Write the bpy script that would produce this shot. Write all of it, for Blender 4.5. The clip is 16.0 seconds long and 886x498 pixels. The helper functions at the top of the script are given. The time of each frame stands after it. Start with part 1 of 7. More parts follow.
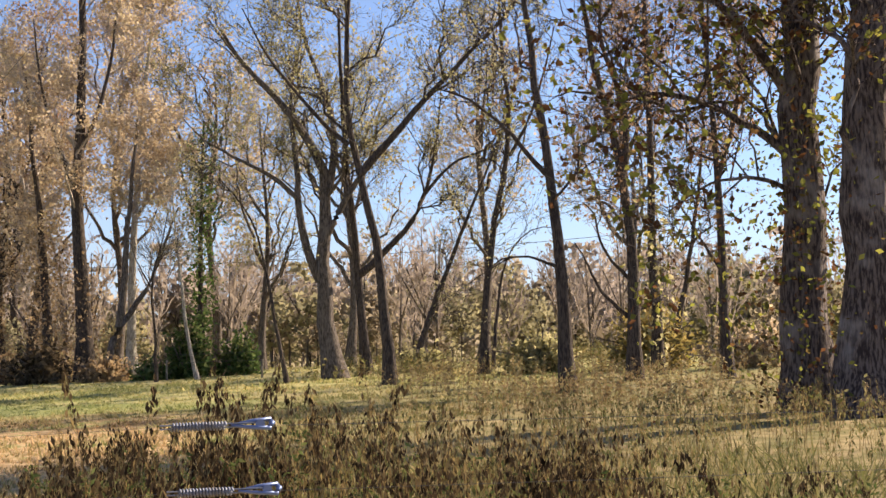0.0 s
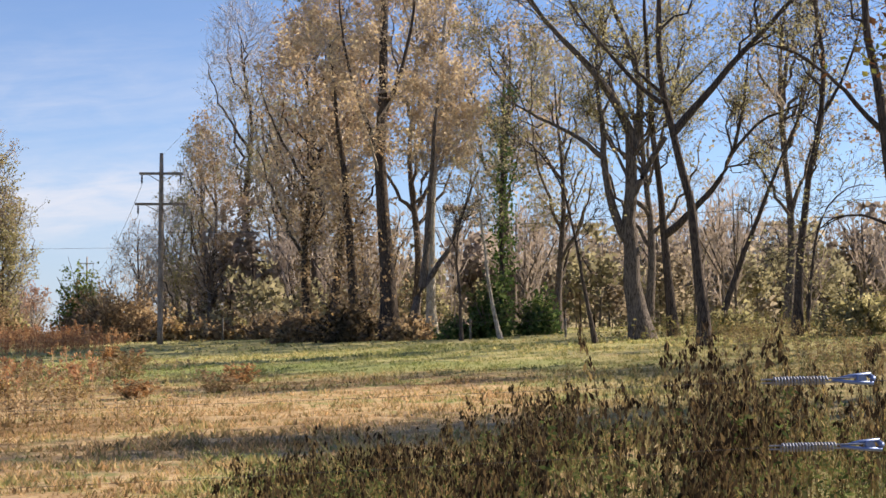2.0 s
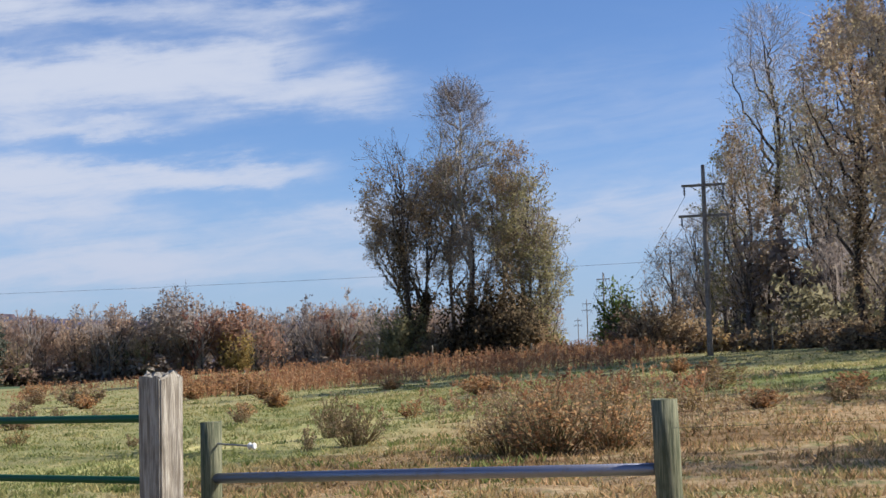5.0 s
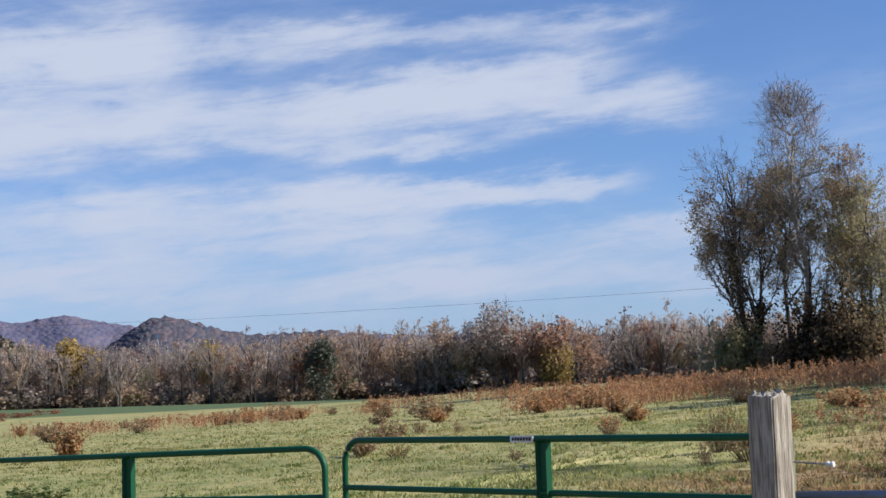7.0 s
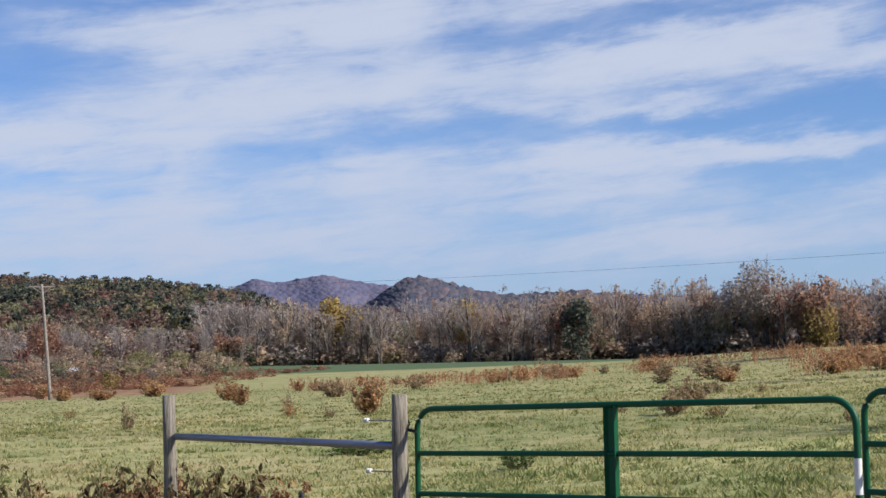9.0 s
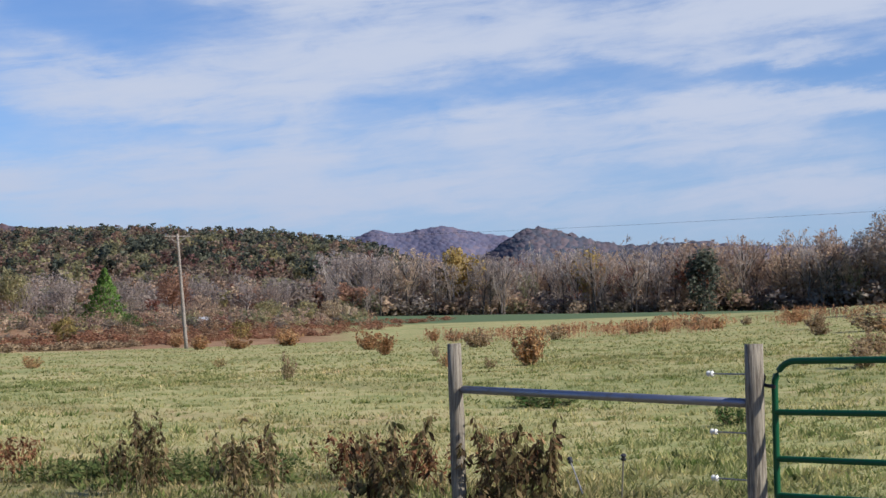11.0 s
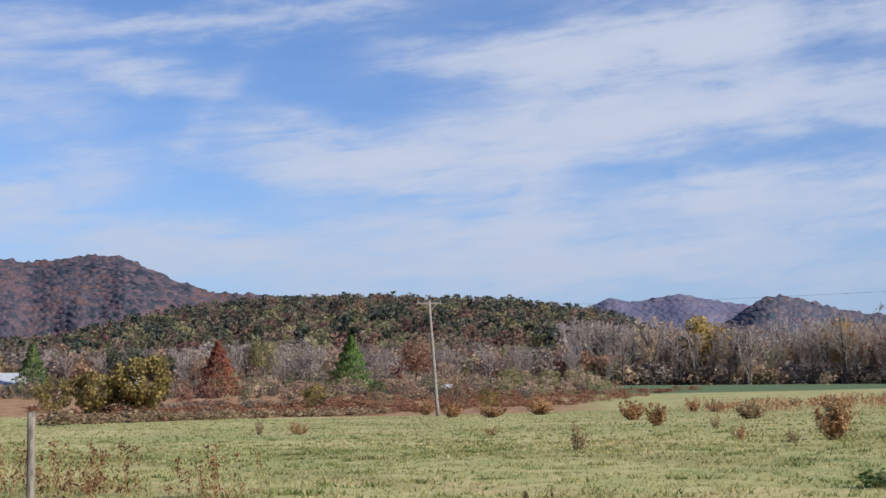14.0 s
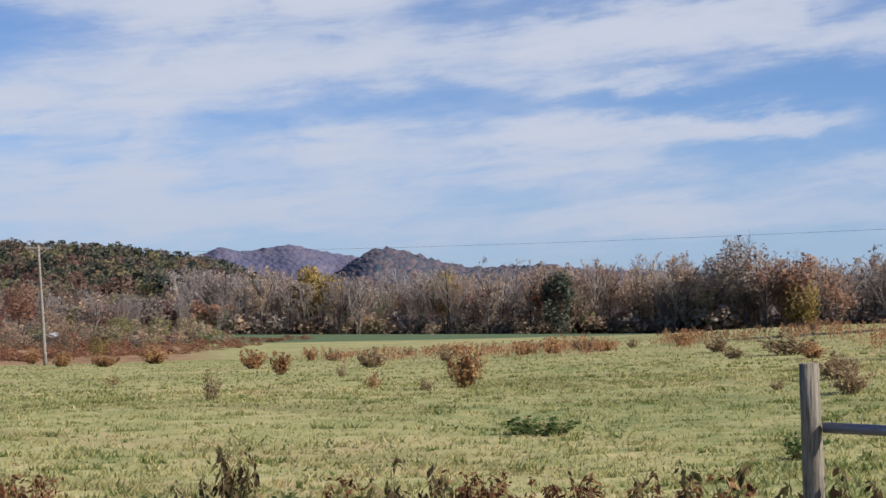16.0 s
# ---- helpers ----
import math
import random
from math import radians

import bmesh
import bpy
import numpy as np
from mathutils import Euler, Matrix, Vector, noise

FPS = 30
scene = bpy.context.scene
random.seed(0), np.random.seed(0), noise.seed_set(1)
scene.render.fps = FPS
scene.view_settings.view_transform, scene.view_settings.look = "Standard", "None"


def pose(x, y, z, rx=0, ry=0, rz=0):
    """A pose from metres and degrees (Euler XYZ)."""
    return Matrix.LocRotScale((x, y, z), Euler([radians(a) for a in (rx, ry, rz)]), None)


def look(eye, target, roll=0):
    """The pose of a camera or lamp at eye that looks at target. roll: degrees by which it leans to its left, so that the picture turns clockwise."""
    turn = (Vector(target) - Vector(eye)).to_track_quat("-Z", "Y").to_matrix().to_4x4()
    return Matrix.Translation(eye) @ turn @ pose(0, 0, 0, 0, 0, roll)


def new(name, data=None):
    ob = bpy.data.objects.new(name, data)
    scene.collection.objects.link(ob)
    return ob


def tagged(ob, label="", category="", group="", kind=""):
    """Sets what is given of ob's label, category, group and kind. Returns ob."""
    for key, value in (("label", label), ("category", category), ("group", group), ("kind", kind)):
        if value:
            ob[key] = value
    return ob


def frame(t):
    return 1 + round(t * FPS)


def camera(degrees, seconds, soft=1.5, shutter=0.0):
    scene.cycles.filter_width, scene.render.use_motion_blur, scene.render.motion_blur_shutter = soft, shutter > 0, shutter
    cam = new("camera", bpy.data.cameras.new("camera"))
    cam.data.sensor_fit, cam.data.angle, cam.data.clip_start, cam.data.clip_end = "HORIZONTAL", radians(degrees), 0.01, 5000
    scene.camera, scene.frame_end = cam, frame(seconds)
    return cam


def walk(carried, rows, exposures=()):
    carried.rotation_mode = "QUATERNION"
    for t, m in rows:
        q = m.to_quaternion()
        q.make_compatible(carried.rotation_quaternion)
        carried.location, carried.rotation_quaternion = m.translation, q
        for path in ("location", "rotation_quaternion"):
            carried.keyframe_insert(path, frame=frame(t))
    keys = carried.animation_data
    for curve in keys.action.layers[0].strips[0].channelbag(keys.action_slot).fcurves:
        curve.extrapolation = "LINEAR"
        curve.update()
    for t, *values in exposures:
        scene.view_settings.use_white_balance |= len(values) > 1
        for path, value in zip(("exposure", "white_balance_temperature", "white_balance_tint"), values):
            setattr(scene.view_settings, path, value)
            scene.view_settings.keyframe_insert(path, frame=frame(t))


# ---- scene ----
cam = camera(33.272, 16.0)
# seconds, place, then yaw to the left from +y, pitch up and lean, in degrees
CAM_ROWS = [
    (0, 15.047, -7.455, 1.610, -10.566, 5.690, -1.103),
    (0.5, 14.624, -7.399, 1.598, -7.414, 5.512, -0.307),
    (1, 14.186, -7.346, 1.606, -5.206, 4.772, 0.011),
    (1.5, 13.786, -7.288, 1.611, -2.107, 4.940, -0.477),
    (2, 13.564, -7.291, 1.596, -0.214, 4.326, -0.400),
    (2.5, 13.187, -7.308, 1.598, 0.965, 3.988, -0.440),
    (3, 12.770, -7.360, 1.584, 3.947, 4.371, -0.667),
    (3.5, 12.329, -7.392, 1.563, 8.733, 4.232, -0.786),
    (4, 11.883, -7.433, 1.570, 12.495, 4.365, -1.289),
    (4.5, 11.435, -7.504, 1.594, 15.807, 4.717, -1.509),
    (5, 10.964, -7.610, 1.583, 18.903, 5.114, -1.521),
    (5.2, 10.799, -7.646, 1.599, 20.030, 5.223, -1.492),
    (7.3, 9.382, -8.461, 1.663, 32.126, 5.785, -1.797),
    (7.5, 9.185, -8.494, 1.646, 32.695, 5.597, -1.838),
    (8, 8.665, -8.529, 1.662, 34.403, 4.973, -1.914),
    (8.5, 8.193, -8.533, 1.626, 37.107, 5.024, -1.563),
    (9, 7.648, -8.521, 1.610, 40.712, 4.619, -1.095),
    (9.5, 7.110, -8.518, 1.622, 43.088, 3.358, -1.454),
    (10, 6.585, -8.485, 1.607, 43.776, 3.144, -0.847),
    (10.2, 6.377, -8.493, 1.603, 44.610, 3.191, -0.658),
    (12.3, 4.026, -8.299, 1.592, 45.875, 2.495, -0.948),
    (12.5, 3.840, -8.275, 1.562, 46.264, 2.878, -0.789),
    (13, 3.393, -8.222, 1.585, 48.118, 3.374, -0.581),
    (13.5, 2.915, -8.231, 1.584, 51.419, 4.413, -0.080),
    (14, 2.444, -8.252, 1.599, 54.381, 5.528, -0.279),
    (14.5, 2.039, -8.233, 1.605, 54.019, 5.421, -0.231),
    (15, 1.652, -8.191, 1.606, 47.048, 4.986, -0.197),
    (15.5, 1.313, -8.078, 1.548, 40.911, 4.415, -0.377),
    (16, 0.877, -7.987, 1.556, 39.376, 3.534, -0.130),
]


def camera_pose(x, y, z, yaw, pitch, lean):
    a, b = radians(yaw), radians(pitch)
    ahead = Vector((-math.sin(a) * math.cos(b), math.cos(a) * math.cos(b), math.sin(b)))
    eye = Vector((x, y, z))
    return look(eye, eye + ahead, lean)


# seconds, stops, kelvin, tint: the film's camera opens up and turns warm under the trees
EXPOSURES = [(0, 1.12, 8500, 16), (1.5, 0.97, 7900, 14), (2.5, 0.86, 7550, 12), (3.5, 0.68, 6900, 10), (5, 0.48, 6500, 10), (8, 0.41, 6350, 10), (10, 0.36, 6300, 10), (14.5, 0.36, 6350, 10), (16, 0.38, 6600, 10)]
walk(cam, [(r[0], camera_pose(*r[1:])) for r in CAM_ROWS], EXPOSURES)

# ---- light ----
SKY_TINT, CLOUD, HAZE = (0.76, 0.87, 1.10), (4.9, 5.4, 6.6), (2.95, 3.7, 5.4)
SUN_AZ, SUN_EL = -70.0, 36.0  # from +y to the left, above the horizon
world = bpy.data.worlds.new("sky")
scene.world = world
world.use_nodes = True
wt = world.node_tree
wt.nodes.clear()


class Nodes:
    """Short calls for building node trees."""

    def __init__(self, tree):
        self.t = tree

    def n(self, kind, **props):
        node = self.t.nodes.new(kind)
        for key, value in props.items():
            setattr(node, key, value)
        return node

    def link(self, a, b):
        self.t.links.new(a, b)

    def put(self, socket, value):
        if isinstance(value, bpy.types.NodeSocket):
            self.t.links.new(value, socket)
        else:
            socket.default_value = value

    def math(self, op, a, b=None, c=None, clamp=False):
        node = self.n("ShaderNodeMath", operation=op, use_clamp=clamp)
        for i, v in enumerate((a, b, c)):
            if v is not None:
                self.put(node.inputs[i], v)
        return node.outputs[0]

    def noise(self, vec, scale, detail=4.0, rough=0.55, dist=0.0):
        node = self.n("ShaderNodeTexNoise")
        self.put(node.inputs["Vector"], vec)
        node.inputs["Scale"].default_value = scale
        node.inputs["Detail"].default_value = detail
        node.inputs["Roughness"].default_value = rough
        node.inputs["Distortion"].default_value = dist
        return node.outputs["Fac"]

    def ramp(self, fac, stops):
        node = self.n("ShaderNodeValToRGB")
        el = node.color_ramp.elements
        while len(el) < len(stops):
            el.new(0.5)
        for e, (p, c) in zip(el, stops):
            e.position, e.color = p, (*c, 1.0) if len(c) == 3 else c
        self.put(node.inputs[0], fac)
        return node.outputs[0]

    def smooth(self, v, lo, hi):
        node = self.n("ShaderNodeMapRange", interpolation_type="SMOOTHSTEP")
        self.put(node.inputs[0], v)
        node.inputs[1].default_value, node.inputs[2].default_value = lo, hi
        return node.outputs[0]

    def mix(self, fac, a, b, blend="MIX"):
        node = self.n("ShaderNodeMix", data_type="RGBA", blend_type=blend)
        self.put(node.inputs[0], fac)
        for sock, v in ((node.inputs[6], a), (node.inputs[7], b)):
            self.put(sock, v if isinstance(v, bpy.types.NodeSocket) else (*v, 1.0))
        return node.outputs[2]

    def vec(self, x, y, z):
        node = self.n("ShaderNodeCombineXYZ")
        for s, v in zip(node.inputs, (x, y, z)):
            self.put(s, v)
        return node.outputs[0]


W = Nodes(wt)
sky = W.n("ShaderNodeTexSky", sky_type="NISHITA")
sky.sun_disc = False
sky.sun_elevation = radians(SUN_EL)
sky.sun_rotation = radians(-SUN_AZ)
sky.air_density, sky.dust_density, sky.ozone_density = 1.0, 0.2, 4.0
sky.altitude = 300
coord = W.n("ShaderNodeTexCoord").outputs["Generated"]
sep = W.n("ShaderNodeSeparateXYZ")
W.link(coord, sep.inputs[0])
sx, sy, sz = sep.outputs
# degrees of azimuth (to the left of +y) and of elevation
az = W.math("MULTIPLY", W.math("ARCTAN2", W.math("MULTIPLY", sx, -1.0), sy), 180 / math.pi)
el = W.math("MULTIPLY", W.math("ARCSINE", sz), 180 / math.pi)
# thin cirrus drawn out in streaks: from (azimuth, elevation) to (azimuth, elevation), half width, weight
STREAKS = [
    (30.4, 12.26, 35.6, 11.09, 0.98, 0.8), (25.6, 12.61, 32.5, 11.48, 0.83, 0.75), (21.9, 11.51, 29.3, 11.0, 0.83, 0.75), (25.3, 8.24, 35.6, 7.91, 0.52, 0.75),
    (22.7, 14.3, 35.6, 14.18, 0.48, 0.7), (30.8, 9.92, 35.6, 9.64, 0.39, 0.7), (20.9, 6.17, 35.6, 4.52, 0.98, 0.55), (5.0, 6.5, 16.0, 5.9, 1.3, 0.95),
    (30.2, 6.3, 35.6, 6.4, 0.65, 0.5), (42.1, 14.22, 51.0, 12.72, 1.31, 1.0), (34.6, 14.1, 44.8, 13.36, 0.87, 0.8), (41.8, 11.45, 51.1, 9.2, 1.2, 1.0),
    (34.7, 11.32, 43.1, 10.61, 0.98, 1.0), (25.2, 12.78, 36.0, 11.35, 0.83, 1.0), (20.8, 11.08, 26.6, 11.38, 0.76, 0.6),
]
STREAKS += [
    (44.2, 7.4, 51.1, 6.69, 0.87, 0.9), (34.8, 8.06, 44.2, 7.61, 0.92, 1.0), (24.8, 8.22, 36.2, 7.67, 0.52, 1.0), (31.8, 6.87, 43.2, 6.31, 0.7, 0.8),
    (29.7, 4.71, 41.1, 4.21, 0.78, 0.75), (19.5, 4.55, 31.9, 4.69, 0.65, 0.6), (20.6, 6.63, 25.5, 6.26, 0.57, 0.55), (41.0, 5.07, 51.1, 4.71, 0.87, 0.7),
    (29.9, 9.83, 39.2, 10.13, 0.35, 0.5), (55.4, 8.72, 61.6, 9.75, 0.92, 1.0), (51.0, 8.26, 59.8, 8.48, 1.09, 0.9), (45.3, 10.94, 55.0, 9.59, 1.35, 1.0),
    (49.0, 12.65, 56.1, 13.04, 0.7, 0.8), (42.7, 13.38, 51.4, 12.59, 0.92, 0.9), (24.0, 17.6, 62.0, 17.0, 1.2, 0.8),
]
STREAKS += [
    (57.0, 14.78, 67.8, 13.67, 0.48, 0.8), (69.1, 13.7, 74.0, 13.2, 0.87, 0.7), (63.7, 11.62, 66.9, 12.14, 0.61, 0.7), (62.6, 12.0, 64.2, 9.6, 0.5, 0.35),
    (68.2, 10.41, 73.0, 11.2, 1.31, 0.55), (67.1, 8.33, 73.0, 7.0, 0.92, 0.8), (62.0, 5.42, 73.0, 6.3, 0.98, 0.75), (51.5, 5.65, 67.0, 5.36, 1.09, 0.75),
    (42.8, 5.3, 60.2, 4.13, 0.92, 0.75), (49.7, 6.39, 58.1, 6.32, 0.52, 0.6), (61.8, 8.67, 63.9, 9.05, 0.48, 0.5), (65.5, 12.41, 73.0, 12.5, 0.39, 0.45), (3.0, 10.4, 17.0, 9.8, 2.6, 0.3),
]
wind = W.vec(W.math("MULTIPLY", az, 0.10), W.math("MULTIPLY", W.math("ADD", el, W.math("MULTIPLY", az, 0.09)), 0.34), 0.0)
warp = W.math("MULTIPLY", W.math("SUBTRACT", W.noise(wind, 2.6, 6.0, 0.62), 0.5), 2.3)
grain = W.noise(wind, 3.4, 7.0, 0.62, 0.5)
fibre_way = W.vec(W.math("MULTIPLY", az, 0.055), W.math("MULTIPLY", W.math("ADD", el, W.math("MULTIPLY", az, 0.11)), 0.6), 3.0)
fibre = W.noise(fibre_way, 2.2, 7.0, 0.62, 0.8)
elw = W.math("ADD", el, warp)
total = None
for a1, e1, a2, e2, half, weight in STREAKS:
    da, de = a2 - a1, e2 - e1
    ln = math.hypot(da, de)
    u = W.math("ADD", W.math("MULTIPLY", W.math("SUBTRACT", az, a1), da / ln), W.math("MULTIPLY", W.math("SUBTRACT", elw, e1), de / ln))
    v = W.math("SUBTRACT", W.math("MULTIPLY", W.math("SUBTRACT", elw, e1), da / ln), W.math("MULTIPLY", W.math("SUBTRACT", az, a1), de / ln))
    across = W.math("EXPONENT", W.math("MULTIPLY", W.math("POWER", W.math("ABSOLUTE", W.math("DIVIDE", v, half)), 2.0), -1.0))
    off = W.math("MAXIMUM", W.math("SUBTRACT", W.math("ABSOLUTE", W.math("SUBTRACT", u, ln / 2)), ln / 2 - 1.0), 0.0)
    ends = W.math("EXPONENT", W.math("MULTIPLY", W.math("POWER", W.math("MULTIPLY", off, 0.45), 2.0), -1.0))
    one = W.math("MULTIPLY", W.math("MULTIPLY", across, ends), weight)
    total = one if total is None else W.math("ADD", total, one)
# the wider veil that they thicken out of, and the haze over the horizon
veil = W.math("MULTIPLY", W.smooth(az, 10.0, 42.0), 0.13)
haze = W.math("MULTIPLY", W.smooth(el, 9.0, 0.5), 0.62)
thick = W.math("MAXIMUM", W.math("ADD", W.math("ADD", W.math("MULTIPLY", grain, 2.0), W.math("MULTIPLY", fibre, 1.7)), -0.85), 0.05)
dens = W.math("MULTIPLY", W.math("ADD", total, veil), thick)
cover = W.math("SUBTRACT", 1.0, W.math("EXPONENT", W.math("MULTIPLY", W.math("POWER", dens, 1.5), -1.1)))
tinted = W.mix(1.0, sky.outputs[0], SKY_TINT, "MULTIPLY")
cloud_sky = W.mix(cover, W.mix(haze, tinted, HAZE), W.mix(haze, CLOUD, (3.8, 4.4, 5.75)))
bg = W.n("ShaderNodeBackground")
W.link(cloud_sky, bg.inputs[0])
bg.inputs[1].default_value = 0.088
W.link(bg.outputs[0], W.n("ShaderNodeOutputWorld").inputs[0])

sun_data = bpy.data.lights.new("sun", "SUN")
sun_data.energy, sun_data.angle, sun_data.color = 5.0, radians(0.55), (1.0, 0.94, 0.85)
sun = new("sun", sun_data)
a_, e_ = radians(SUN_AZ), radians(SUN_EL)
sun_way = Vector((-math.sin(a_) * math.cos(e_), math.cos(a_) * math.cos(e_), math.sin(e_)))
sun.matrix_world = look(sun_way * 100, (0, 0, 0))
scene.view_settings.exposure = 0.45

# ---- materials ----
def material(name):
    m = bpy.data.materials.new(name)
    m.use_nodes = True
    m.node_tree.nodes.clear()
    return m, Nodes(m.node_tree)


def finish(N, color, rough=0.9, bump=None, bump_dist=0.02, metal=0.0, spec=0.3):
    b = N.n("ShaderNodeBsdfPrincipled")
    N.put(b.inputs["Base Color"], color if isinstance(color, bpy.types.NodeSocket) else (*color, 1.0))
    N.put(b.inputs["Roughness"], rough)
    b.inputs["Metallic"].default_value = metal
    b.inputs["Specular IOR Level"].default_value = spec
    if bump is not None:
        bn = N.n("ShaderNodeBump")
        bn.inputs["Strength"].default_value = 0.8
        bn.inputs["Distance"].default_value = bump_dist
        N.link(bump, bn.inputs["Height"])
        N.link(bn.outputs[0], b.inputs["Normal"])
    N.link(b.outputs[0], N.n("ShaderNodeOutputMaterial").inputs[0])
    return b


def position(N):
    return N.n("ShaderNodeNewGeometry").outputs["Position"]


def bark(name, dark, light, moss=None):
    m, N = material(name)
    pos = N.n("ShaderNodeTexCoord").outputs["Object"]
    mp = N.n("ShaderNodeMapping")
    mp.inputs["Scale"].default_value = (1, 1, 0.22)
    N.link(pos, mp.inputs[0])
    ridges = N.noise(mp.outputs[0], 22.0, 5.0, 0.6)
    patch = N.noise(pos, 1.3, 3.0)
    col = N.mix(N.smooth(ridges, 0.4, 0.6), dark, light)
    col = N.mix(N.math("MULTIPLY", N.smooth(patch, 0.5, 0.7), 0.5), col, moss or light)
    finish(N, col, 0.95, ridges, 0.05, spec=0.15)
    return m


def leaf(name, stops, thin=0.4, mottle=0.62, patch_size=0.35):
    """Leaves of several tints, from leaf to leaf and in patches, that let some light through."""
    m, N = material(name)
    geo = N.n("ShaderNodeNewGeometry")
    wide = N.noise(geo.outputs["Position"], patch_size, 2.0)
    v = N.math("ADD", N.math("MULTIPLY", geo.outputs["Random Per Island"], mottle), N.math("MULTIPLY", N.math("SUBTRACT", wide, 0.3 - (0.62 - mottle) * 0.35), 0.9 + (0.62 - mottle)), clamp=True)
    col = N.ramp(v, stops)
    d = N.n("ShaderNodeBsdfDiffuse")
    t = N.n("ShaderNodeBsdfTranslucent")
    N.link(col, d.inputs[0])
    N.link(col, t.inputs[0])
    mx = N.n("ShaderNodeMixShader")
    mx.inputs[0].default_value = thin
    N.link(d.outputs[0], mx.inputs[1])
    N.link(t.outputs[0], mx.inputs[2])
    N.link(mx.outputs[0], N.n("ShaderNodeOutputMaterial").inputs[0])
    return m


def far_leaf(name, stops, thin=0.5):
    """Leaves of far woods: one tint to each tree, and a little from leaf to leaf."""
    m, N = material(name)
    geo = N.n("ShaderNodeNewGeometry")
    tree = N.n("ShaderNodeAttribute", attribute_name="tint").outputs["Fac"]
    v = N.math("ADD", N.math("MULTIPLY", tree, 0.84), N.math("MULTIPLY", geo.outputs["Random Per Island"], 0.15), clamp=True)
    col = N.ramp(v, stops)
    d = N.n("ShaderNodeBsdfDiffuse")
    t = N.n("ShaderNodeBsdfTranslucent")
    N.link(col, d.inputs[0])
    N.link(col, t.inputs[0])
    mx = N.n("ShaderNodeMixShader")
    mx.inputs[0].default_value = thin
    N.link(d.outputs[0], mx.inputs[1])
    N.link(t.outputs[0], mx.inputs[2])
    N.link(mx.outputs[0], N.n("ShaderNodeOutputMaterial").inputs[0])
    return m


def meadow(N):
    """Colour of the pasture at a place: green, straw and bare tan, in drifts; the trampled strip by the trees is tan."""
    pos = position(N)
    sp = N.n("ShaderNodeSeparateXYZ")
    N.link(pos, sp.inputs[0])
    x, y, _ = sp.outputs
    wide = N.noise(pos, 0.06, 4.0, 0.55)
    mid = N.noise(pos, 0.45, 4.0, 0.6)
    fine = N.noise(pos, 5.0, 3.0, 0.6)
    clump = N.noise(pos, 1.5, 3.0, 0.7)
    v = N.math("ADD", N.math("MULTIPLY", wide, 0.3), N.math("ADD", N.math("MULTIPLY", mid, 0.25), N.math("ADD", N.math("MULTIPLY", fine, 0.15), N.math("MULTIPLY", clump, 0.3))))
    col = N.ramp(v, [(0.36, (0.125, 0.15, 0.055)), (0.44, (0.225, 0.24, 0.1)), (0.5, (0.305, 0.29, 0.13)), (0.56, (0.385, 0.34, 0.17)), (0.63, (0.37, 0.275, 0.155))])
    # tan strip: x beyond a slanting line, y up to the trees
    edge = N.math("ADD", N.math("SUBTRACT", x, N.math("MULTIPLY", y, 0.06)), N.math("MULTIPLY", N.math("SUBTRACT", wide, 0.5), 14.0))
    tan_x = N.smooth(edge, -3.5, 3.0)
    far_y = N.smooth(N.math("ADD", y, N.math("MULTIPLY", N.math("SUBTRACT", mid, 0.5), 14.0)), 38.0, 27.0)
    rank = N.math("SUBTRACT", 1.0, N.math("MULTIPLY", N.smooth(x, 14.5, 18.0), 0.65))
    tan = N.math("MULTIPLY", N.math("MULTIPLY", N.math("MULTIPLY", tan_x, rank), far_y), N.smooth(v, 0.42, 0.5))
    straw = N.ramp(fine, [(0.3, (0.2, 0.125, 0.068)), (0.5, (0.38, 0.255, 0.145)), (0.7, (0.5, 0.37, 0.22))])
    col = N.mix(N.math("MULTIPLY", tan, 0.9), col, straw)
    # brown streaks in the colour, drawn out along the slope
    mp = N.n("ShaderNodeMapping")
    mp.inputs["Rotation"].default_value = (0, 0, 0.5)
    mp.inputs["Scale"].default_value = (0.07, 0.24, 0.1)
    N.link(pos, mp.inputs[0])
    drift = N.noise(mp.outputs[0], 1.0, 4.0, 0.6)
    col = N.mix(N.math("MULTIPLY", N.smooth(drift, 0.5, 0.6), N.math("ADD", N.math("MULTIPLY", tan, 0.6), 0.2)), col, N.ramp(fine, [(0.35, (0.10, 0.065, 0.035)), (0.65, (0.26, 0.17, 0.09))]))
    # a fresh green strip before the wood
    strip = N.math("SUBTRACT", N.math("ADD", y, N.math("MULTIPLY", x, 0.6)), 43.5)
    strip = N.math("ADD", strip, N.math("MULTIPLY", N.math("SUBTRACT", mid, 0.5), 9.0))
    green = N.math("MULTIPLY", N.smooth(N.math("ABSOLUTE", strip), 4.5, 1.5), N.smooth(x, -2.0, 3.0))
    col = N.mix(N.math("MULTIPLY", green, 0.6), col, N.ramp(fine, [(0.35, (0.10, 0.155, 0.05)), (0.65, (0.24, 0.27, 0.11))]))
    # rank growth by the thick trees, darkened: their shade is put into its colour
    brown = N.math("MULTIPLY", N.smooth(N.math("ADD", x, N.math("MULTIPLY", N.math("SUBTRACT", mid, 0.5), 6.0)), 15.0, 19.0), N.smooth(y, 46.0, 30.0))
    col = N.mix(N.math("MULTIPLY", brown, 0.7), col, N.ramp(clump, [(0.35, (0.085, 0.08, 0.035)), (0.5, (0.18, 0.145, 0.075)), (0.65, (0.3, 0.235, 0.135))]))
    # the ground along the fence is browned: shade there is put into its colour
    verge = N.math("MULTIPLY", N.smooth(N.math("ADD", y, N.math("MULTIPLY", N.math("SUBTRACT", mid, 0.5), 7.0)), 5.0, 1.5), N.smooth(x, 9.0, 6.5))
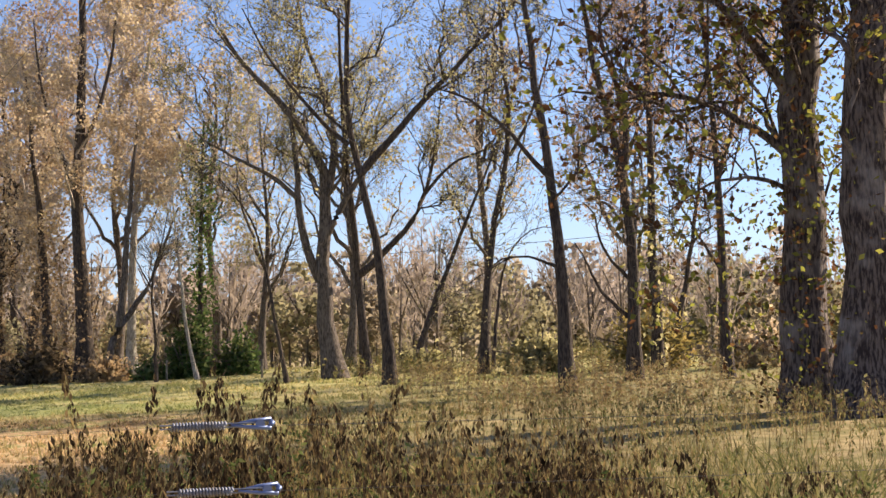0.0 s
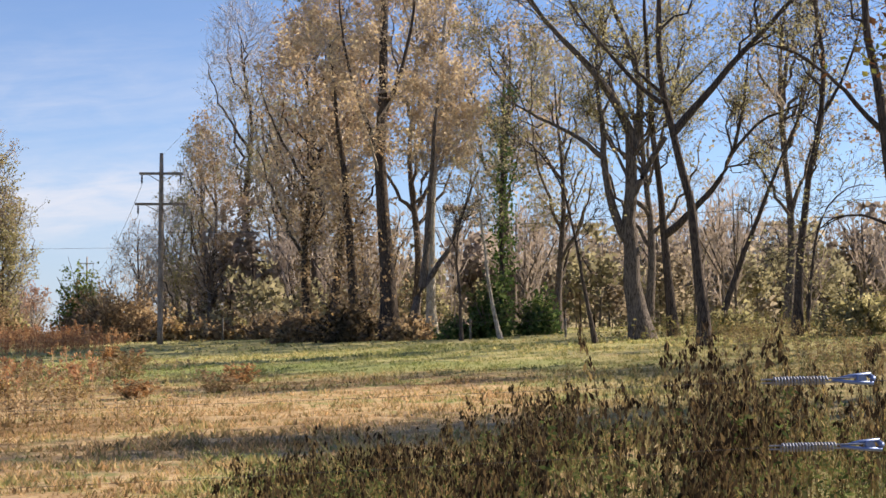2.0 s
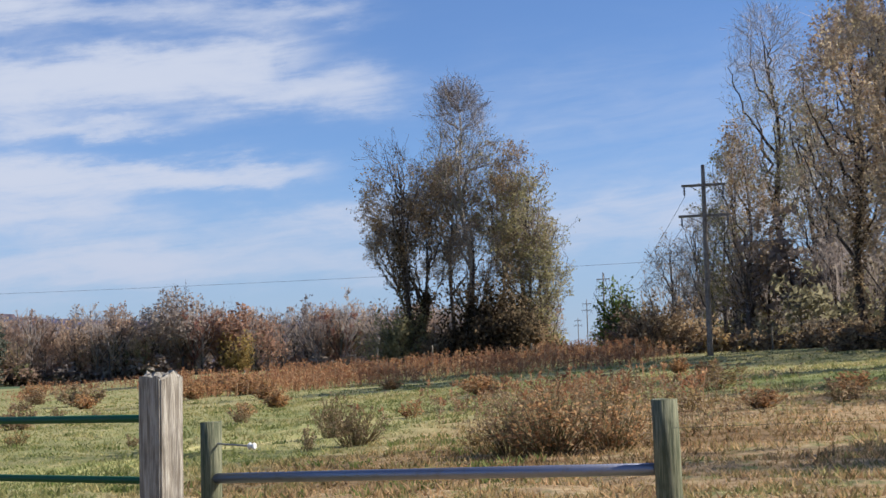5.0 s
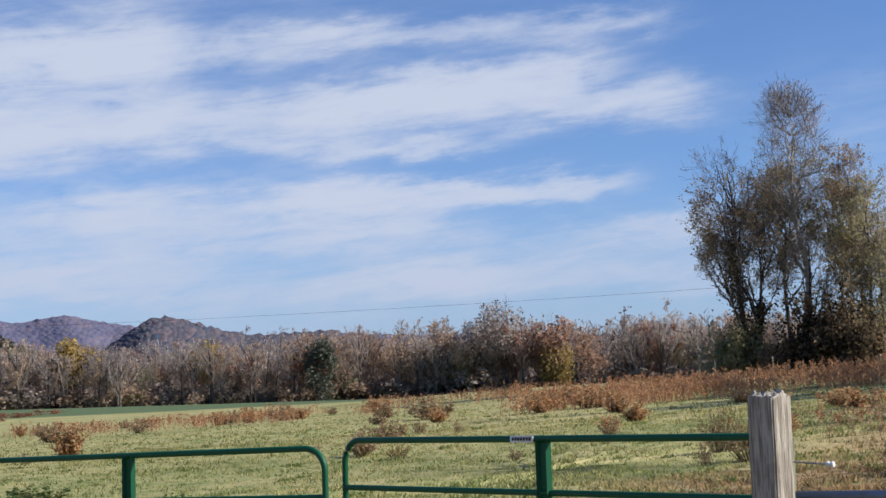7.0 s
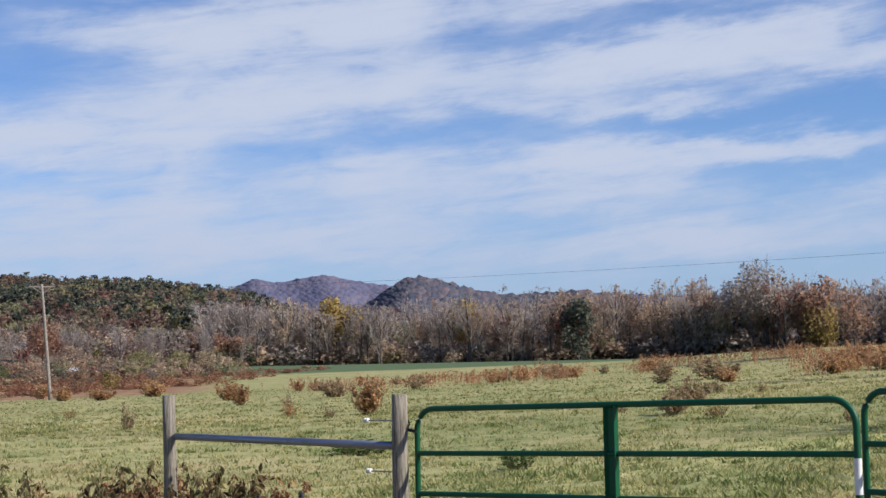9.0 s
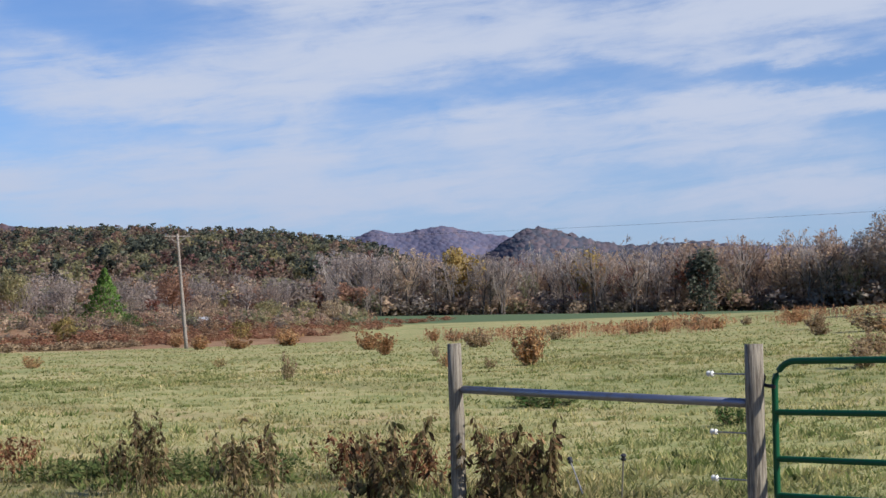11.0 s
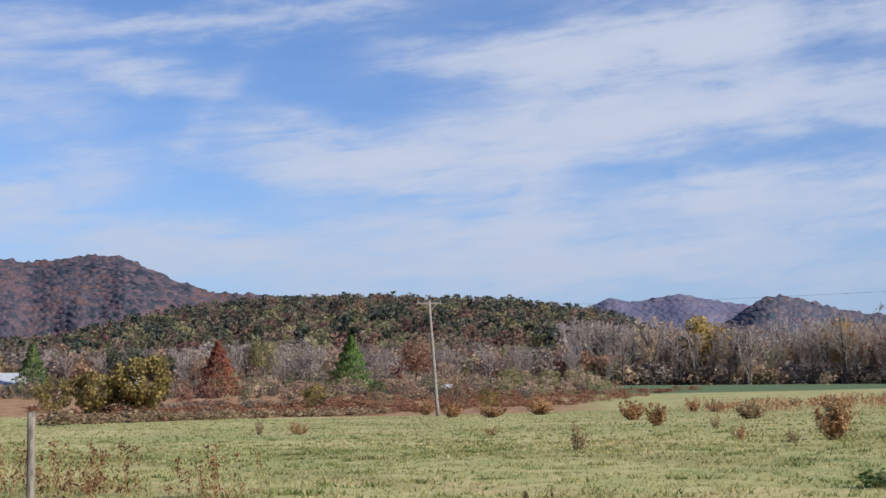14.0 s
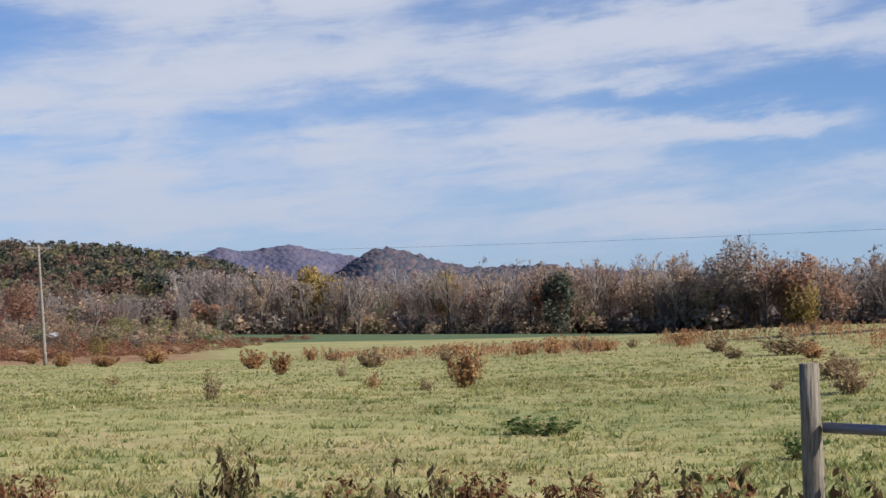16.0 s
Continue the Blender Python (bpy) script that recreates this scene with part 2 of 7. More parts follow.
    col = N.mix(N.math("MULTIPLY", verge, 0.6), col, N.ramp(clump, [(0.35, (0.07, 0.085, 0.035)), (0.5, (0.16, 0.14, 0.07)), (0.65, (0.27, 0.2, 0.11))]))
    reach = N.math("SQRT", N.math("ADD", N.math("MULTIPLY", x, x), N.math("MULTIPLY", y, y)))
    west = N.smooth(N.math("SUBTRACT", N.math("MULTIPLY", x, -1.0), N.math("MULTIPLY", y, 1.2)), -8.0, 8.0)
    rust = N.ramp(mid, [(0.35, (0.17, 0.085, 0.055)), (0.5, (0.27, 0.145, 0.09)), (0.65, (0.34, 0.235, 0.14))])
    marsh = N.math("MULTIPLY", west, N.smooth(N.math("ADD", reach, N.math("MULTIPLY", wide, 30.0)), 178.0, 187.0))
    field = N.math("MULTIPLY", N.math("SUBTRACT", 1.0, west), N.smooth(reach, 275.0, 290.0))
    col = N.mix(N.math("MULTIPLY", field, 0.95), col, (0.085, 0.125, 0.065))
    col = N.mix(N.math("MULTIPLY", marsh, 0.9), col, rust)
    return col, fine, mid


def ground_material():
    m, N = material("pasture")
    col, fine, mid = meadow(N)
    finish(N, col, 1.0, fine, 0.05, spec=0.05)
    return m


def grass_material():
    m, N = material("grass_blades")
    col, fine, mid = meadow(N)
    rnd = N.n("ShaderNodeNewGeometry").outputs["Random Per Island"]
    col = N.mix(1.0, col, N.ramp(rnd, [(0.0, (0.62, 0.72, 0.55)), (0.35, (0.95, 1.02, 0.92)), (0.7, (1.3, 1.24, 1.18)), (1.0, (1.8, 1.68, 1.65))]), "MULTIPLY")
    d = N.n("ShaderNodeBsdfDiffuse")
    t = N.n("ShaderNodeBsdfTranslucent")
    N.link(col, d.inputs[0])
    N.link(col, t.inputs[0])
    mx = N.n("ShaderNodeMixShader")
    mx.inputs[0].default_value = 0.5
    N.link(d.outputs[0], mx.inputs[1])
    N.link(t.outputs[0], mx.inputs[2])
    N.link(mx.outputs[0], N.n("ShaderNodeOutputMaterial").inputs[0])
    return m


def wood_post(name, dark, light):
    m, N = material(name)
    pos = N.n("ShaderNodeTexCoord").outputs["Object"]
    mp = N.n("ShaderNodeMapping")
    mp.inputs["Scale"].default_value = (1, 1, 0.06)
    N.link(pos, mp.inputs[0])
    grain = N.noise(mp.outputs[0], 70.0, 6.0, 0.65)
    stain = N.noise(pos, 4.0, 4.0)
    col = N.mix(N.smooth(grain, 0.36, 0.64), dark, light)
    col = N.mix(N.math("MULTIPLY", N.smooth(stain, 0.5, 0.72), 0.5), col, tuple(c * 0.45 for c in dark))
    finish(N, col, 0.85, grain, 0.012, spec=0.2)
    return m


def metal_pipe(name, color, rough=0.42, metal=0.85, dirt=(0.2, 0.17, 0.13)):
    m, N = material(name)
    pos = N.n("ShaderNodeTexCoord").outputs["Object"]
    a = N.noise(pos, 9.0, 5.0, 0.65)
    b = N.noise(pos, 90.0, 3.0)
    col = N.mix(N.math("MULTIPLY", N.smooth(a, 0.52, 0.75), 0.55), color, dirt)
    finish(N, col, N.math("ADD", N.math("MULTIPLY", a, 0.25), rough - 0.1), b, 0.002, metal=metal)
    return m


def plain(name, color, rough=0.6, metal=0.0, vary=0.25, scale=20.0):
    m, N = material(name)
    pos = N.n("ShaderNodeTexCoord").outputs["Object"]
    a = N.noise(pos, scale, 4.0)
    col = N.mix(N.math("MULTIPLY", N.smooth(a, 0.4, 0.7), vary), color, tuple(c * 0.5 for c in color))
    finish(N, col, rough, a, 0.003, metal=metal)
    return m


def forest_slope(name, stops, scale=0.05, bump=4.0):
    """A wooded slope miles off: crowns of mixed colour as grain and relief."""
    m, N = material(name)
    pos = position(N)
    vor = N.n("ShaderNodeTexVoronoi")
    N.link(pos, vor.inputs["Vector"])
    vor.inputs["Scale"].default_value = scale
    crown = vor.outputs["Color"]
    sp = N.n("ShaderNodeSeparateColor")
    N.link(crown, sp.inputs[0])
    wide = N.noise(pos, scale * 0.12, 4.0)
    v = N.math("ADD", N.math("MULTIPLY", sp.outputs[0], 0.5), N.math("MULTIPLY", wide, 0.5))
    col = N.ramp(v, stops)
    inv = N.math("SUBTRACT", 1.0, vor.outputs["Distance"])
    finish(N, col, 1.0, inv, bump, spec=0.0)
    return m


def mountain_side(name, stops, dist, cell, bump):
    """Wooded mountainside: crowns of mixed colour, as tall as they are wide, row over row up the slope."""
    m, N = material(name)
    sp = N.n("ShaderNodeSeparateXYZ")
    N.link(position(N), sp.inputs[0])
    across = N.math("MULTIPLY", N.math("ARCTAN2", sp.outputs[0], sp.outputs[1]), dist / cell)
    grid = N.vec(across, N.math("DIVIDE", sp.outputs[2], cell * 0.75), 0.0)
    vor = N.n("ShaderNodeTexVoronoi")
    N.link(grid, vor.inputs["Vector"])
    vor.inputs["Scale"].default_value = 1.0
    sc = N.n("ShaderNodeSeparateColor")
    N.link(vor.outputs["Color"], sc.inputs[0])
    wide = N.noise(grid, 0.09, 4.0, 0.6)
    v = N.math("ADD", N.math("MULTIPLY", sc.outputs[0], 0.35), N.math("MULTIPLY", wide, 0.65))
    inv = N.math("SUBTRACT", 1.0, vor.outputs["Distance"])
    finish(N, N.ramp(v, stops), 1.0, inv, bump, spec=0.0)
    return m


M_GROUND = ground_material()
M_GRASS = grass_material()
M_BARK_DARK = bark("bark_dark", (0.035, 0.028, 0.025), (0.10, 0.08, 0.068))
M_BARK_GREY = bark("bark_grey", (0.055, 0.045, 0.039), (0.165, 0.138, 0.12))
M_BARK_PALE = bark("bark_pale", (0.22, 0.19, 0.16), (0.46, 0.42, 0.36))
M_LEAF_TAN = leaf("leaf_tan", [(0.1, (0.29, 0.205, 0.13)), (0.4, (0.48, 0.37, 0.25)), (0.7, (0.62, 0.51, 0.36)), (0.9, (0.6, 0.5, 0.26)), (1.0, (0.5, 0.3, 0.15))], 0.55)
M_LEAF_OLIVE = leaf("leaf_olive", [(0.1, (0.2, 0.19, 0.095)), (0.45, (0.35, 0.325, 0.165)), (0.75, (0.5, 0.44, 0.25)), (0.95, (0.46, 0.36, 0.21))], 0.6)
M_LEAF_GREEN = leaf("leaf_green", [(0.1, (0.04, 0.075, 0.028)), (0.5, (0.10, 0.165, 0.055)), (0.9, (0.24, 0.28, 0.11))])
M_LEAF_YELLOW = leaf("leaf_yellow", [(0.1, (0.15, 0.13, 0.055)), (0.5, (0.31, 0.25, 0.09)), (0.9, (0.43, 0.31, 0.12))])
M_LEAF_RUST = leaf("leaf_rust", [(0.1, (0.2, 0.115, 0.075)), (0.5, (0.40, 0.26, 0.165)), (0.9, (0.56, 0.42, 0.27))], 0.5)
M_LEAF_DARK = leaf("leaf_dark", [(0.1, (0.045, 0.036, 0.024)), (0.5, (0.11, 0.085, 0.055)), (0.9, (0.26, 0.19, 0.12))], 0.3)
M_LEAF_RED = leaf("leaf_red", [(0.1, (0.15, 0.05, 0.035)), (0.5, (0.26, 0.095, 0.065)), (0.9, (0.35, 0.17, 0.1))])
M_LEAF_YOUNG = leaf("leaf_young_green", [(0.1, (0.07, 0.1, 0.03)), (0.5, (0.2, 0.27, 0.08)), (0.9, (0.38, 0.4, 0.14))], 0.6)
M_LEAF_NEAR = leaf("leaf_turning", [(0.08, (0.05, 0.03, 0.02)), (0.35, (0.15, 0.07, 0.035)), (0.55, (0.13, 0.14, 0.045)), (0.75, (0.26, 0.27, 0.06)), (0.95, (0.42, 0.36, 0.1))], 0.5)
M_BARK_NEAR = bark("bark_furrowed", (0.035, 0.026, 0.026), (0.15, 0.12, 0.108), (0.34, 0.31, 0.3))
M_TWIG = bark("twig_grey", (0.10, 0.08, 0.065), (0.2, 0.165, 0.135))
M_TWIG_BROWN = bark("twig_brown", (0.17, 0.14, 0.12), (0.32, 0.27, 0.235))
M_TWIG_PALE = bark("twig_pale", (0.28, 0.24, 0.215), (0.5, 0.44, 0.39))
M_STRAW = leaf("dry_stems", [(0.1, (0.2, 0.12, 0.05)), (0.5, (0.38, 0.26, 0.12)), (0.9, (0.52, 0.4, 0.2))], 0.2)
M_LEAF_BUSH = leaf("leaf_bush", [(0.1, (0.19, 0.125, 0.075)), (0.5, (0.37, 0.265, 0.16)), (0.9, (0.53, 0.42, 0.27))], 0.5)
M_WEED_DARK = leaf("weed_leaf", [(0.1, (0.022, 0.016, 0.011)), (0.5, (0.06, 0.042, 0.027)), (0.7, (0.17, 0.12, 0.06)), (0.85, (0.38, 0.28, 0.12)), (0.97, (0.5, 0.4, 0.2))], 0.4)
M_LEAF_FRESH = leaf("leaf_fresh", [(0.1, (0.06, 0.11, 0.03)), (0.5, (0.11, 0.2, 0.05)), (0.9, (0.2, 0.28, 0.08))])
M_FAR_GOLD = leaf("far_gold", [(0.1, (0.28, 0.2, 0.08)), (0.5, (0.44, 0.32, 0.12)), (0.9, (0.52, 0.38, 0.16))], 0.45, 0.4)
M_CLOVER = leaf("clover", [(0.1, (0.10, 0.14, 0.04)), (0.5, (0.18, 0.215, 0.07)), (0.9, (0.3, 0.3, 0.12))], 0.4)
M_MARSH = leaf("marsh_growth", [(0.1, (0.22, 0.1, 0.065)), (0.5, (0.34, 0.17, 0.105)), (0.9, (0.44, 0.27, 0.17))], 0.45)
M_DEAD_GRASS = leaf("dead_grass", [(0.1, (0.2, 0.145, 0.09)), (0.5, (0.33, 0.24, 0.15)), (0.9, (0.44, 0.34, 0.22))], 0.3)
M_WEED_RED = leaf("weed_red", [(0.1, (0.055, 0.028, 0.018)), (0.45, (0.17, 0.075, 0.042)), (0.75, (0.32, 0.17, 0.09)), (0.95, (0.5, 0.37, 0.2))], 0.35)
M_WEED_OLIVE = leaf("weed_green", [(0.1, (0.08, 0.085, 0.035)), (0.4, (0.155, 0.16, 0.065)), (0.7, (0.28, 0.235, 0.115)), (0.95, (0.46, 0.36, 0.19))], 0.4)
M_WEED_FRESH = leaf("weed_fresh", [(0.1, (0.05, 0.075, 0.028)), (0.5, (0.11, 0.145, 0.05)), (0.8, (0.21, 0.21, 0.085)), (0.97, (0.4, 0.33, 0.17))], 0.4)
M_WEED_BROWN = leaf("weed_brown", [(0.1, (0.04, 0.028, 0.018)), (0.4, (0.12, 0.08, 0.045)), (0.6, (0.13, 0.13, 0.05)), (0.75, (0.27, 0.19, 0.1)), (0.95, (0.44, 0.35, 0.19))], 0.4)
M_RANK = leaf("rank_growth", [(0.1, (0.15, 0.105, 0.06)), (0.4, (0.28, 0.205, 0.12)), (0.6, (0.18, 0.175, 0.08)), (0.95, (0.45, 0.36, 0.23))], 0.4)
M_BUSH_RUST = leaf("bush_rust", [(0.1, (0.26, 0.13, 0.065)), (0.5, (0.5, 0.29, 0.145)), (0.9, (0.66, 0.45, 0.24))], 0.5)
M_LEAF_SEDGE = leaf("sedge_leaf", [(0.1, (0.26, 0.115, 0.065)), (0.5, (0.42, 0.215, 0.115)), (0.9, (0.56, 0.36, 0.2))], 0.4)
M_SEDGE = leaf("sedge_stem", [(0.1, (0.3, 0.15, 0.085)), (0.5, (0.44, 0.26, 0.15)), (0.9, (0.56, 0.4, 0.24))], 0.4)

# ---- tools for meshes ----
def np_mesh(name, verts, faces, mat, smooth=False, second=None, split=0, normals=None, tint=None):
    """A mesh from arrays: verts (n, 3), faces (m, 3 or 4). Faces from split on take the second material. tint: one number a vertex."""
    verts, faces = np.asarray(verts, np.float32), np.asarray(faces, np.int32)
    me = bpy.data.meshes.new(name)
    me.vertices.add(len(verts))
    me.vertices.foreach_set("co", verts.ravel())
    k = faces.shape[1]
    me.loops.add(faces.size)
    me.loops.foreach_set("vertex_index", faces.ravel())
    me.polygons.add(len(faces))
    me.polygons.foreach_set("loop_start", np.arange(len(faces), dtype=np.int32) * k)
    me.polygons.foreach_set("use_smooth", np.full(len(faces), smooth))
    me.update(calc_edges=True)
    me.materials.append(mat)
    if second:
        me.materials.append(second)
        me.polygons.foreach_set("material_index", (np.arange(len(faces)) >= split).astype(np.int32))
    if tint is not None:
        me.attributes.new("tint", "FLOAT", "POINT").data.foreach_set("value", np.asarray(tint, np.float32))
    if normals is not None:  # foliage shades as the round crown that it makes up
        me.polygons.foreach_set("use_smooth", np.ones(len(faces), bool))
        me.normals_split_custom_set_from_vertices(np.asarray(normals, np.float32))
    return me


def smoothstep(v, lo, hi):
    s = np.clip((v - lo) / (hi - lo), 0, 1)
    return s * s * (3 - 2 * s)


def ground_z(x, y):
    """Height of the land: a gentle rise to the wood's edge, then nearly level out to the hills."""
    x, y = np.asarray(x, float), np.asarray(y, float)
    r = np.hypot(x, y)
    k = np.minimum(1.0, 175.0 / np.maximum(r, 1e-6))
    u, v = x * k, y * k
    rise = 0.02 * u + 0.0185 * v + 0.000153 * u * u + 0.000392 * u * v + 0.000251 * v * v
    rise = np.where(rise > 0, rise / (1 + (np.maximum(rise, 0) / 3.6) ** 6) ** (1 / 6), rise)
    rise = rise - 0.42 * np.exp(-((x + 15) ** 2 + (y - 13) ** 2) / 170)
    behind = smoothstep(-y, 2, 14)
    near = rise * (1 - behind) + 0.0 * behind
    far = 3.0 + 0.0015 * (r - 175)
    return near * (1 - smoothstep(r, 170, 420)) + far * smoothstep(r, 170, 420)


def part(name, me, parent, label=""):
    ob = new(name, me)
    ob.parent = parent
    return tagged(ob, label) if label else ob


def thing(name, label, category, place=(0, 0, 0), turn=0.0, group="", kind=""):
    ob = new(name)
    ob.empty_display_size = 0.2
    ob.matrix_basis = pose(*place, 0, 0, turn)
    return tagged(ob, label, category, group, kind)


# ---- the ground: one sheet, finer near the pasture ----
def build_ground():
    rings = np.concatenate([np.linspace(0, 60, 61), np.linspace(62, 200, 60), np.geomspace(205, 4800, 40)])
    n = 260
    th = np.linspace(0, 2 * np.pi, n, endpoint=False)
    R, T = np.meshgrid(rings[1:], th, indexing="ij")
    X, Y = R * np.cos(T) - 5, R * np.sin(T) + 20
    Z = ground_z(X, Y)
    rng = np.random.default_rng(3)
    Z += rng.normal(0, 0.018, Z.shape) * (R < 150)
    verts = np.concatenate([[[-5, 20, float(ground_z(-5, 20))]], np.stack([X, Y, Z], -1).reshape(-1, 3)])
    m = len(rings) - 1
    idx = 1 + np.arange(m * n).reshape(m, n)
    a, b = idx[:-1], idx[1:]
    quads = np.stack([a, b, np.roll(b, -1, 1), np.roll(a, -1, 1)], -1).reshape(-1, 4)
    core = np.stack([np.zeros(n, int), idx[0], np.roll(idx[0], -1), np.zeros(n, int)], -1)
    me = bpy.data.meshes.new("ground")
    me.from_pydata(verts.tolist(), [], [list(q) for q in quads.tolist()] + [q[:3] for q in core.tolist()])
    me.materials.append(M_GROUND)
    me.update()
    ob = new("ground", me)
    return tagged(ob, "gently rising pasture of green and straw-coloured grass", "ground", kind="structure")


build_ground()

# ---- trees ----
def unit(v):
    return v / np.maximum(np.linalg.norm(v, axis=-1, keepdims=True), 1e-9)


def tubes(pts, rad, sides):
    """Verts and quads of N tubes, pts (N, K, 3), rad (N, K)."""
    N, K, _ = pts.shape
    tan = unit(np.gradient(pts, axis=1))
    ref = np.where(np.abs(tan[..., 2:]) > 0.9, np.array([1.0, 0, 0]), np.array([0, 0, 1.0]))
    u = unit(np.cross(tan, ref))
    w = np.cross(tan, u)
    a = np.linspace(0, 2 * np.pi, sides, endpoint=False)
    ring = u[:, :, None] * np.cos(a)[:, None] + w[:, :, None] * np.sin(a)[:, None]
    v = pts[:, :, None] + ring * rad[:, :, None, None]
    idx = np.arange(N * K * sides).reshape(N, K, sides)
    lo, hi = idx[:, :-1], idx[:, 1:]
    q = np.stack([lo, np.roll(lo, -1, 2), np.roll(hi, -1, 2), hi], -1)
    return v.reshape(-1, 3), q.reshape(-1, 4)


def join(chunks):
    vs, fs, off = [], [], 0
    for v, f in chunks:
        vs.append(v)
        fs.append(f + off)
        off += len(v)
    return np.concatenate(vs), np.concatenate(fs)


def resample(points, k):
    p = np.asarray(points, float)
    s = np.concatenate([[0], np.cumsum(np.linalg.norm(np.diff(p, axis=0), axis=1))])
    t = np.linspace(0, s[-1], k)
    out = np.stack([np.interp(t, s, p[:, i]) for i in range(3)], 1)
    for _ in range(2):
        out[1:-1] = (out[:-2] + 2 * out[1:-1] + out[2:]) / 4
    return out


def offshoots(rng, pts, rad, count, lo, length, spread, up, K=5, wobble=0.08):
    """Branches from given ones: start, way and bend by chance. pts (N, K0, 3)."""
    N, K0, _ = pts.shape
    lens = np.linalg.norm(np.diff(pts, axis=1), axis=2).sum(1)
    who = rng.choice(N, count, p=lens / lens.sum())
    s = lo + (1 - lo) * rng.random(count) ** 0.85
    f = s * (K0 - 1)
    i = np.minimum(f.astype(int), K0 - 2)
    w = (f - i)[:, None]
    start = pts[who, i] * (1 - w) + pts[who, i + 1] * w
    r0 = rad[who, i] * (1 - w[:, 0]) + rad[who, i + 1] * w[:, 0]
    tan = unit(pts[who, i + 1] - pts[who, i])
    side = rng.normal(size=(count, 3))
    side = unit(side - (side * tan).sum(1, keepdims=True) * tan)
    ang = np.radians(spread * (0.7 + 0.6 * rng.random(count)))[:, None]
    way = unit(tan * np.cos(ang) + side * np.sin(ang) + np.array([0, 0, up]))
    ln = length * (0.5 + 0.8 * rng.random(count)) * (1.1 - 0.55 * s)
    t = np.linspace(0, 1, K)
    bend = rng.normal(size=(count, 3)) * 0.25 + np.array([0, 0, up * 0.9])
    p = start[:, None] + ln[:, None, None] * (way[:, None] * t[:, None] + bend[:, None] * (t ** 2)[:, None] * 0.35)
    p[:, 1:] += rng.normal(size=(count, K - 1, 3)) * (wobble * ln)[:, None, None]
    r = np.minimum(r0 * 0.62, 0.012 + ln * 0.014)[:, None] * (1 - 0.82 * t)
    return p, r


def leaf_quads(rng, centers, size, away=None):
    """One bent quad for each leaf or spray; away (n, 3) turns their outer faces that way."""
    n = len(centers)
    a = unit(rng.normal(size=(n, 3)))
    b = unit(np.cross(a, rng.normal(size=(n, 3))))
    if away is not None:
        b = b * np.where((np.cross(b, a) * away).sum(1, keepdims=True) < 0, -1.0, 1.0)
    s = (size * (0.6 + 0.8 * rng.random(n)))[:, None]
    v = np.stack([centers - a * s, centers + b * s * 0.62, centers + a * s, centers - b * s * 0.62 + unit(np.cross(a, b)) * s * 0.25], 1)
    return v.reshape(-1, 3), np.arange(n * 4).reshape(n, 4)


def leaf_tris(rng, centers, size, away=None):
    """The same with three corners, for leaves far off."""
    n = len(centers)
    a = unit(rng.normal(size=(n, 3)))
    b = unit(np.cross(a, rng.normal(size=(n, 3))))
    if away is not None:
        b = b * np.where((np.cross(a, b) * away).sum(1, keepdims=True) < 0, -1.0, 1.0)
    s = (size * (0.6 + 0.8 * rng.random(n)))[:, None]
    v = np.stack([centers - a * s * 0.9 - b * s * 0.45, centers + a * s * 1.1 - b * s * 0.3, centers + b * s * 1.0], 1)
    return v.reshape(-1, 3), np.arange(n * 3).reshape(n, 3)


def halves(v, f):
    """Quads cut into triangles."""
    return v, np.concatenate([f[:, (0, 1, 2)], f[:, (0, 2, 3)]])


def along(rng, pts, n, lo=0.3, jitter=0.05):
    N, K, _ = pts.shape
    who = rng.integers(0, N, n)
    f = (lo + (1 - lo) * rng.random(n)) * (K - 1)
    i = np.minimum(f.astype(int), K - 2)
    w = (f - i)[:, None]
    return pts[who, i] * (1 - w) + pts[who, i + 1] * w + rng.normal(size=(n, 3)) * jitter


def ribbons(rng, pts, half):
    """Flat strips along N lines, for twigs too thin to show their roundness."""
    N, K, _ = pts.shape
    side = unit(np.cross(np.gradient(pts, axis=1), rng.normal(size=(N, 1, 3)))) * half
    v = np.stack([pts - side, pts + side], 2).reshape(-1, 3)
    i = np.arange(N * K * 2).reshape(N, K, 2)
    return v, np.stack([i[:, :-1, 0], i[:, :-1, 1], i[:, 1:, 1], i[:, 1:, 0]], -1).reshape(-1, 4)


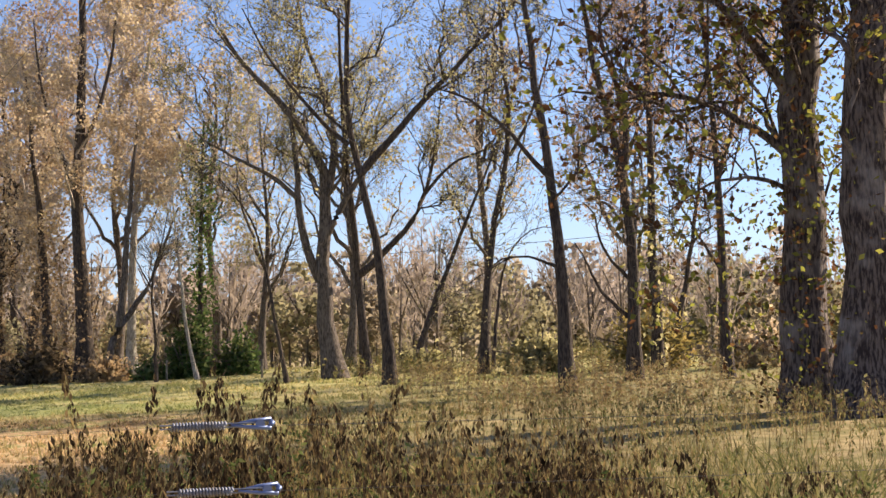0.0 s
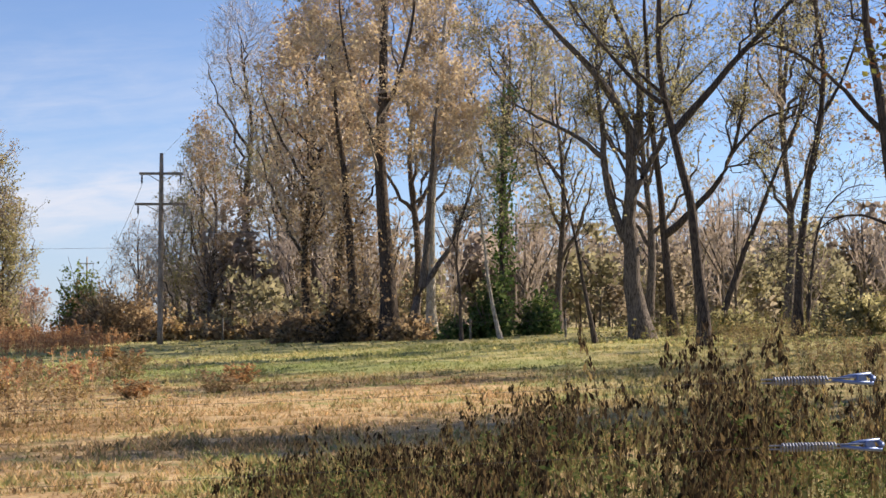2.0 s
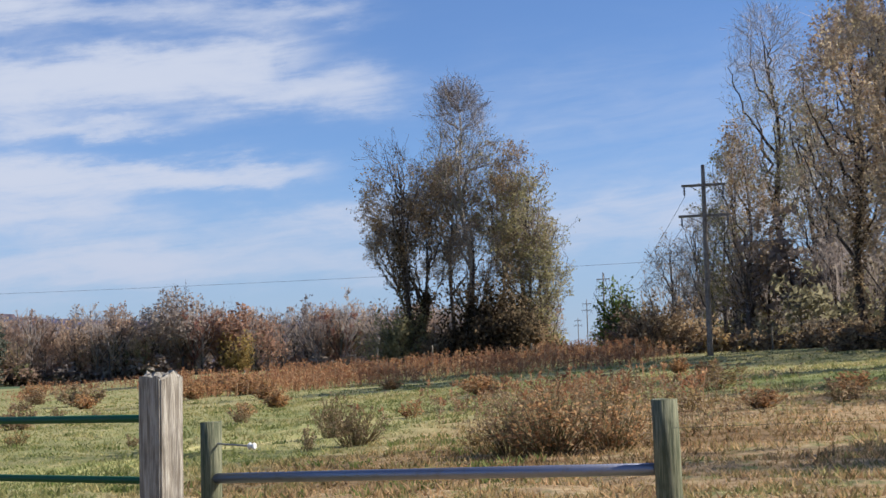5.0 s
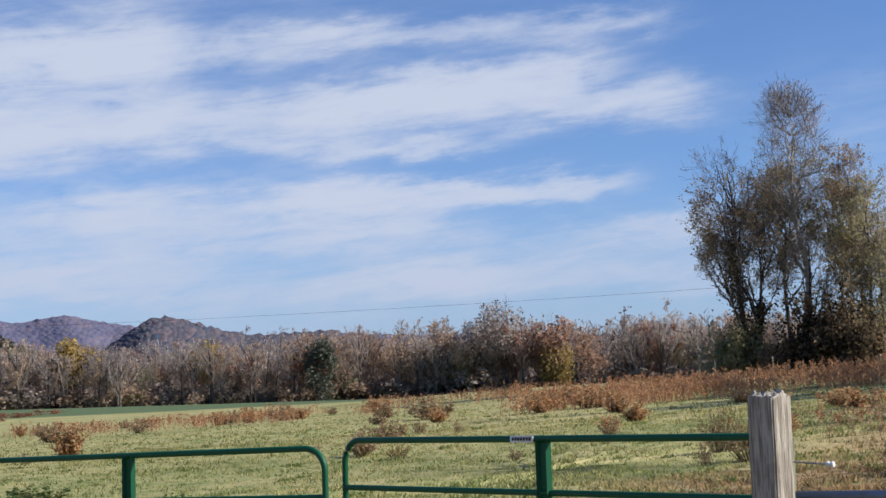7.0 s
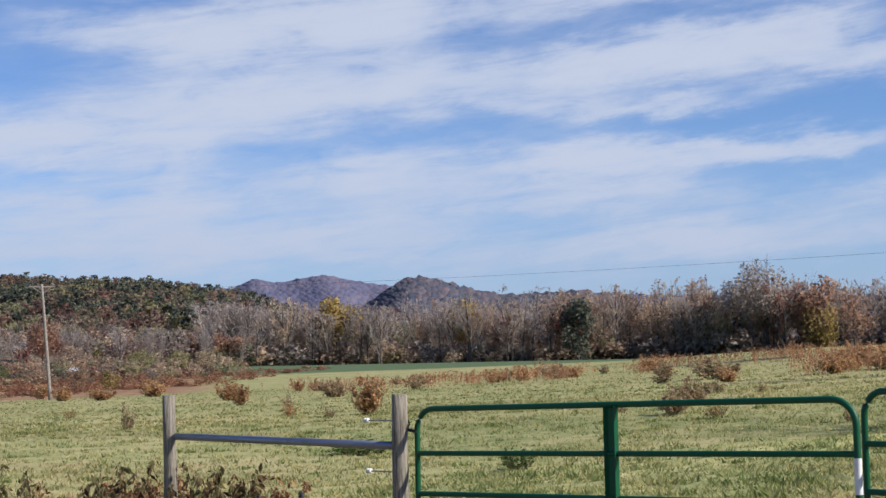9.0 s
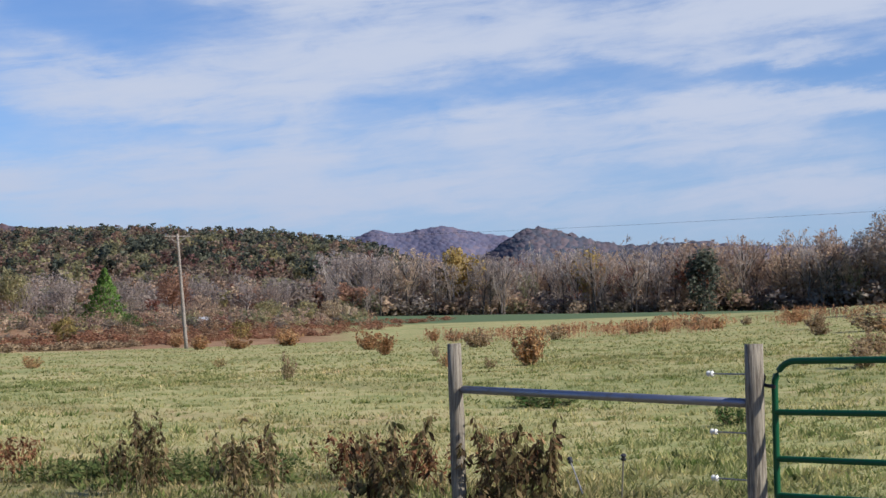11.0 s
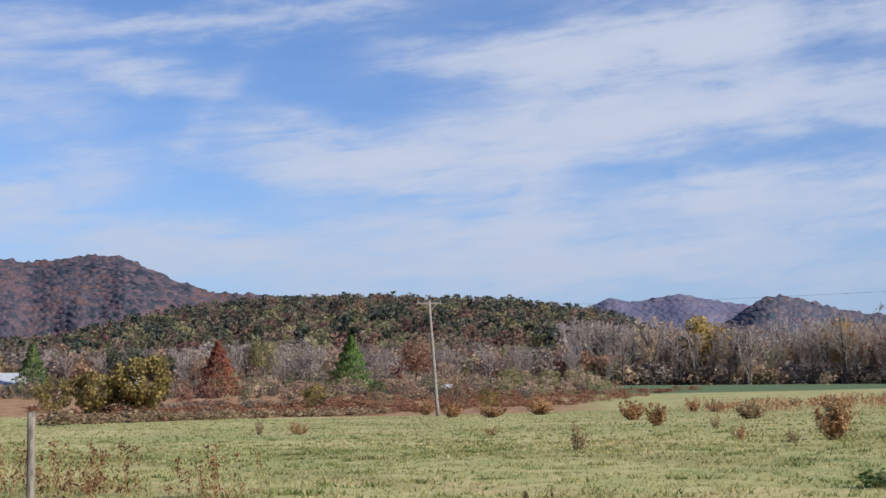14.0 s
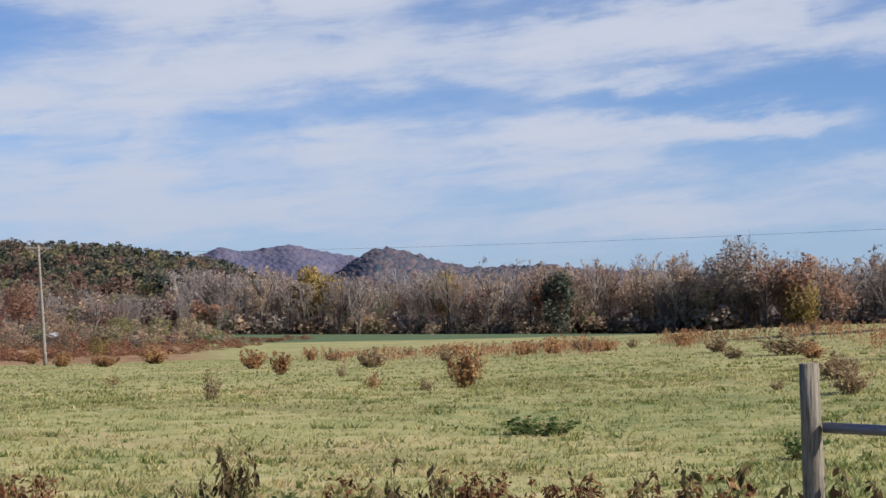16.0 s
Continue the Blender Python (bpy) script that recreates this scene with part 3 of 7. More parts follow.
def tree_meshes(seed, spines, boughs=14, bough_len=4.0, twigs=160, twig_len=1.5, sprays=900, spray_len=0.6, leaves=0, leaf_size=0.07,
                bark=None, leaf_mat=None, twig_mat=None, spread=48, up=0.3, lo=0.35, flare=1.5, ivy=0, ivy_top=0.5, ivy_mat=None, fine=0.006, ivy_size=0.09, strips=True, ivy_all=False):
    """Meshes of one tree: trunk with its limbs, branches with twigs, foliage, ivy. spines: (points, radius at foot, radius at tip)."""
    rng = np.random.default_rng(seed)
    chunk, P, R = [], [], []
    for j, (pts, r0, r1) in enumerate(spines):
        p = resample(pts, 14)
        p[1:-1] += rng.normal(size=(12, 3)) * r0 * 0.12
        t = np.linspace(0, 1, 14)
        r = r0 + (r1 - r0) * t ** 0.8
        if j == 0:
            r = r * (1 + (flare - 1) * np.exp(-t * 16))
        chunk.append(tubes(p[None], r[None], 9 if r0 > 0.12 else 6))
        P.append(p)
        R.append(r)
    P, R = np.stack(P), np.stack(R)
    out = {"trunk": np_mesh("trunk", *join(chunk), bark, True)}
    b1, r1 = offshoots(rng, P, R, boughs, lo, bough_len, spread, up, 6)
    # the tips fork on
    b2, r2 = offshoots(rng, b1, r1, twigs, 0.2, twig_len, 42, up * 0.6, 4)
    b3, r3 = offshoots(rng, b2, np.maximum(r2, fine), sprays, 0.15, spray_len, 40, up * 0.4, 3)
    r2, r3 = np.maximum(r2, fine), np.maximum(r3, fine * 0.7)
    out["crown"] = np_mesh("crown", *join([tubes(b1, r1, 5), ribbons(rng, b2, r2[..., None] * 1.2) if fine > 0.008 else tubes(b2, r2, 3), ribbons(rng, b3, fine * 0.8) if strips else tubes(b3, r3, 3)]), twig_mat or bark, True)
    if leaves:
        c = np.concatenate([along(rng, b3, int(leaves * 0.75), 0.2, spray_len * 0.15), along(rng, b2, leaves - int(leaves * 0.75), 0.3, spray_len * 0.25)])
        out["foliage"] = np_mesh("foliage", *(leaf_tris(rng, c, leaf_size * 1.1) if strips else leaf_quads(rng, c, leaf_size)), leaf_mat)
    if ivy:
        c = along(rng, P[:, : max(3, int(14 * ivy_top))], ivy, 0.0, R[0, 0] * 1.25) if ivy_all else along(rng, P[:1, : max(3, int(14 * ivy_top))], ivy, 0.0, R[0, 0] * 1.25)
        out["ivy"] = np_mesh("ivy", *leaf_quads(rng, c, ivy_size), ivy_mat or M_LEAF_GREEN)
    return out


def plant(name, label, place, meshes, turn=0.0, category="tree", group=""):
    root = thing(name, label, category, place, turn, group)
    for key, me in meshes.items():
        part(key, me, root)
    return root

# ---- the trees at the wood's edge: foot, limbs as lines with radii at both ends ----
plant("tree", "tall dark-barked bare tree with a forked leaning trunk", (25.14, 29.64, float(ground_z(25.14, 29.64)) - 0.1), tree_meshes(100, [
    ([(0.06, -0.02, 0.00), (-0.02, 0.01, 1.85), (-0.11, 0.03, 4.19), (-0.26, 0.07, 5.67), (-0.51, 0.14, 7.46), (-0.73, 0.21, 9.28), (-0.87, 0.25, 11.11), (-0.98, 0.28, 13.26)], 0.2, 0.05),
    ([(-0.26, 0.07, 5.67), (-0.81, 0.23, 6.31), (-1.43, 0.41, 7.12), (-2.20, 0.63, 7.83), (-3.06, 0.87, 8.16)], 0.09, 0.02),
    ([(-0.16, 0.05, 3.34), (-0.85, 0.24, 3.66), (-1.55, 0.44, 3.63), (-1.98, 0.56, 3.20)], 0.05, 0.012),
], bark=M_BARK_DARK, leaf_mat=M_LEAF_OLIVE, **dict(boughs=16, bough_len=3.2, twigs=202, twig_len=1.4, sprays=1350, leaves=1275, leaf_size=0.042)))
plant("tree", "dark forked tree with dead low limbs and few leaves", (28.40, 34.00, float(ground_z(28.40, 34.00)) - 0.1), tree_meshes(101, [
    ([(-0.02, 0.01, 0.00), (-0.01, 0.00, 2.08), (-0.01, 0.00, 4.38), (-0.14, 0.05, 6.55), (-0.55, 0.18, 7.74), (-0.90, 0.30, 9.44), (-1.18, 0.39, 11.16), (-1.29, 0.43, 13.75)], 0.21, 0.05),
    ([(-0.11, 0.04, 6.46), (-0.01, 0.00, 7.71), (-0.29, 0.10, 8.90), (-0.73, 0.24, 10.11), (-0.61, 0.20, 12.50)], 0.12, 0.03),
    ([(-0.14, 0.05, 1.95), (-0.89, 0.29, 2.67), (-1.33, 0.44, 3.76), (-1.58, 0.53, 4.18)], 0.08, 0.02),
    ([(0.02, -0.01, 2.90), (-0.63, 0.21, 3.66), (-0.96, 0.32, 4.41), (-0.94, 0.31, 5.04), (-1.30, 0.43, 5.34)], 0.07, 0.02),
    ([(-0.92, 0.31, 8.60), (-1.62, 0.54, 8.71), (-2.26, 0.75, 8.40)], 0.05, 0.01),
], bark=M_BARK_DARK, leaf_mat=M_LEAF_RUST, **dict(boughs=16, bough_len=3.2, twigs=216, twig_len=1.4, sprays=1500, leaves=1785, leaf_size=0.042)))
plant("tree", "slender dark twin-stemmed tree, nearly bare", (26.30, 45.10, float(ground_z(26.30, 45.10)) - 0.1), tree_meshes(102, [
    ([(-0.06, 0.01, 0.00), (0.06, -0.01, 1.89), (0.24, -0.05, 4.56), (0.56, -0.13, 6.42), (1.05, -0.23, 8.07), (1.15, -0.26, 9.53), (0.84, -0.19, 11.64), (0.79, -0.17, 14.83)], 0.17, 0.04),
    ([(1.05, -0.23, 8.03), (1.70, -0.38, 9.10), (2.34, -0.52, 10.97), (2.77, -0.62, 12.85)], 0.08, 0.02),
    ([(0.30, -0.07, 0.26), (0.51, -0.11, 2.71), (0.83, -0.18, 4.35), (1.34, -0.30, 5.06), (2.14, -0.48, 5.56), (2.63, -0.59, 5.35)], 0.09, 0.015),
], bark=M_BARK_DARK, leaf_mat=M_LEAF_OLIVE, **dict(boughs=15, bough_len=3.0, twigs=229, twig_len=1.3, sprays=1500, leaves=2295, leaf_size=0.042)))
plant("tree", "spreading dark-barked tree with sparse olive leaves", (22.07, 40.66, float(ground_z(22.07, 40.66)) - 0.1), tree_meshes(103, [
    ([(0.11, -0.02, 0.00), (0.03, -0.00, 2.04), (-0.17, 0.03, 4.47), (-0.40, 0.06, 5.97), (-0.86, 0.13, 6.92), (-1.17, 0.18, 8.25), (-1.21, 0.19, 10.35), (-1.06, 0.16, 13.43), (-1.00, 0.15, 15.77)], 0.2, 0.05),
    ([(-0.80, 0.12, 7.01), (0.07, -0.01, 8.04), (1.39, -0.21, 9.55), (2.89, -0.45, 11.07), (4.02, -0.62, 12.30), (5.16, -0.80, 13.74)], 0.15, 0.03),
    ([(-1.13, 0.18, 8.06), (-1.78, 0.28, 8.54), (-2.70, 0.42, 9.69), (-3.82, 0.59, 11.14), (-4.57, 0.71, 12.70)], 0.1, 0.02),
], bark=M_BARK_DARK, leaf_mat=M_LEAF_OLIVE, **dict(boughs=22, bough_len=4.0, twigs=351, twig_len=1.7, sprays=3000, leaves=6630, leaf_size=0.042)))
plant("tree", "large grey tree with a swollen foot and spreading limbs", (21.56, 48.90, float(ground_z(21.56, 48.90)) - 0.1), tree_meshes(104, [
    ([(-0.22, 0.03, 0.00), (-0.64, 0.08, 2.11), (-0.83, 0.10, 4.06), (-0.52, 0.06, 5.81), (-0.34, 0.04, 7.56), (-0.66, 0.08, 8.78), (-1.85, 0.23, 10.22), (-3.37, 0.42, 11.79), (-4.47, 0.55, 13.59)], 0.4, 0.06),
    ([(-0.78, 0.10, 3.84), (-1.34, 0.17, 4.93), (-1.59, 0.20, 6.91), (-1.63, 0.20, 8.67), (-1.94, 0.24, 10.45), (-1.63, 0.20, 12.68)], 0.2, 0.04),
    ([(-1.59, 0.20, 7.02), (-2.72, 0.33, 8.01), (-3.91, 0.48, 8.57), (-5.32, 0.66, 9.40), (-5.98, 0.74, 10.24)], 0.12, 0.02),
    ([(-0.38, 0.05, 7.34), (-0.11, 0.01, 9.33), (-0.54, 0.07, 11.33), (-1.41, 0.17, 13.35), (-1.62, 0.20, 15.83)], 0.16, 0.04),
    ([(-0.52, 0.06, 5.59), (0.31, -0.04, 7.12), (0.75, -0.09, 7.78)], 0.16, 0.1),
], bark=M_BARK_GREY, leaf_mat=M_LEAF_OLIVE, **dict(boughs=26, bough_len=4.2, twigs=432, twig_len=1.8, sprays=3900, leaves=12750, leaf_size=0.042)))
plant("tree", "upright brown-barked tree with one long side limb", (22.70, 50.00, float(ground_z(22.70, 50.00)) - 0.1), tree_meshes(105, [
    ([(-0.01, 0.00, 0.00), (-0.19, 0.03, 2.06), (-0.36, 0.05, 4.51), (-0.54, 0.08, 6.74), (-0.71, 0.10, 8.55), (-0.87, 0.12, 11.27), (-0.97, 0.14, 14.71)], 0.2, 0.05),
    ([(-0.25, 0.03, 4.06), (0.86, -0.12, 5.06), (1.74, -0.25, 5.83), (2.31, -0.32, 7.17), (2.76, -0.39, 8.75), (3.01, -0.42, 11.01)], 0.16, 0.03),
    ([(2.31, -0.32, 7.17), (3.31, -0.47, 8.40), (5.09, -0.72, 9.07), (6.43, -0.90, 10.08)], 0.08, 0.02),
], bark=M_BARK_DARK, leaf_mat=M_LEAF_OLIVE, **dict(boughs=18, bough_len=3.2, twigs=270, twig_len=1.4, sprays=2100, leaves=4590, leaf_size=0.042)))
plant("tree", "thin leaning bare tree", (25.20, 54.00, float(ground_z(25.20, 54.00)) - 0.1), tree_meshes(106, [
    ([(-0.08, 0.01, 0.00), (0.76, -0.13, 2.70), (1.84, -0.32, 5.20), (2.52, -0.43, 7.11), (3.42, -0.59, 8.91), (4.03, -0.69, 10.60)], 0.15, 0.03),
], bark=M_BARK_DARK, leaf_mat=M_LEAF_OLIVE, **dict(boughs=8, bough_len=2.0, twigs=94, twig_len=1.0, sprays=600, leaves=510, leaf_size=0.036)))
plant("tree", "straight dark tree with ivy on its trunk", (30.00, 37.00, float(ground_z(30.00, 37.00)) - 0.1), tree_meshes(107, [
    ([(0.10, -0.04, 0.00), (0.06, -0.02, 1.71), (0.04, -0.02, 4.53), (0.07, -0.03, 7.21), (0.04, -0.01, 9.91), (0.00, -0.00, 12.84), (0.02, -0.01, 15.05)], 0.18, 0.05),
], bark=M_BARK_DARK, leaf_mat=M_LEAF_RUST, **dict(boughs=14, bough_len=2.8, twigs=202, twig_len=1.3, sprays=1350, leaves=2295, leaf_size=0.042, ivy=500, ivy_mat=M_LEAF_OLIVE)))
plant("tree", "thin tree leaning behind the others", (33.10, 44.00, float(ground_z(33.10, 44.00)) - 0.1), tree_meshes(108, [
    ([(-0.16, 0.06, 0.00), (0.07, -0.02, 0.81), (0.50, -0.18, 3.24), (0.85, -0.31, 5.28), (1.13, -0.41, 7.33), (1.35, -0.48, 10.02)], 0.13, 0.03),
], bark=M_BARK_DARK, leaf_mat=M_LEAF_RUST, **dict(boughs=10, bough_len=2.4, twigs=148, twig_len=1.2, sprays=1050, leaves=1785, leaf_size=0.042)))
plant("tree", "dark tree with sparse rust-brown leaves", (30.20, 31.70, float(ground_z(30.20, 31.70)) - 0.1), tree_meshes(109, [
    ([(0.11, -0.04, 0.00), (0.08, -0.03, 1.98), (0.06, -0.02, 4.17), (0.06, -0.02, 5.75), (-0.03, 0.01, 7.34), (-0.16, 0.06, 9.28), (-0.25, 0.10, 11.55)], 0.17, 0.04),
    ([(0.06, -0.02, 5.75), (0.52, -0.21, 7.31), (0.87, -0.35, 9.53)], 0.08, 0.02),
    ([(0.06, -0.02, 3.07), (-0.55, 0.22, 4.19), (-1.09, 0.44, 5.32), (-1.50, 0.60, 6.46)], 0.06, 0.012),
], bark=M_BARK_DARK, leaf_mat=M_LEAF_RUST, **dict(boughs=16, bough_len=3.2, twigs=243, twig_len=1.4, sprays=1800, leaves=5610, leaf_size=0.042)))
plant("tree", "thin curved bare sapling at the wood's edge", (19.10, 47.30, float(ground_z(19.10, 47.30)) - 0.1), tree_meshes(110, [
    ([(0.26, -0.02, 0.00), (-0.15, 0.01, 2.20), (-0.48, 0.04, 4.29), (-0.86, 0.07, 5.98), (-1.55, 0.13, 7.04), (-2.08, 0.17, 7.57)], 0.1, 0.02),
], bark=M_BARK_DARK, leaf_mat=M_LEAF_OLIVE, **dict(boughs=9, bough_len=2.0, twigs=80, twig_len=1.0, sprays=500, leaves=225, leaf_size=0.042)))
plant("tree", "thin pale-barked tree leaning at the edge", (16.05, 57.90, float(ground_z(16.05, 57.90)) - 0.1), tree_meshes(111, [
    ([(0.27, -0.01, 0.00), (-0.18, 0.00, 1.87), (-0.41, 0.01, 4.35), (-0.70, 0.02, 6.60), (-0.86, 0.02, 8.86)], 0.11, 0.03),
], bark=M_BARK_PALE, leaf_mat=M_LEAF_OLIVE, **dict(boughs=9, bough_len=2.4, twigs=90, twig_len=1.1, sprays=500, leaves=750, leaf_size=0.042)))
plant("tree", "trunk wrapped in dense green ivy", (16.80, 60.00, float(ground_z(16.80, 60.00)) - 0.1), tree_meshes(112, [
    ([(-0.22, 0.01, 0.00), (-0.34, 0.01, 3.38), (-0.27, 0.01, 6.47), (-0.23, 0.01, 9.07), (-0.14, 0.00, 11.69)], 0.18, 0.05),
], bark=M_BARK_DARK, leaf_mat=M_LEAF_GREEN, **dict(boughs=8, bough_len=2.2, twigs=90, twig_len=1.2, sprays=600, leaves=1050, leaf_size=0.042, ivy=1900, ivy_top=0.8)))
plant("tree", "thin dark bare tree with a forked top", (14.50, 56.30, float(ground_z(14.50, 56.30)) - 0.1), tree_meshes(113, [
    ([(0.06, 0.00, 0.00), (-0.00, -0.00, 2.42), (-0.21, -0.00, 4.23), (0.26, 0.00, 5.81), (0.54, 0.00, 7.28)], 0.09, 0.02),
    ([(-0.16, -0.00, 4.11), (-0.81, -0.00, 5.32), (-1.06, -0.00, 6.29)], 0.05, 0.01),
], bark=M_BARK_DARK, leaf_mat=M_LEAF_OLIVE, **dict(boughs=8, bough_len=1.8, twigs=70, twig_len=1.0, sprays=400, leaves=150, leaf_size=0.042)))
plant("tree", "grey tree with one long low bough", (13.00, 62.00, float(ground_z(13.00, 62.00)) - 0.1), tree_meshes(114, [
    ([(-0.71, -0.02, 0.00), (-0.48, -0.01, 2.25), (0.49, 0.01, 3.30), (1.31, 0.03, 4.62), (1.90, 0.04, 6.48), (2.55, 0.06, 8.08)], 0.22, 0.04),
    ([(-0.15, -0.00, 2.51), (0.09, 0.00, 4.61), (0.20, 0.00, 6.72), (0.44, 0.01, 9.39), (0.68, 0.02, 12.61)], 0.2, 0.05),
], bark=M_BARK_GREY, leaf_mat=M_LEAF_TAN, **dict(boughs=16, bough_len=3.0, twigs=270, twig_len=1.5, sprays=2250, leaves=4462, leaf_size=0.068, twig_mat=M_TWIG_PALE)))
plant("tree", "tall thick tree full of tan and brown leaves", (10.90, 64.10, float(ground_z(10.90, 64.10)) - 0.1), tree_meshes(115, [
    ([(0.34, 0.02, 0.00), (0.23, 0.01, 2.60), (0.06, 0.00, 5.84), (-0.03, -0.00, 8.83), (0.06, 0.00, 12.40), (0.17, 0.01, 16.29), (0.18, 0.01, 20.21), (0.20, 0.01, 23.61)], 0.42, 0.1),
    ([(-0.01, -0.00, 8.83), (-0.99, -0.05, 11.27), (-1.83, -0.10, 14.27), (-2.14, -0.11, 17.31)], 0.14, 0.03),
    ([(0.02, 0.00, 10.75), (1.12, 0.06, 13.54), (1.63, 0.08, 16.34), (1.87, 0.10, 19.73)], 0.14, 0.03),
], bark=M_BARK_DARK, leaf_mat=M_LEAF_TAN, **dict(boughs=34, bough_len=4.2, twigs=420, twig_len=1.9, sprays=3200, leaves=9375, leaf_size=0.068, twig_mat=M_TWIG_PALE, ivy=700, lo=0.25, ivy_top=0.35, ivy_mat=M_LEAF_BUSH)))
plant("tree", "vine-hung tree with brown leaves", (8.90, 66.00, float(ground_z(8.90, 66.00)) - 0.1), tree_meshes(116, [
    ([(0.81, 0.06, 0.00), (0.45, 0.04, 2.69), (0.21, 0.02, 6.28), (-0.04, -0.00, 9.06), (-0.36, -0.03, 12.14), (-0.67, -0.05, 14.95)], 0.3, 0.06),
], bark=M_BARK_DARK, leaf_mat=M_LEAF_TAN, **dict(boughs=24, bough_len=3.6, twigs=300, twig_len=1.7, sprays=2200, leaves=5625, leaf_size=0.068, twig_mat=M_TWIG_PALE, ivy=1500, ivy_top=0.6, ivy_mat=M_LEAF_BUSH)))
plant("tree", "tall pale-barked tree with golden tan leaves", (13.60, 70.00, float(ground_z(13.60, 70.00)) - 0.1), tree_meshes(117, [
    ([(-0.35, -0.00, 0.00), (-0.47, -0.01, 3.73), (-0.27, -0.00, 7.27), (-0.15, -0.00, 10.23), (0.26, 0.00, 13.83), (0.53, 0.01, 17.46), (0.80, 0.01, 20.52)], 0.26, 0.06),
], bark=M_BARK_PALE, leaf_mat=M_LEAF_TAN, **dict(boughs=28, bough_len=4.0, twigs=486, twig_len=1.8, sprays=4200, leaves=11475, leaf_size=0.068, twig_mat=M_TWIG_PALE)))
plant("tree", "thick rough-barked tree with yellow-green leaves and a flared foot", (26.5, 17.8, float(ground_z(26.5, 17.8)) - 0.1), tree_meshes(118, [
    ([(0.0, 0.0, 0.00), (0.0, 0.02, 1.6), (-0.02, 0.01, 3.2), (-0.04, 0.0, 5.0), (0.0, 0.0, 7.0), (0.1, 0.0, 9.2), (0.2, 0.0, 12.0)], 0.46, 0.26),
    ([(-0.04, 0.0, 4.6), (-1.2, 0.3, 5.6), (-2.6, 0.2, 6.0), (-3.9, -0.2, 5.5)], 0.1, 0.02),
    ([(-0.02, 0.0, 5.6), (-1.3, -0.3, 7.2), (-2.8, -0.6, 8.4), (-4.4, -0.9, 8.9)], 0.12, 0.02),
    ([(0.0, 0.0, 3.9), (-0.9, -0.4, 4.3), (-2.0, -0.7, 4.2), (-2.9, -0.8, 3.6)], 0.06, 0.012),
], bark=M_BARK_NEAR, leaf_mat=M_LEAF_NEAR, **dict(boughs=60, bough_len=3.8, twigs=520, twig_len=1.6, sprays=1900, leaves=4200, leaf_size=0.08, ivy=3600, ivy_top=0.9, ivy_size=0.06, ivy_mat=M_LEAF_NEAR, lo=0.3, flare=1.6, strips=False)))
plant("tree", "massive grey tree trunk behind the weeds", (26.75, 15.9, float(ground_z(26.75, 15.9)) - 0.1), tree_meshes(119, [
    ([(0.0, 0.0, 0.00), (0.02, 0.0, 1.8), (0.06, 0.0, 3.6), (0.14, 0.0, 5.8), (0.3, 0.0, 8.2), (0.5, 0.0, 11.5)], 0.56, 0.26),
], bark=M_BARK_NEAR, leaf_mat=M_LEAF_NEAR, **dict(boughs=34, bough_len=3.6, twigs=320, twig_len=1.5, sprays=1100, leaves=2200, leaf_size=0.08, ivy=700, ivy_size=0.055, ivy_mat=M_LEAF_NEAR, lo=0.3, flare=1.6, strips=False)))

# ---- trees farther along, each grown to fill an egg-shaped crown ----
def curve(a, c, b, k):
    """Points from a to b, drawn towards c. a, c, b (n, 3)."""
    t = np.linspace(0, 1, k)[None, :, None]
    return a[:, None] * (1 - t) ** 2 + 2 * c[:, None] * t * (1 - t) + b[:, None] * t ** 2


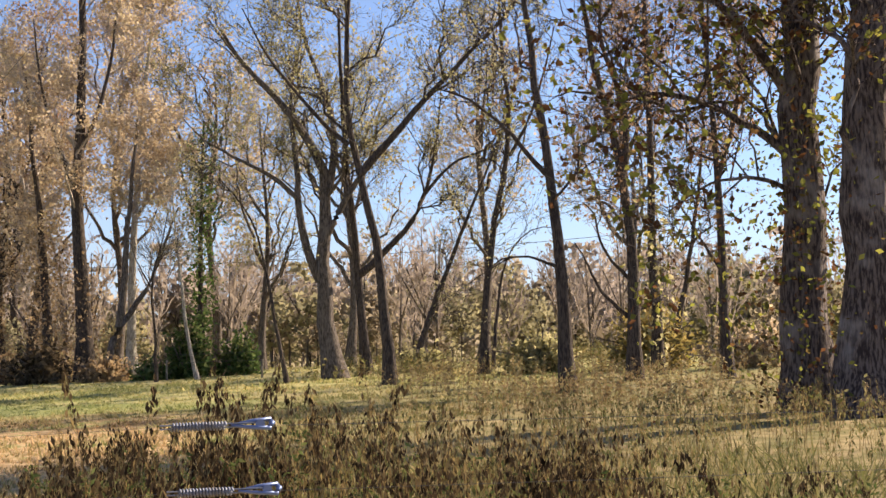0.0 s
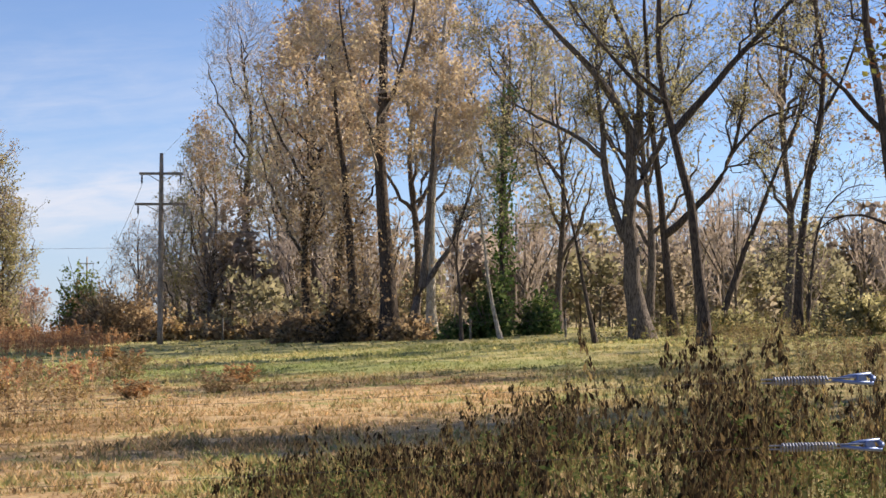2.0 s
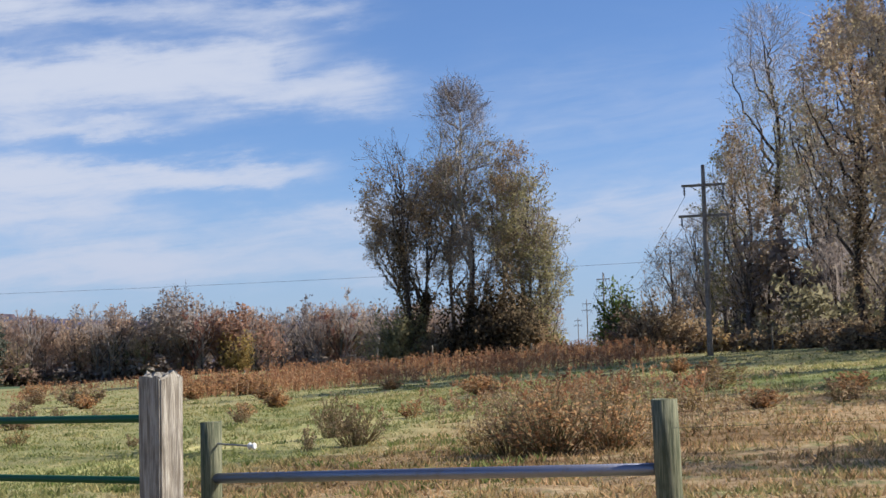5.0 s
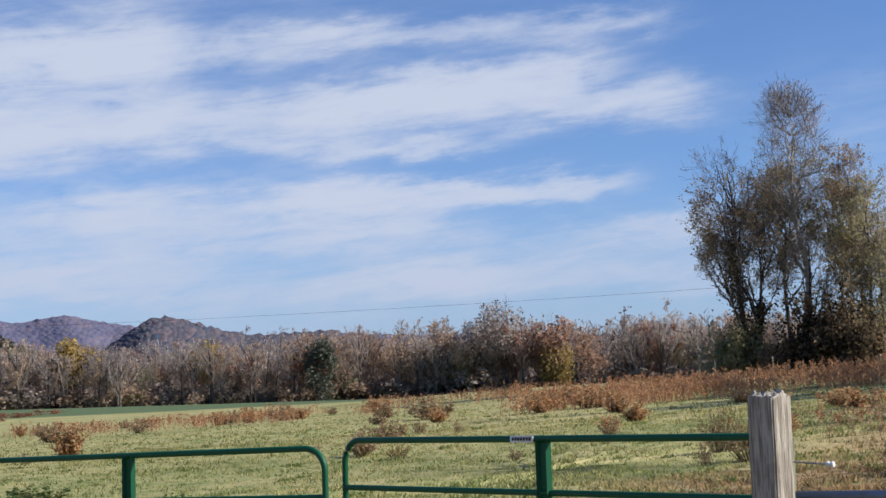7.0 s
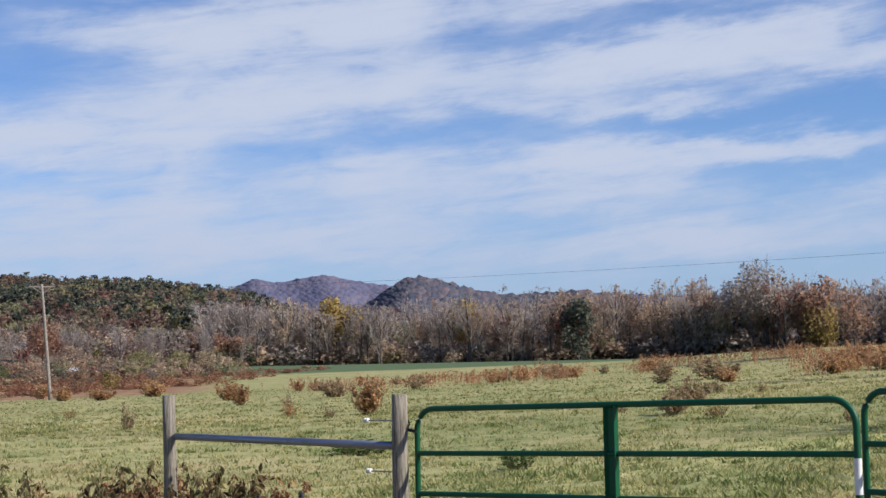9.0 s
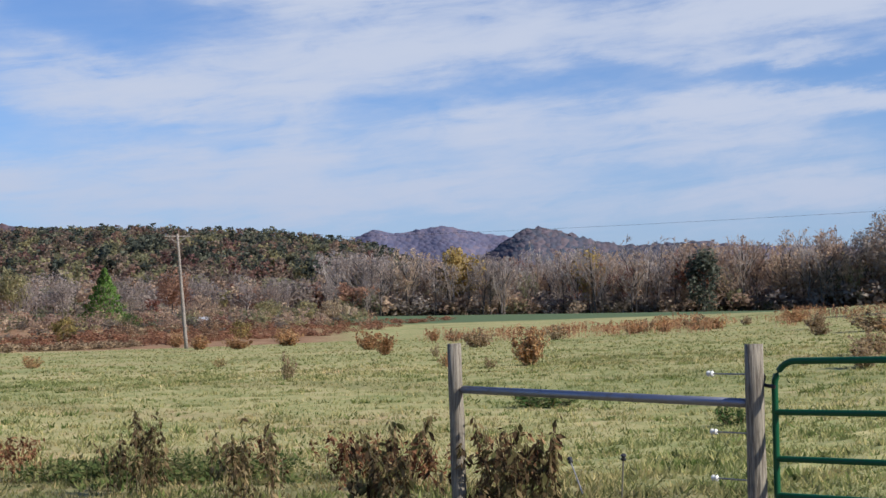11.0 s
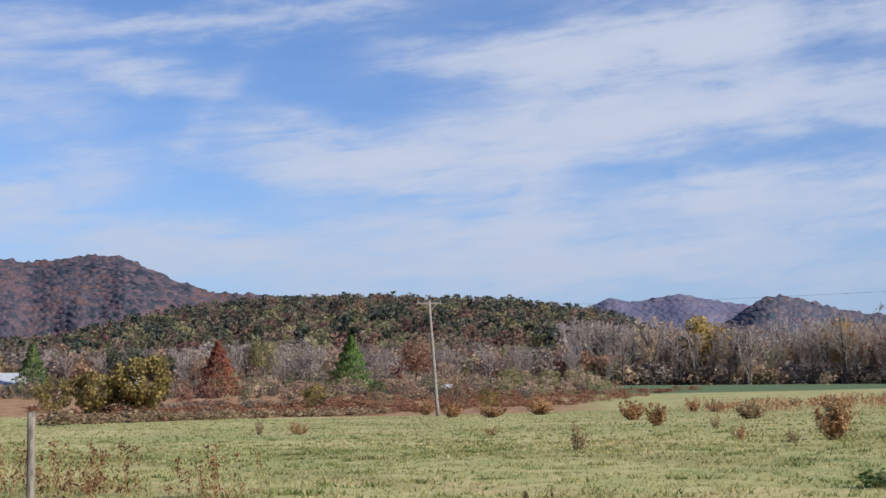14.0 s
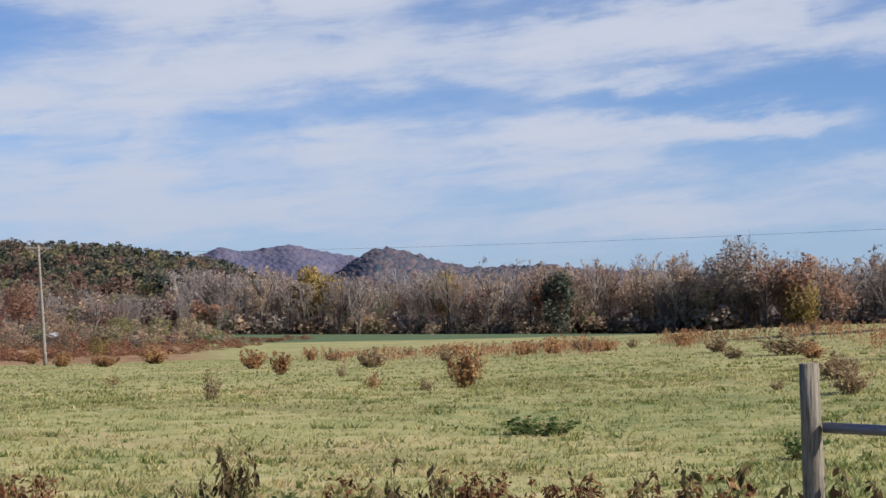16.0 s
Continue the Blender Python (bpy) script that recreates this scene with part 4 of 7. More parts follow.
def crown_tree(seed, place, height, half, base, label, leaf_mat, leaves, bark=None, shift=(0.0, 0.0), limbs=11, boughs=110, twigs=420, sprays=1300, leaf_size=0.082,
               ivy=0, ivy_top=0.5, radius=None, twig_mat=None, thin=0.011, low_leaves=0.0, ivy_mat=None, ivy_size=0.1, shag=1.3):
    """A tree whose limbs, boughs and twigs fill a crown of the given half width from base (share of its height) to its top.
    shift: how far the crown stands off the foot; low_leaves: share of the crown's top that is bare."""
    rng = np.random.default_rng(seed)
    r0 = radius or 0.011 * height + 0.06
    z0 = base * height
    ph = rng.random(3) * 6.283

    def axis(z):
        k = (z / height) ** 1.3
        return np.stack([shift[0] * k + 0.012 * height * np.sin(z * 0.5 + ph[0]), shift[1] * k + 0.012 * height * np.sin(z * 0.43 + ph[1]), z], -1)

    def inside(n, lo, hi, near):
        zr = lo + (hi - lo) * rng.random(n) ** 0.85
        a = rng.random(n) * 6.283
        wide = half * np.sqrt(np.maximum(1 - (2 * zr ** 0.9 - 1) ** 2, 0.01)) * (1 + 0.2 * np.sin(2 * a + ph[2]) + 0.16 * np.sin(5 * a + 9 * zr + ph[0]))
        q = near + (1 - near) * rng.random(n) ** 0.6
        p = axis(z0 + (height - z0) * zr)
        p[:, 0] += np.cos(a) * wide * q
        p[:, 1] += np.sin(a) * wide * q
        return p

    K = 14
    trunk = axis(np.linspace(0, height * 0.9, K))
    P, R = [trunk], [r0 * (1 - 0.85 * np.linspace(0, 1, K) ** 0.9) * (1 + 0.6 * np.exp(-np.linspace(0, 1, K) * 18))]
    tips = inside(limbs, 0.3, 0.97, 0.5)
    out = np.hypot(tips[:, 0] - axis(tips[:, 2])[:, 0], tips[:, 1] - axis(tips[:, 2])[:, 1])
    zs = np.clip(tips[:, 2] - out * (1.3 + 1.5 * rng.random(limbs)) - 0.12 * height * rng.random(limbs), z0 * (0.55 + 0.3 * rng.random(limbs)), height * 0.8)
    foot = axis(zs)
    mid = foot + (tips - foot) * np.array([0.7, 0.7, 0.42]) + rng.normal(size=(limbs, 3)) * 0.02 * height
    limb = curve(foot, mid, tips, K)
    limb[:, 1:-1] += rng.normal(size=(limbs, K - 2, 3)) * 0.005 * height
    lr = np.minimum(r0 * 0.5, 0.03 + 0.012 * np.linalg.norm(tips - foot, axis=1))[:, None] * (1 - 0.8 * np.linspace(0, 1, K))
    P, R = np.concatenate([P, limb]), np.concatenate([R, lr])
    chunk = [tubes(P[:1], R[:1], 9), tubes(P[1:], R[1:], 6)]
    # boughs reach from the nearest wood below up to tips spread through the crown
    tip = inside(boughs, 0.02, 1.0, 0.35)
    S = P[:, 3:].reshape(-1, 3)
    Sr = R[:, 3:].reshape(-1)
    ok = S[:, 2] > z0 * 0.6
    S, Sr = S[ok], Sr[ok]
    d = tip[:, None] - S[None]
    flat = np.hypot(d[..., 0], d[..., 1])
    cost = np.linalg.norm(d, axis=2) + 2.5 * np.maximum(0, 0.5 * flat - d[..., 2])
    who = cost.argmin(1)
    a, ln = S[who], np.linalg.norm(tip - S[who], axis=1)
    b1 = curve(a, a + (tip - a) * np.array([0.62, 0.62, 0.4]) + rng.normal(size=(boughs, 3)) * 0.07 * ln[:, None], tip, 7)
    b1[:, 1:-1] += rng.normal(size=(boughs, 5, 3)) * 0.025 * ln[:, None, None]
    r1 = np.minimum(Sr[who] * 0.6, 0.014 + ln * 0.011)[:, None] * (1 - 0.75 * np.linspace(0, 1, 7))
    size = (half * (height - z0) * half) ** (1 / 3)
    b2, r2 = offshoots(rng, b1, r1, twigs, 0.15, size * 0.42, 46, 0.25, 4, 0.06)
    b3, r3 = offshoots(rng, b2, np.maximum(r2, thin), sprays, 0.1, size * 0.19, 46, 0.12, 3, 0.07)
    wood = [tubes(b1, np.maximum(r1, thin), 5), ribbons(rng, b2, np.maximum(r2, thin)[..., None]), ribbons(rng, b3, thin * 0.62)]
    root = thing("tree", label, "tree", (*place, float(ground_z(*place)) - 0.1))
    part("trunk", np_mesh("trunk", *join(chunk), bark or M_BARK_GREY, True), root)
    part("crown", np_mesh("crown", *join(wood), twig_mat or M_TWIG_PALE, True), root)
    if leaves:
        leaves = int(leaves * 0.85)
        c = np.concatenate([along(rng, b3, int(leaves * 0.7), 0.2, size * 0.03), along(rng, b2, leaves - int(leaves * 0.7), 0.2, size * 0.05)])
        zr = (c[:, 2] - z0) / (height - z0)
        c = c[rng.random(len(c)) > smoothstep(zr, 1.0 - low_leaves - 0.15, 1.0 - low_leaves + 0.1) * (low_leaves > 0)]
        part("foliage", np_mesh("foliage", *leaf_tris(rng, c, leaf_size * 1.1), leaf_mat), root)
    if ivy:
        k = max(4, int(K * ivy_top / 0.9))
        c = along(rng, P[:1, :k], ivy, 0.0, 0.0)
        spin = rng.random(ivy) * 6.283
        off = r0 * (0.9 + shag * rng.random(ivy) ** 2) * (1 + 0.5 * np.sin(c[:, 2] * 1.3 + spin))
        c = c + np.stack([np.cos(spin) * off, np.sin(spin) * off, rng.normal(size=ivy) * 0.2], 1)
        part("ivy", np_mesh("ivy", *leaf_quads(rng, c, ivy_size), ivy_mat or M_LEAF_DARK), root)
    return root


# the wood's open end, from the utility pole inwards
for seed, place, height, half, base, label, lm, leaves, more in (
    (201, (-9.9, 108.6), 9.0, 2.3, 0.2, "bare grey tree at the end of the wood", M_LEAF_TAN, 350, dict()),
    (220, (-8.0, 109.5), 10.4, 2.2, 0.2, "slim bare tree at the wood's end", M_LEAF_TAN, 300, dict()),
    (202, (-6.6, 107.1), 11.6, 2.4, 0.2, "bare grey tree behind the utility pole", M_LEAF_TAN, 500, dict(shift=(0.8, 0.0))),
    (221, (-5.3, 106.0), 12.6, 2.2, 0.25, "bare lavender-grey tree with fine twigs", M_LEAF_OLIVE, 700, dict()),
    (203, (-4.0, 103.3), 15.4, 2.2, 0.12, "narrow tree with dull brown and green leaves", M_LEAF_OLIVE, 4600, dict(ivy=500, ivy_top=0.5)),
    (204, (-2.4, 98.0), 15.6, 2.0, 0.15, "narrow tree with brown and olive leaves", M_LEAF_BUSH, 4200, dict(ivy=400)),
    (205, (-1.0, 108.5), 26.2, 3.9, 0.42, "tall bare-topped tree with an ivy-wrapped trunk", M_LEAF_OLIVE, 5200, dict(bark=M_BARK_DARK, ivy=2200, ivy_top=0.52, low_leaves=0.38, boughs=180, twigs=900, sprays=3600, radius=0.36, shift=(-0.6, 0.0))),
    (206, (1.4, 106.0), 18.5, 2.8, 0.42, "tree with sparse yellowish leaves on grey limbs", M_LEAF_OLIVE, 4600, dict()),
    (207, (3.3, 97.5), 13.6, 3.2, 0.32, "spreading grey tree with a flared vine-covered foot", M_LEAF_TAN, 2000, dict(ivy=900, ivy_top=0.3, radius=0.34, bark=M_BARK_DARK)),
    (208, (5.2, 100.0), 13.0, 2.8, 0.35, "small tree with brown leaves", M_LEAF_TAN, 3600, dict()),
    (209, (5.9, 87.4), 22.0, 3.6, 0.42, "tall dark-limbed tree with rust-brown leaves", M_LEAF_RUST, 5600, dict(bark=M_BARK_DARK, ivy=500, low_leaves=0.15)),
    (210, (7.9, 76.5), 20.5, 3.3, 0.4, "tree thick with rust and brown leaves", M_LEAF_RUST, 8500, dict(bark=M_BARK_DARK, ivy=600, ivy_mat=M_LEAF_BUSH)),
    (211, (6.6, 72.5), 17.0, 2.7, 0.3, "brown-leaved tree hung with vines", M_LEAF_TAN, 7500, dict(ivy=1500, ivy_top=0.6, ivy_mat=M_LEAF_BUSH, bark=M_BARK_DARK)),
    (214, (17.5, 75.0), 19.0, 3.4, 0.45, "tall tree with tan leaves inside the wood", M_LEAF_TAN, 6500, dict()),
    (215, (12.2, 80.0), 21.0, 3.6, 0.45, "tall golden-leaved tree inside the wood", M_LEAF_TAN, 8000, dict()),
    (216, (24.0, 66.0), 17.0, 3.3, 0.35, "bare tree deeper in the wood", M_LEAF_OLIVE, 2200, dict()),
    (217, (30.0, 62.0), 17.0, 3.2, 0.35, "thin bare tree deeper in the wood", M_LEAF_TAN, 1800, dict()),
    (218, (36.0, 58.0), 17.0, 3.4, 0.3, "bare tree behind the pasture edge", M_LEAF_RUST, 3000, dict()),
    (219, (20.0, 70.0), 15.0, 3.0, 0.3, "slim tree with a few green leaves", M_LEAF_OLIVE, 2600, dict()),
):
    crown_tree(seed, place, height, half, base, label, lm, leaves, **more)
# the copse in the pasture
for seed, place, height, half, base, label, lm, leaves, more in (
    (230, (-34.0, 114.5), 19.6, 3.6, 0.5, "vine-hung tree at the copse's edge", M_LEAF_BUSH, 8500, dict(ivy=5200, ivy_top=0.66, shag=4.0, shift=(-1.0, -0.3), radius=0.34, low_leaves=0.2)),
    (231, (-33.4, 116.0), 15.4, 3.1, 0.42, "brown-leaved tree on the copse's open side", M_LEAF_BUSH, 6800, dict(ivy=3400, ivy_top=0.5, shag=3.0, shift=(0.6, 0.2))),
    (239, (-34.6, 117.0), 12.6, 2.2, 0.66, "bare-tipped tree leaning out of the copse", M_LEAF_TAN, 1000, dict(shift=(-2.6, -0.9))),
    (232, (-29.0, 116.5), 24.8, 3.5, 0.52, "tallest tree of the copse, bare at its crown", M_LEAF_OLIVE, 2600, dict(bark=M_BARK_PALE, low_leaves=0.4, boughs=190, twigs=950, sprays=4200, shift=(-1.0, -0.3), radius=0.36)),
    (233, (-31.6, 119.0), 18.0, 3.0, 0.52, "brown-leaved tree inside the copse", M_LEAF_BUSH, 7500, dict()),
    (234, (-24.7, 118.1), 18.6, 2.8, 0.34, "brown and gold tree of the copse", M_LEAF_BUSH, 9500, dict(shift=(-0.9, -0.3), boughs=150)),
    (235, (-23.7, 116.8), 15.6, 2.7, 0.18, "golden-green tree on the copse's sunny side", M_LEAF_OLIVE, 8000, dict(boughs=150)),
    (236, (-22.7, 116.1), 10.4, 2.2, 0.06, "small bushy yellow-green tree", M_LEAF_OLIVE, 6000, dict(boughs=110)),
    (237, (-28.2, 114.6), 12.0, 2.4, 0.4, "dark forked tree above a vine mound", M_LEAF_TAN, 300, dict(bark=M_BARK_DARK, radius=0.3, sprays=900)),
    (238, (-27.0, 120.0), 16.4, 2.8, 0.55, "grey tree with brown leaves amid the copse", M_LEAF_OLIVE, 4200, dict()),
):
    crown_tree(seed, place, height, half, base, label, lm, leaves, leaf_size=0.084, thin=0.013, **{**dict(twigs=560, sprays=2000, twig_mat=M_TWIG_BROWN), **more})


# ---- mounds of vines and brush ----
def mound(seed, place, size, label, leaf_mat, n=5000, leaf=0.14, name="bush", category="bush", stems=120):
    """A heap of tangled vines: bowed stems and a shaggy skin of leaves over an uneven heap."""
    rng = np.random.default_rng(seed)
    th, ph = rng.random(n) * 6.283, np.arccos(1 - rng.random(n) * 1.0)
    d = np.stack([np.cos(th) * np.sin(ph), np.sin(th) * np.sin(ph), np.cos(ph)], 1)
    bump = 0.7 + 0.2 * np.sin(3 * th + seed) * np.sin(2 * ph) + 0.18 * np.sin(7 * th + 2 * seed) + 0.16 * np.sin(9 * ph + 5 * th) + 0.1 * np.sin(17 * th - 6 * ph)
    rad = bump * (0.62 + 0.46 * rng.random(n))
    c = d * rad[:, None] * np.array(size)
    root = thing(name, label, category, (*place, float(ground_z(*place)) - 0.05))
    out = unit(d + rng.normal(size=(n, 3)) * 0.45)
    part("foliage", np_mesh("foliage", *leaf_tris(rng, c, leaf * 1.15, out), leaf_mat, normals=np.repeat(out, 3, 0)), root)
    s = rng.integers(0, n, stems)
    t = np.linspace(0, 1, 5)
    tip = c[s] * 1.2
    pts = tip[:, None] * np.stack([t, t, t ** 0.6], -1) + rng.normal(size=(stems, 5, 3)) * 0.06 * np.array(size) * t[:, None]
    part("brushwood", np_mesh("brushwood", *ribbons(rng, pts[:, ::2], 0.024), M_TWIG), root)
    return root


mound(301, (-7.1, 86.0), (3.7, 2.8, 3.7), "large brown heap of dead brush by the utility pole", M_LEAF_BUSH, 9000, 0.085, stems=420)
mound(302, (-5.2, 86.0), (2.6, 2.0, 2.6), "heap of dry tan brush", M_LEAF_BUSH, 4600, 0.09)
mound(303, (-12.8, 107.6), (2.0, 1.8, 4.2), "yellow-green leafy shrub under the poles", M_LEAF_OLIVE, 4200, 0.11)
mound(304, (-14.3, 109.0), (2.4, 2.1, 6.0), "young yellow-green tree beside the power line", M_LEAF_YOUNG, 5600, 0.11, stems=60)
mound(305, (-25.9, 112.5), (5.4, 3.4, 8.0), "dark mound of vines swallowing a tree", M_LEAF_DARK, 14000, 0.12)
mound(306, (-22.8, 113.2), (3.4, 2.4, 3.4), "brown vine thicket under the copse", M_LEAF_BUSH, 5000, 0.12)
mound(307, (-34.2, 112.6), (3.6, 2.8, 5.2), "green and brown thicket at the copse's foot", M_LEAF_OLIVE, 7000, 0.12)
mound(308, (-30.8, 112.0), (3.0, 2.0, 3.0), "low brown thicket at the copse", M_LEAF_BUSH, 3400, 0.12)
mound(309, (-21.5, 114.0), (1.8, 1.8, 2.2), "small thicket at the copse's end", M_LEAF_OLIVE, 2200)
mound(310, (3.4, 95.5), (2.0, 1.8, 3.0), "dark vines round a trunk's foot", M_LEAF_DARK, 3200)
mound(311, (15.9, 59.5), (1.2, 1.0, 2.8), "green ivy thicket round a trunk", M_LEAF_GREEN, 2600, 0.09)
mound(312, (18.2, 60.5), (1.3, 1.1, 2.2), "green leafy thicket under the trees", M_LEAF_GREEN, 1800, 0.09)
mound(313, (9.4, 62.5), (1.8, 1.3, 2.2), "thin dark thicket at the foot of a tall tree", M_LEAF_DARK, 1900, 0.1)
mound(314, (6.6, 66.0), (1.7, 1.3, 1.8), "brown vine thicket under the trees", M_LEAF_BUSH, 1800, 0.1)
mound(315, (12.2, 61.0), (1.5, 1.2, 1.3), "brown undergrowth below the trees", M_LEAF_BUSH, 1300, 0.1)
mound(316, (14.4, 59.5), (1.3, 1.0, 1.2), "dark undergrowth with green leaves", M_LEAF_GREEN, 900, 0.08)
mound(317, (24.8, 50.0), (1.4, 1.1, 1.1), "light olive-green bush in the sun", M_LEAF_OLIVE, 1500, 0.08)
mound(318, (31.0, 40.5), (1.8, 1.5, 2.6), "yellow-leaved bush between the trunks", M_LEAF_YELLOW, 2600, 0.08)
mound(319, (28.0, 43.5), (1.6, 1.3, 1.6), "olive bush under the trees", M_LEAF_OLIVE, 2600, 0.08)
mound(320, (34.0, 38.0), (2.0, 1.6, 1.7), "tan bush under the trees", M_LEAF_TAN, 2600, 0.08)
rng_m = np.random.default_rng(77)
for k in range(16):
    x = -3.5 + 13.0 * k / 15 + rng_m.normal() * 0.4
    y = 84.0 - 1.25 * (x + 3.5) + rng_m.normal() * 1.0 + 1.5
    mound(330 + k, (x, y), (1.2 + 0.6 * rng_m.random(), 1.0, 0.8 + 0.6 * rng_m.random()), "low heap of grey brush along the wood's edge",
          (M_LEAF_BUSH, M_LEAF_TAN, M_STRAW)[k % 3], 900, 0.11, stems=70)


# ---- woods far off ----
def crown_template(seed, kind, fine):
    """One far tree of height 1: verts, normals, quads (crown first, then the stem) and the crown's share of quads."""
    rng = np.random.default_rng(seed)
    n = int((240 if kind == "shrub" else 340) * fine)
    size = (0.045 if kind == "shrub" else 0.033) / math.sqrt(fine)
    if kind in ("bare", "twiggy"):
        lean = rng.normal(size=2) * 0.04
        z = np.linspace(0, 1, 8)
        P = [np.stack([lean[0] * z, lean[1] * z, 0.9 * z], 1)]
        for k in range(7):
            a, q = k * 2.4 + rng.random(), 0.12 + 0.1 * rng.random()
            fork = 0.1 + 0.34 * rng.random()
            tip = np.array([lean[0] + math.cos(a) * q, lean[1] + math.sin(a) * q, 0.97 - q * (0.7 + 0.6 * rng.random())])
            foot = np.array([lean[0] * fork, lean[1] * fork, fork])
            bow = (np.array([math.cos(a), math.sin(a), 0.0]) * 0.3 * q)[None] * np.sin(z * np.pi)[:, None]
            P.append(foot + (tip - foot) * z[:, None] + bow)
        P = np.stack(P)
        R = np.full((8, 8), 0.012)
        b1, r1 = offshoots(rng, P, R, 56, 0.08, 0.16, 42, 0.4, 3)
        b2, r2 = offshoots(rng, b1, r1, 130, 0.12, 0.09, 42, 0.3, 2)
        b3, r3 = offshoots(rng, b2, r2, int(150 * fine), 0.1, 0.055, 42, 0.2, 2)
        strips = [ribbons(rng, P[:, ::2], 0.0036), ribbons(rng, b1, 0.0026), ribbons(rng, b2, 0.0021), ribbons(rng, b3, 0.0019)]
        v2, f2 = leaf_tris(rng, along(rng, b3, 80 if kind == "bare" else 260, 0.2, 0.014), 0.016)
        v, f = join([halves(*q) for q in strips] + [(v2, f2)])
        nrm = unit(v - np.array([0, 0, 0.5]) + rng.normal(size=v.shape) * 0.1)
    else:
        k, wide, mid, tall, ball = {"shrub": (9, 0.22, 0.36, 0.18, 0.24), "leafy": (12, 0.14, 0.58, 0.17, 0.14), "pine": (12, 0.12, 0.62, 0.15, 0.13)}[kind]
        cc = rng.normal(size=(k, 3)) * np.array([wide, wide, tall]) + np.array([0, 0, mid])
        who = rng.integers(0, k, n)
        d = unit(rng.normal(size=(n, 3))) * (ball * rng.random((n, 1)) ** 0.35)
        c = cc[who] + d
        low = 0.0 if kind == "shrub" else 0.1
        c[:, 2] = low + np.abs(np.clip(c[:, 2], -9, 1.0) - low)
        out = unit(d) * 0.75 + unit(c - np.array([0, 0, mid])) * 0.6
        out = unit(unit(out) + rng.normal(size=(n, 3)) * 0.85)
        v, f = leaf_tris(rng, c, size * 1.2, out)
        nrm = np.repeat(out, 3, 0)
    t = np.linspace(0, 1, 3)
    stem = np.stack([rng.normal() * 0.03 * t, rng.normal() * 0.03 * t, 0.85 * t], -1)[None]
    lim = [tubes(stem, (0.013 * (1 - 0.8 * t))[None], 3)]
    if kind in ("leafy", "bare", "twiggy"):
        aa = rng.random(4) * 6.283
        base = np.stack([0 * aa, 0 * aa, 0.25 + 0.3 * rng.random(4)], 1)
        tip = base + np.stack([np.cos(aa) * 0.16, np.sin(aa) * 0.16, 0.28 + 0 * aa], 1)
        lim.append(tubes(np.stack([base, tip], 1), np.full((4, 2), 0.005), 3))
    vs, fs = halves(*join(lim))
    nv = unit(vs * np.array([1, 1, 0]) + 1e-4)
    v2, faces = join([(v, f), (vs, fs)])
    return v2, np.concatenate([nrm, nv]), faces, len(f)


def woodland(name, label, kind, leaf_mat, stem_mat, places, heights, seed, wide=1.0, fine=1.0):
    """Many far trees of one kind as one object. places (n, 3)."""
    rng = np.random.default_rng(seed)
    temps = [crown_template(seed * 10 + k, kind, fine) for k in range(6)]
    leafs, stems, ln, sn, lt = [], [], [], [], []
    for p, h in zip(places, heights):
        v, nr, f, n = temps[rng.integers(0, 6)]
        a = rng.random() * 6.283
        ca, sa = math.cos(a), math.sin(a)
        w = wide * (0.8 + 0.4 * rng.random())
        u = np.stack([(v[:, 0] * ca - v[:, 1] * sa) * w, (v[:, 0] * sa + v[:, 1] * ca) * w, v[:, 2]], 1) * h + p
        m = np.stack([nr[:, 0] * ca - nr[:, 1] * sa, nr[:, 0] * sa + nr[:, 1] * ca, nr[:, 2]], 1)
        cut = int(f[:n].max()) + 1
        leafs.append((u[:cut], f[:n]))
        stems.append((u[cut:], f[n:] - cut))
        ln.append(m[:cut])
        sn.append(m[cut:])
        lt.append(np.full(cut, rng.random()))
    lv, lf = join(leafs)
    sv, sf = join(stems)
    v, f = join([(lv, lf), (sv, sf)])
    ob = new(name, np_mesh(name, v, f, leaf_mat, False, stem_mat, len(lf), np.concatenate(ln + sn) if kind not in ("bare", "twiggy") else None, np.concatenate(lt + [np.full(len(sv), 0.5)])))
    return tagged(ob, label, "woods", kind="stuff")


def polar(az, dist):
    a = np.radians(az)
    return -np.sin(a) * dist, np.cos(a) * dist


# skyline of the wooded hill, trees and all: azimuth, degrees
HILL_LINE = [(43, 0.3), (45, 1.3), (46.5, 2.3), (48.2, 3.0), (50.4, 3.33), (52, 3.5), (54, 3.54), (57.2, 3.7), (60.2, 3.64), (62, 3.56), (63.85, 3.3), (65.5, 3.02), (67.6, 2.57), (69.5, 2.15), (72, 1.9), (90, 1.9)]
HILL_FAR = 1250.0


def hill_z(x, y):
    """The wooded hill to the west, rising behind the bottom land."""
    d = np.hypot(x, y)
    a = np.degrees(np.arctan2(-x, y))
    top = np.tan(np.radians(np.interp(a, [h[0] for h in HILL_LINE], [h[1] for h in HILL_LINE]))) * HILL_FAR - 14.0
    return ground_z(x, y) + np.maximum(top - 3.0, 0) * smoothstep(d, 430, HILL_FAR)


